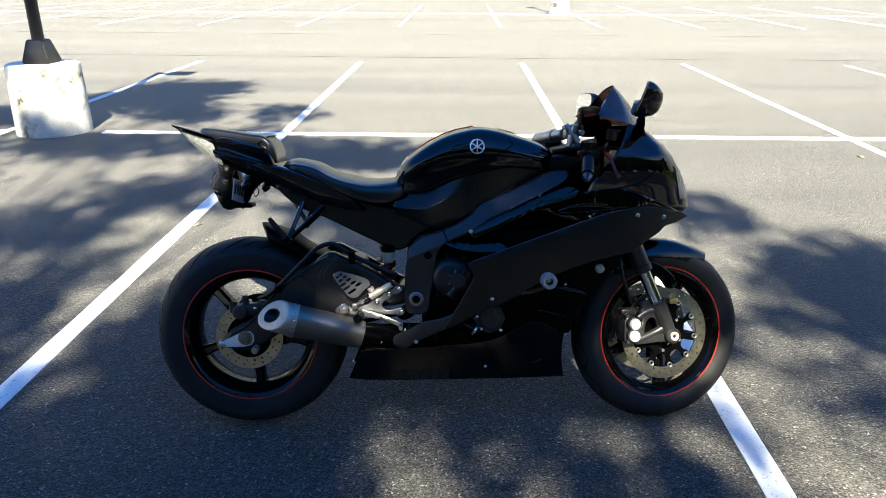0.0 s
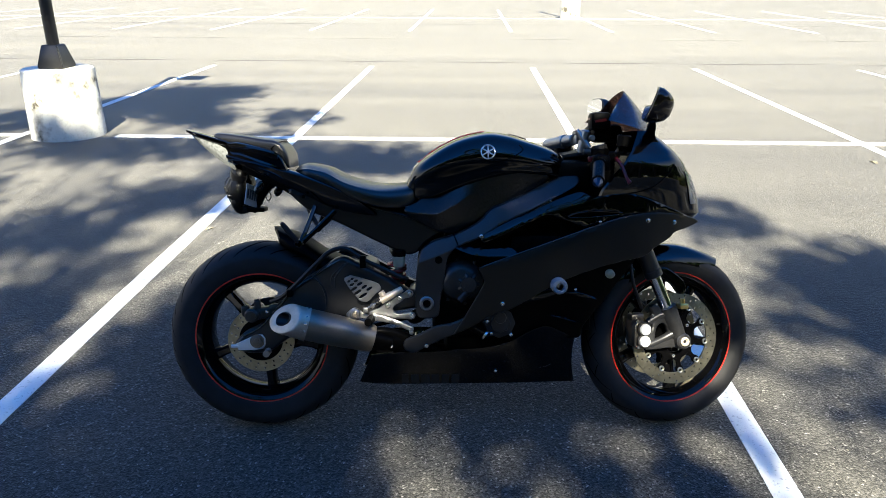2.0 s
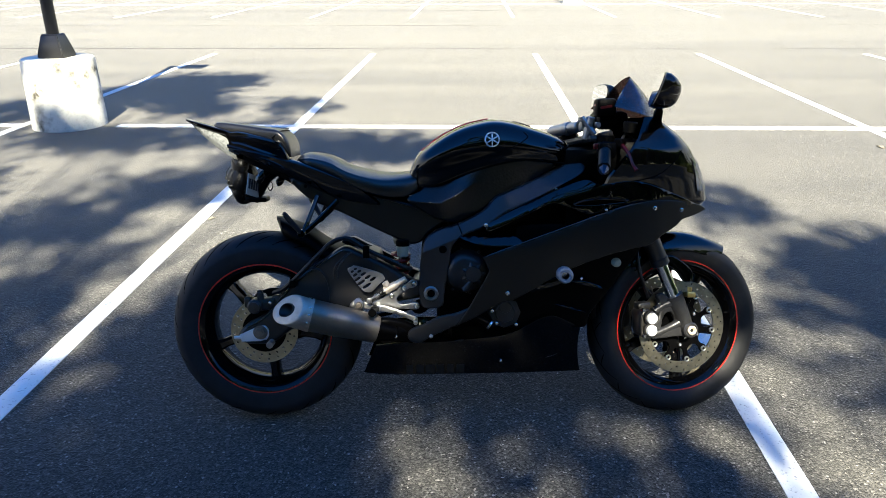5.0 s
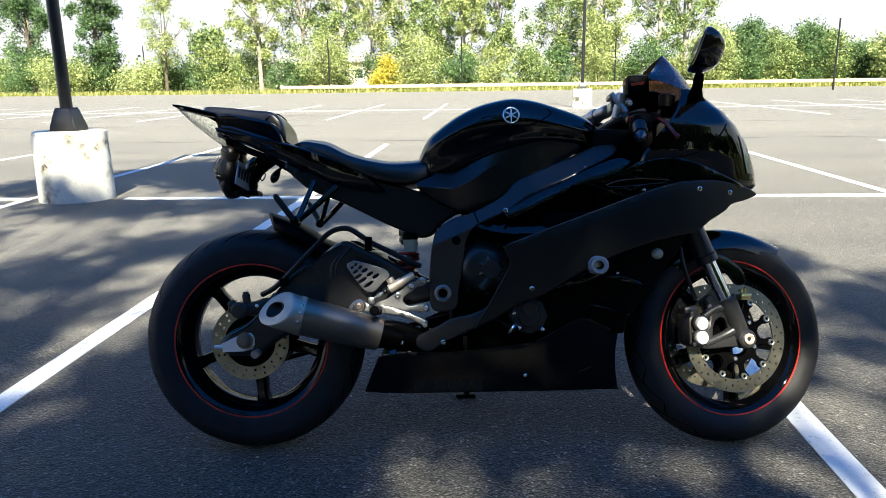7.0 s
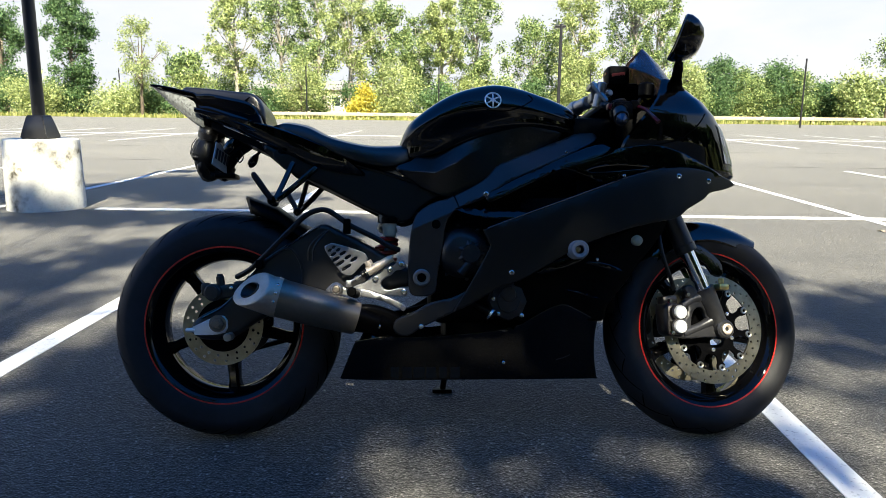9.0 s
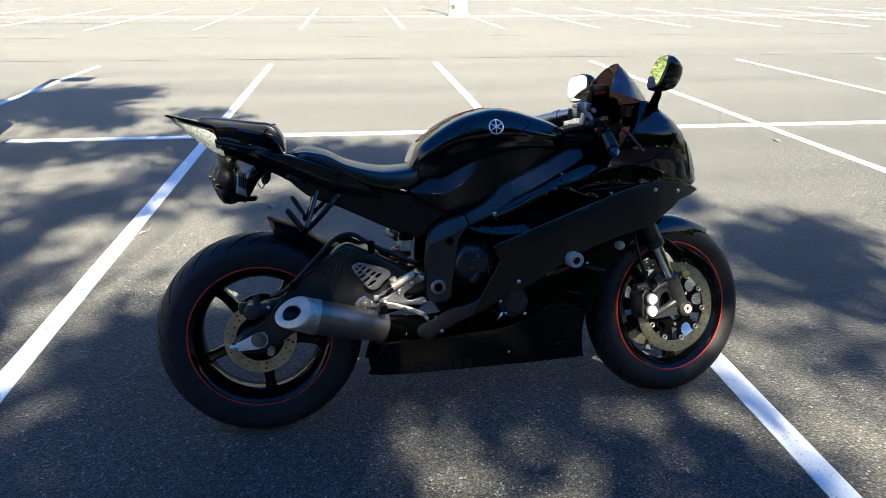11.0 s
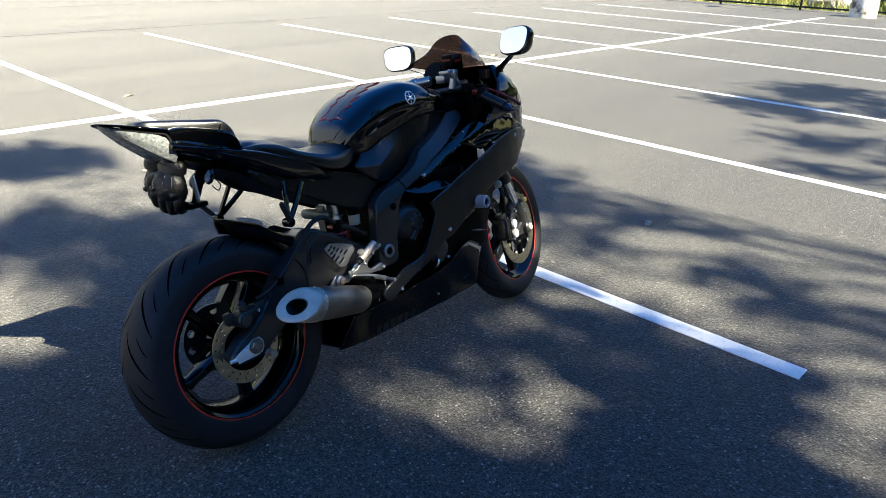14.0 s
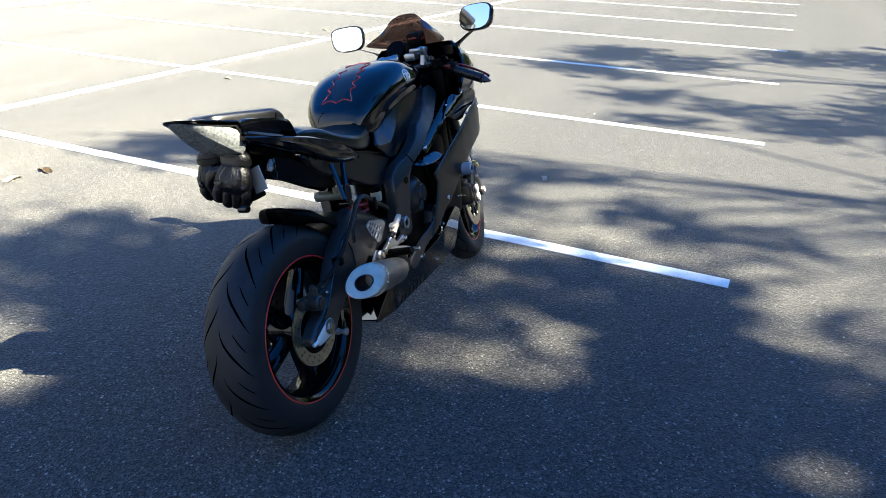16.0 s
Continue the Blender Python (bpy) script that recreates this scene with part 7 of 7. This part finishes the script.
secs = []
for z, xf, xb, w in fine(NZ, 3):
    line = [nose_at(z, k / 14)[:2] for k in range(-14, 15)]
    inner_ = [(x - 0.006, y * 0.96) for x, y in line[::-1]]
    secs.append([(x, y, z) for x, y in line + inner_])
nose = part("nose_cowl", loft(secs), M_GLOSS, bike, "gloss black nose cowl")
for s in (-1, 1):
    bm = bmesh.new()
    grid = [[bm.verts.new(nose_at(0.77 + 0.075 * v / 8 + 0.03 * u / 10 * (v / 8), s * (0.12 + 0.34 * u / 10), 0.002)) for u in range(11)] for v in range(9)]
    for a, b in zip(grid, grid[1:]):
        for k in range(10):
            bm.faces.new((a[k], a[k + 1], b[k + 1], b[k]))
    bmesh.ops.solidify(bm, geom=bm.faces[:], thickness=0.003)
    bmesh.ops.recalc_face_normals(bm, faces=bm.faces)
    part("headlight", bm, M_GLASS, nose, "slanted headlight glass")
part("nose_seam", tube([nose_at(z, -s, 0.0005) for z, s in ((0.8, 0.98), (0.808, 0.9), (0.815, 0.84), (0.83, 0.77), (0.867, 0.68), (0.897, 0.6))], 0.0015, 6, 5), M_DARK, nose)
# -- windscreen
bm = bmesh.new()
grid = []
for i in range(13):
    u = i / 12
    row = []
    for k in range(-12, 13):
        s = k / 12
        a = s * math.pi / 2
        bx, by, bz = 1.312 - 0.19 * (1 - math.cos(a)) ** 0.9, 0.008 + 0.168 * math.sin(a), 0.985 + 0.045 * (1 - math.cos(a))
        tx, ty, tz = 1.208 - 0.05 * (1 - math.cos(a)), 0.012 + 0.085 * math.sin(a), 1.128 - 0.06 * (1 - math.cos(a)) ** 1.2
        bulge = 0.006 * math.sin(math.pi * u)
        row.append(bm.verts.new((bx + (tx - bx) * u + bulge * math.cos(a), by + (ty - by) * u ** 1.15 + bulge * 0.4 * math.sin(a), bz + (tz - bz) * u + bulge * 0.5)))
    grid.append(row)
for a, b in zip(grid, grid[1:]):
    for k in range(24):
        bm.faces.new((a[k], a[k + 1], b[k + 1], b[k]))
bmesh.ops.solidify(bm, geom=bm.faces[:], thickness=0.003)
part("windscreen", bm, M_SCREEN, bike, "dark smoked bubble windscreen")
# -- headstock behind the nose
part("headstock", merge(box(0.97, 1.14, -0.085, 0.085, 0.77, 0.905, 0.02), box(1.1, 1.26, -0.13, 0.13, 0.74, 0.93, 0.03)), M_DARK, bike)
M_BAREND = mat("blue-black anodised", (0.03, 0.04, 0.07), 0.3, metal=0.6)
# -- dash, top yoke, bars
dash = part("dash", merge(box(1.085, 1.15, -0.088, -0.028, 1.0, 1.057, 0.012), box(1.1, 1.2, -0.05, 0.05, 0.96, 1.02, 0.02), lathe([(0, 0.0), (0.04, 0.0), (0.043, 0.01), (0.04, 0.03), (0, 0.03)], 28, (1.12, 0.03, 0.985), (-0.8, 0, 0.6))), M_DARK, bike, "black instrument cluster")
part("red_mark", box(1.0835, 1.085, -0.075, -0.04, 1.033, 1.039), M_RED, dash)
part("red_mark", moved(box(-0.018, 0.018, -0.0008, 0.0008, -0.004, 0.004), pose(1.115, -0.0885, 1.03, 0, -8, 0)), M_RED, dash)
part("top_yoke", moved(merge(box(1.03, 1.12, -0.125, 0.125, 0.91, 0.935, 0.012), rod((1.1, -0.103, 0.9), (1.09, -0.103, 0.945), 0.025), rod((1.1, 0.103, 0.9), (1.09, 0.103, 0.945), 0.025)), STEER), M_ENGINE, bike, "dark grey top yoke")
part("damper", merge(rod((0.985, 0.16, 0.953), (1.05, 0.0, 0.97), 0.019), rod((1.02, 0.07, 0.962), (1.03, 0.05, 0.964), 0.023), rod((1.06, -0.02, 0.972), (1.09, -0.1, 0.975), 0.009), box(1.04, 1.085, -0.075, -0.03, 0.955, 0.985, 0.006), rod((1.05, -0.1, 0.93), (1.065, -0.11, 1.0), 0.014), box(1.03, 1.07, -0.11, -0.06, 0.985, 1.0, 0.004), tube([(1.035, -0.105, 1.0), (1.06, -0.11, 0.965), (1.075, -0.115, 0.945)], [0.008, 0.011, 0.008], 8, 3)), M_ALU, bike, "silver steering damper")


def bar(s, inner_p, end_p):
    a, b = Vector(inner_p), Vector(end_p)
    d = (b - a).normalized()
    clip = part("handlebar", merge(rod(a, b - d * 0.02, 0.011), rod(a - d * 0.01 + Vector((0, 0, -0.02)), a - d * 0.01 + Vector((0, 0, 0.015)), 0.029)), M_DARK, bike, "black clip-on handlebar")
    g0, g1 = a.lerp(b, 0.38), b - d * 0.025
    prof = [(0.008, 0)]
    L = (g1 - g0).length
    for k in range(26):
        prof.append((0.0175 + (0.0012 if k % 2 else -0.0006), L * k / 25))
    prof.append((0.008, L))
    part("grip", lathe(prof, 20, g0, d), M_HOSE, clip, "ribbed black rubber grip")
    part("grip_flange", rod(g0 - d * 0.006, g0, 0.024), M_HOSE, clip)
    part("bar_end", lathe([(0, -0.004), (0.013, -0.004), (0.015, 0.002), (0.0145, 0.012), (0.003, 0.036), (0, 0.037)], 8, g1 + d * 0.002, d), M_BAREND, clip, "pointed blue-grey bar end")
    sw = a.lerp(b, 0.3)
    part("switch_box", merge(box(sw.x - 0.024, sw.x + 0.03, sw.y - 0.026, sw.y + 0.026, sw.z - 0.026, sw.z + 0.024, 0.01)), M_DARK, clip)
    part("start_switch", box(sw.x - 0.034, sw.x - 0.02, sw.y - 0.012, sw.y + 0.012, sw.z + 0.002, sw.z + 0.02, 0.004), M_RED, clip, "red switch")
    lv = [a.lerp(b, 0.25) + Vector((0.05, 0, 0.01)), a.lerp(b, 0.5) + Vector((0.068, 0, 0.01)), a.lerp(b, 0.8) + Vector((0.082, 0, 0.002)), b + Vector((0.1, s * -0.03, 0.002))]
    part("lever", tube([tuple(v) for v in lv], [0.0065, 0.0052, 0.0045, 0.0065], 10, 5), M_RED, clip, "red anodised lever")
    m_ = a.lerp(b, 0.18) + Vector((0.045, 0, 0.01))
    part("cylinder", rod(m_ + Vector((-0.012, -0.02, 0)), m_ + Vector((0.015, 0.03, 0)), 0.014), M_DARK, clip)
    if s < 0:
        part("reservoir", lathe([(0, 0), (0.021, 0), (0.022, 0.03), (0.018, 0.034), (0, 0.034)], 22, m_ + Vector((0.03, 0.01, 0.03)), (0.1, 0, 1)), M_DARK, clip)
        part("hose", tube([tuple(m_), tuple(m_ + Vector((0.03, 0.03, 0.03))), tuple(m_ + Vector((0.07, 0.08, -0.02)))], 0.005, 8, 5), M_HOSE, clip)
    return clip


bar(-1, (1.105, -0.13, 0.925), (1.05, -0.355, 0.845))
bar(1, (1.035, 0.14, 0.935), (0.93, 0.345, 0.875))


# -- mirrors
def mirror(s, at, base, yaw, tilt):
    """Rounded shell, glass facing back, on a stalk."""
    m_ = pose(at[0], at[1], at[2], 0, tilt, yaw)
    shape = lambda k, sc: (0.072 * sc * math.copysign(abs(math.cos(k)) ** 0.62, math.cos(k)) * (1 + 0.1 * math.sin(k)), 0.051 * sc * math.copysign(abs(math.sin(k)) ** 0.62, math.sin(k)))
    ang = [2 * math.pi * k / 36 for k in range(36)]
    secs = []
    for dx, sc in ((-0.003, 0.93), (0.0, 1.0), (0.012, 1.02), (0.03, 0.93), (0.05, 0.7), (0.06, 0.42), (0.063, 0.1)):
        secs.append([m_ @ Vector((dx, -s * shape(a, sc)[0] * -1, shape(a, sc)[1])) for a in ang])
    ob = part("mirror", loft(secs), M_GLOSS, bike, "black wing mirror")
    bm = bmesh.new()
    bm.faces.new([bm.verts.new(m_ @ Vector((-0.0045, s * shape(a, 0.92)[0], shape(a, 0.92)[1]))) for a in ang])
    bmesh.ops.recalc_face_normals(bm, faces=bm.faces)
    part("mirror_glass", bm, M_MIRROR, ob, "clear mirror glass", smooth=False)
    p0 = m_ @ Vector((0.03, -s * 0.03, -0.045))
    b0 = Vector(base)
    # a blade, thin from behind and broad from the side
    secs = []
    for t, hx, hy in ((0.0, 0.01, 0.007), (0.2, 0.013, 0.007), (0.55, 0.014, 0.008), (0.8, 0.02, 0.011), (0.95, 0.033, 0.018), (1.05, 0.04, 0.024)):
        c = p0.lerp(b0, t)
        secs.append([(c.x + hx * math.cos(a) - 0.012 * t, c.y + hy * math.sin(a), c.z - 0.3 * hx * math.cos(a)) for a in [2 * math.pi * k / 16 for k in range(16)]])
    part("stalk", loft(secs), M_GLOSS, ob)
    return ob


mirror(-1, (1.213, -0.246, 1.073), (1.262, -0.125, 0.968), -9, 20)
mirror(1, (1.18, 0.25, 1.068), (1.25, 0.14, 0.98), 10, 8)
# -- side stand on the far side
part("side_stand", merge(tube([(0.66, 0.12, 0.3), (0.645, 0.22, 0.19), (0.635, 0.31, 0.08)], [0.012, 0.011, 0.01], 10, 3), box(0.6, 0.665, 0.29, 0.335, 0.066, 0.078, 0.004)), M_DARK, bike, "black side stand, folded out")
# -- chain
part("chain", merge(tube([(0.0, 0.086, 0.405), (0.3, 0.086, 0.43), (0.6, 0.086, 0.44)], 0.008, 8, 3), tube([(0.0, 0.086, 0.221), (0.3, 0.086, 0.3), (0.6, 0.086, 0.37)], 0.008, 8, 3)), M_DARK, bike)


# -- gloves hung under the tail
def crumpled(bm, amount, scale, seed):
    """Folds of soft leather: pushes a finely cut mesh in and out."""
    bmesh.ops.subdivide_edges(bm, edges=bm.edges[:], cuts=1, use_grid_fill=True)
    bm.normal_update()
    o = Vector((seed * 3.1, seed * 1.7, seed * 0.9))
    for v in bm.verts:
        v.co += v.normal * amount * (noise.noise(v.co * scale + o) + 0.5 * noise.noise(v.co * scale * 2.3 + o))
    return bm


def glove(m_, s):
    """A stuffed leather glove, knuckles outwards, the fingers curled under."""
    ring_ = lambda z, wx, wy, off: [m_ @ Vector((wx * math.cos(a), off + wy * math.sin(a), z)) for a in [2 * math.pi * k / 20 for k in range(20)]]
    body = loft([ring_(z, wx, wy, off) for z, wx, wy, off in ((0.004, 0.02, 0.014, 0), (-0.004, 0.033, 0.021, 0), (-0.02, 0.036, 0.022, 0), (-0.032, 0.033, 0.02, 0), (-0.045, 0.04, 0.026, -0.002), (-0.062, 0.045, 0.03, -0.003), (-0.08, 0.046, 0.03, -0.002), (-0.096, 0.042, 0.026, 0.004), (-0.106, 0.03, 0.018, 0.012))])
    ob = mesh_thing("glove", crumpled(body, 0.0035, 45, 1 + s), M_LEATHER, "black leather riding glove hanging under the tail", "glove", "gloves")
    for k in range(4):
        x = -0.032 + 0.0215 * k
        L = (0.026, 0.034, 0.032, 0.025)[k]
        bm = tube([tuple(m_ @ Vector((x, -0.006, -0.084))), tuple(m_ @ Vector((x * 1.02, -0.006, -0.1))), tuple(m_ @ Vector((x * 0.95, 0.008, -0.094 - L))), tuple(m_ @ Vector((x * 0.85, 0.028, -0.09 - L))), tuple(m_ @ Vector((x * 0.8, 0.034, -0.08 - L)))], [0.013, 0.0145, 0.0135, 0.0125, 0.008], 12, 4)
        part("finger", crumpled(bm, 0.0022, 80, k + 5 * s), M_LEATHER, ob)
        part("knuckle_guard", lathe([(0, 0.009), (0.006, 0.0075), (0.0088, 0.002), (0.0088, -0.006), (0, -0.006)], 14, tuple(m_ @ Vector((x * 0.92, -0.026, -0.076 + 0.006 * (k in (1, 2))))), (m_.to_3x3() @ Vector((0, -1, 0.1)))), M_MATTE, ob)
    bm = tube([tuple(m_ @ Vector((s * 0.03, 0, -0.045))), tuple(m_ @ Vector((s * 0.052, 0.002, -0.066))), tuple(m_ @ Vector((s * 0.056, 0.01, -0.09))), tuple(m_ @ Vector((s * 0.05, 0.016, -0.104)))], [0.014, 0.0145, 0.013, 0.008], 12, 4)
    part("thumb", crumpled(bm, 0.002, 80, 9), M_LEATHER, ob)
    part("cuff_strap", loft([ring_(z, 0.0365 + d, 0.0225 + d, 0) for z, d in ((-0.012, -0.003), (-0.013, 0.001), (-0.027, 0.001), (-0.028, -0.003))]), M_MATTE, ob)
    for x in (-0.022, 0.0, 0.022):
        part("stitching", tube([tuple(m_ @ Vector((x * 0.8, -0.0235, -0.036))), tuple(m_ @ Vector((x * 1.2, -0.031, -0.056))), tuple(m_ @ Vector((x * 1.1, -0.031, -0.07)))], 0.0013, 5, 3), M_DARKLET, ob)
    return ob


glove(BIKE @ pose(-0.052, 0.056, 0.89, 6, 4, -72) @ Matrix.Scale(1.1, 4), 1)
glove(BIKE @ pose(-0.046, -0.03, 0.88, -4, 20, -66) @ Matrix.Scale(1.13, 4), -1)


# ---- small things on the asphalt ----
M_DRYLEAF = mat("pale dry leaf", (0.5, 0.45, 0.34), 0.7)
uneven(M_DRYLEAF, 40, 0.3)
M_BROWNLEAF = mat("brown dry leaf", (0.12, 0.08, 0.04), 0.8)
uneven(M_BROWNLEAF, 40, 0.4)


def fallen_leaf(x, y, size, turn, material, label):
    """A curled lobed leaf lying on the ground."""
    bm = bmesh.new()
    n = 18
    mid = bm.verts.new((0, 0, 0.004))
    rim = []
    for k in range(n):
        a = 2 * math.pi * k / n
        r = size * (0.62 + 0.38 * abs(math.cos(a)) ** 1.5) * (1 if k % 3 else 0.72)
        rim.append(bm.verts.new((r * math.cos(a), 0.62 * r * math.sin(a), 0.003 + 0.28 * size * math.sin(a) ** 2 * (1 if k % 2 else 0.7))))
    for k in range(n):
        bm.faces.new((mid, rim[k], rim[(k + 1) % n]))
    bmesh.ops.solidify(bm, geom=bm.faces[:], thickness=0.0008)
    return mesh_thing("fallen_leaf", bm, material, label, "leaf", "fallen leaves", m=pose(x, y, 0, 0, 0, turn))


PALE, BROWN = "pale dry leaf lying on the asphalt", "curled brown leaf lying on the asphalt"
for x, y, size, turn, pale in ((2.02, 2.2, 0.05, 20, 1), (0.63, 4.93, 0.07, 75, 0), (0.43, 4.95, 0.07, 10, 1), (7.41, 2.3, 0.07, 40, 1), (-0.82, 4.44, 0.05, 130, 1), (6.43, 7.08, 0.09, 20, 1), (6.88, 7.1, 0.08, 60, 1), (6.14, 6.48, 0.07, 0, 1), (1.36, 7.36, 0.06, 20, 1), (3.4, 5.9, 0.05, 90, 1), (0.9, 3.75, 0.035, 15, 1), (-1.5, 4.05, 0.03, 50, 1)):
    fallen_leaf(x, y, size, turn, M_DRYLEAF if pale else M_BROWNLEAF, PALE if pale else BROWN)

# crumbs of leaf and grit
rg = np.random.default_rng(31)
n = 900
cx, cy = rg.uniform(-4, 9, n), 0.3 + 11 * rg.uniform(0, 1, n) ** 1.3
cs = 0.002 + 0.0045 * rg.uniform(0, 1, n) ** 3
ca = rg.uniform(0, 6.28, n)
verts, faces = [], []
for i in range(n):
    b0 = len(verts)
    for k in range(4):
        a = ca[i] + 1.57 * k
        q = cs[i] * (1.4 if k % 2 else 0.7)
        verts.append((cx[i] + q * math.cos(a), cy[i] + q * math.sin(a), 0.0006))
    verts.append((cx[i], cy[i], 0.0006 + cs[i] * 0.5))
    faces += [(b0 + k, b0 + (k + 1) % 4, b0 + 4) for k in range(4)]
cm = bpy.data.meshes.new("litter")
cm.from_pydata(verts, [], faces)
cm.materials.append(M_DRYLEAF)
tagged(new("litter", cm), "pale crumbs of leaf and grit on the asphalt", "litter", kind="stuff")
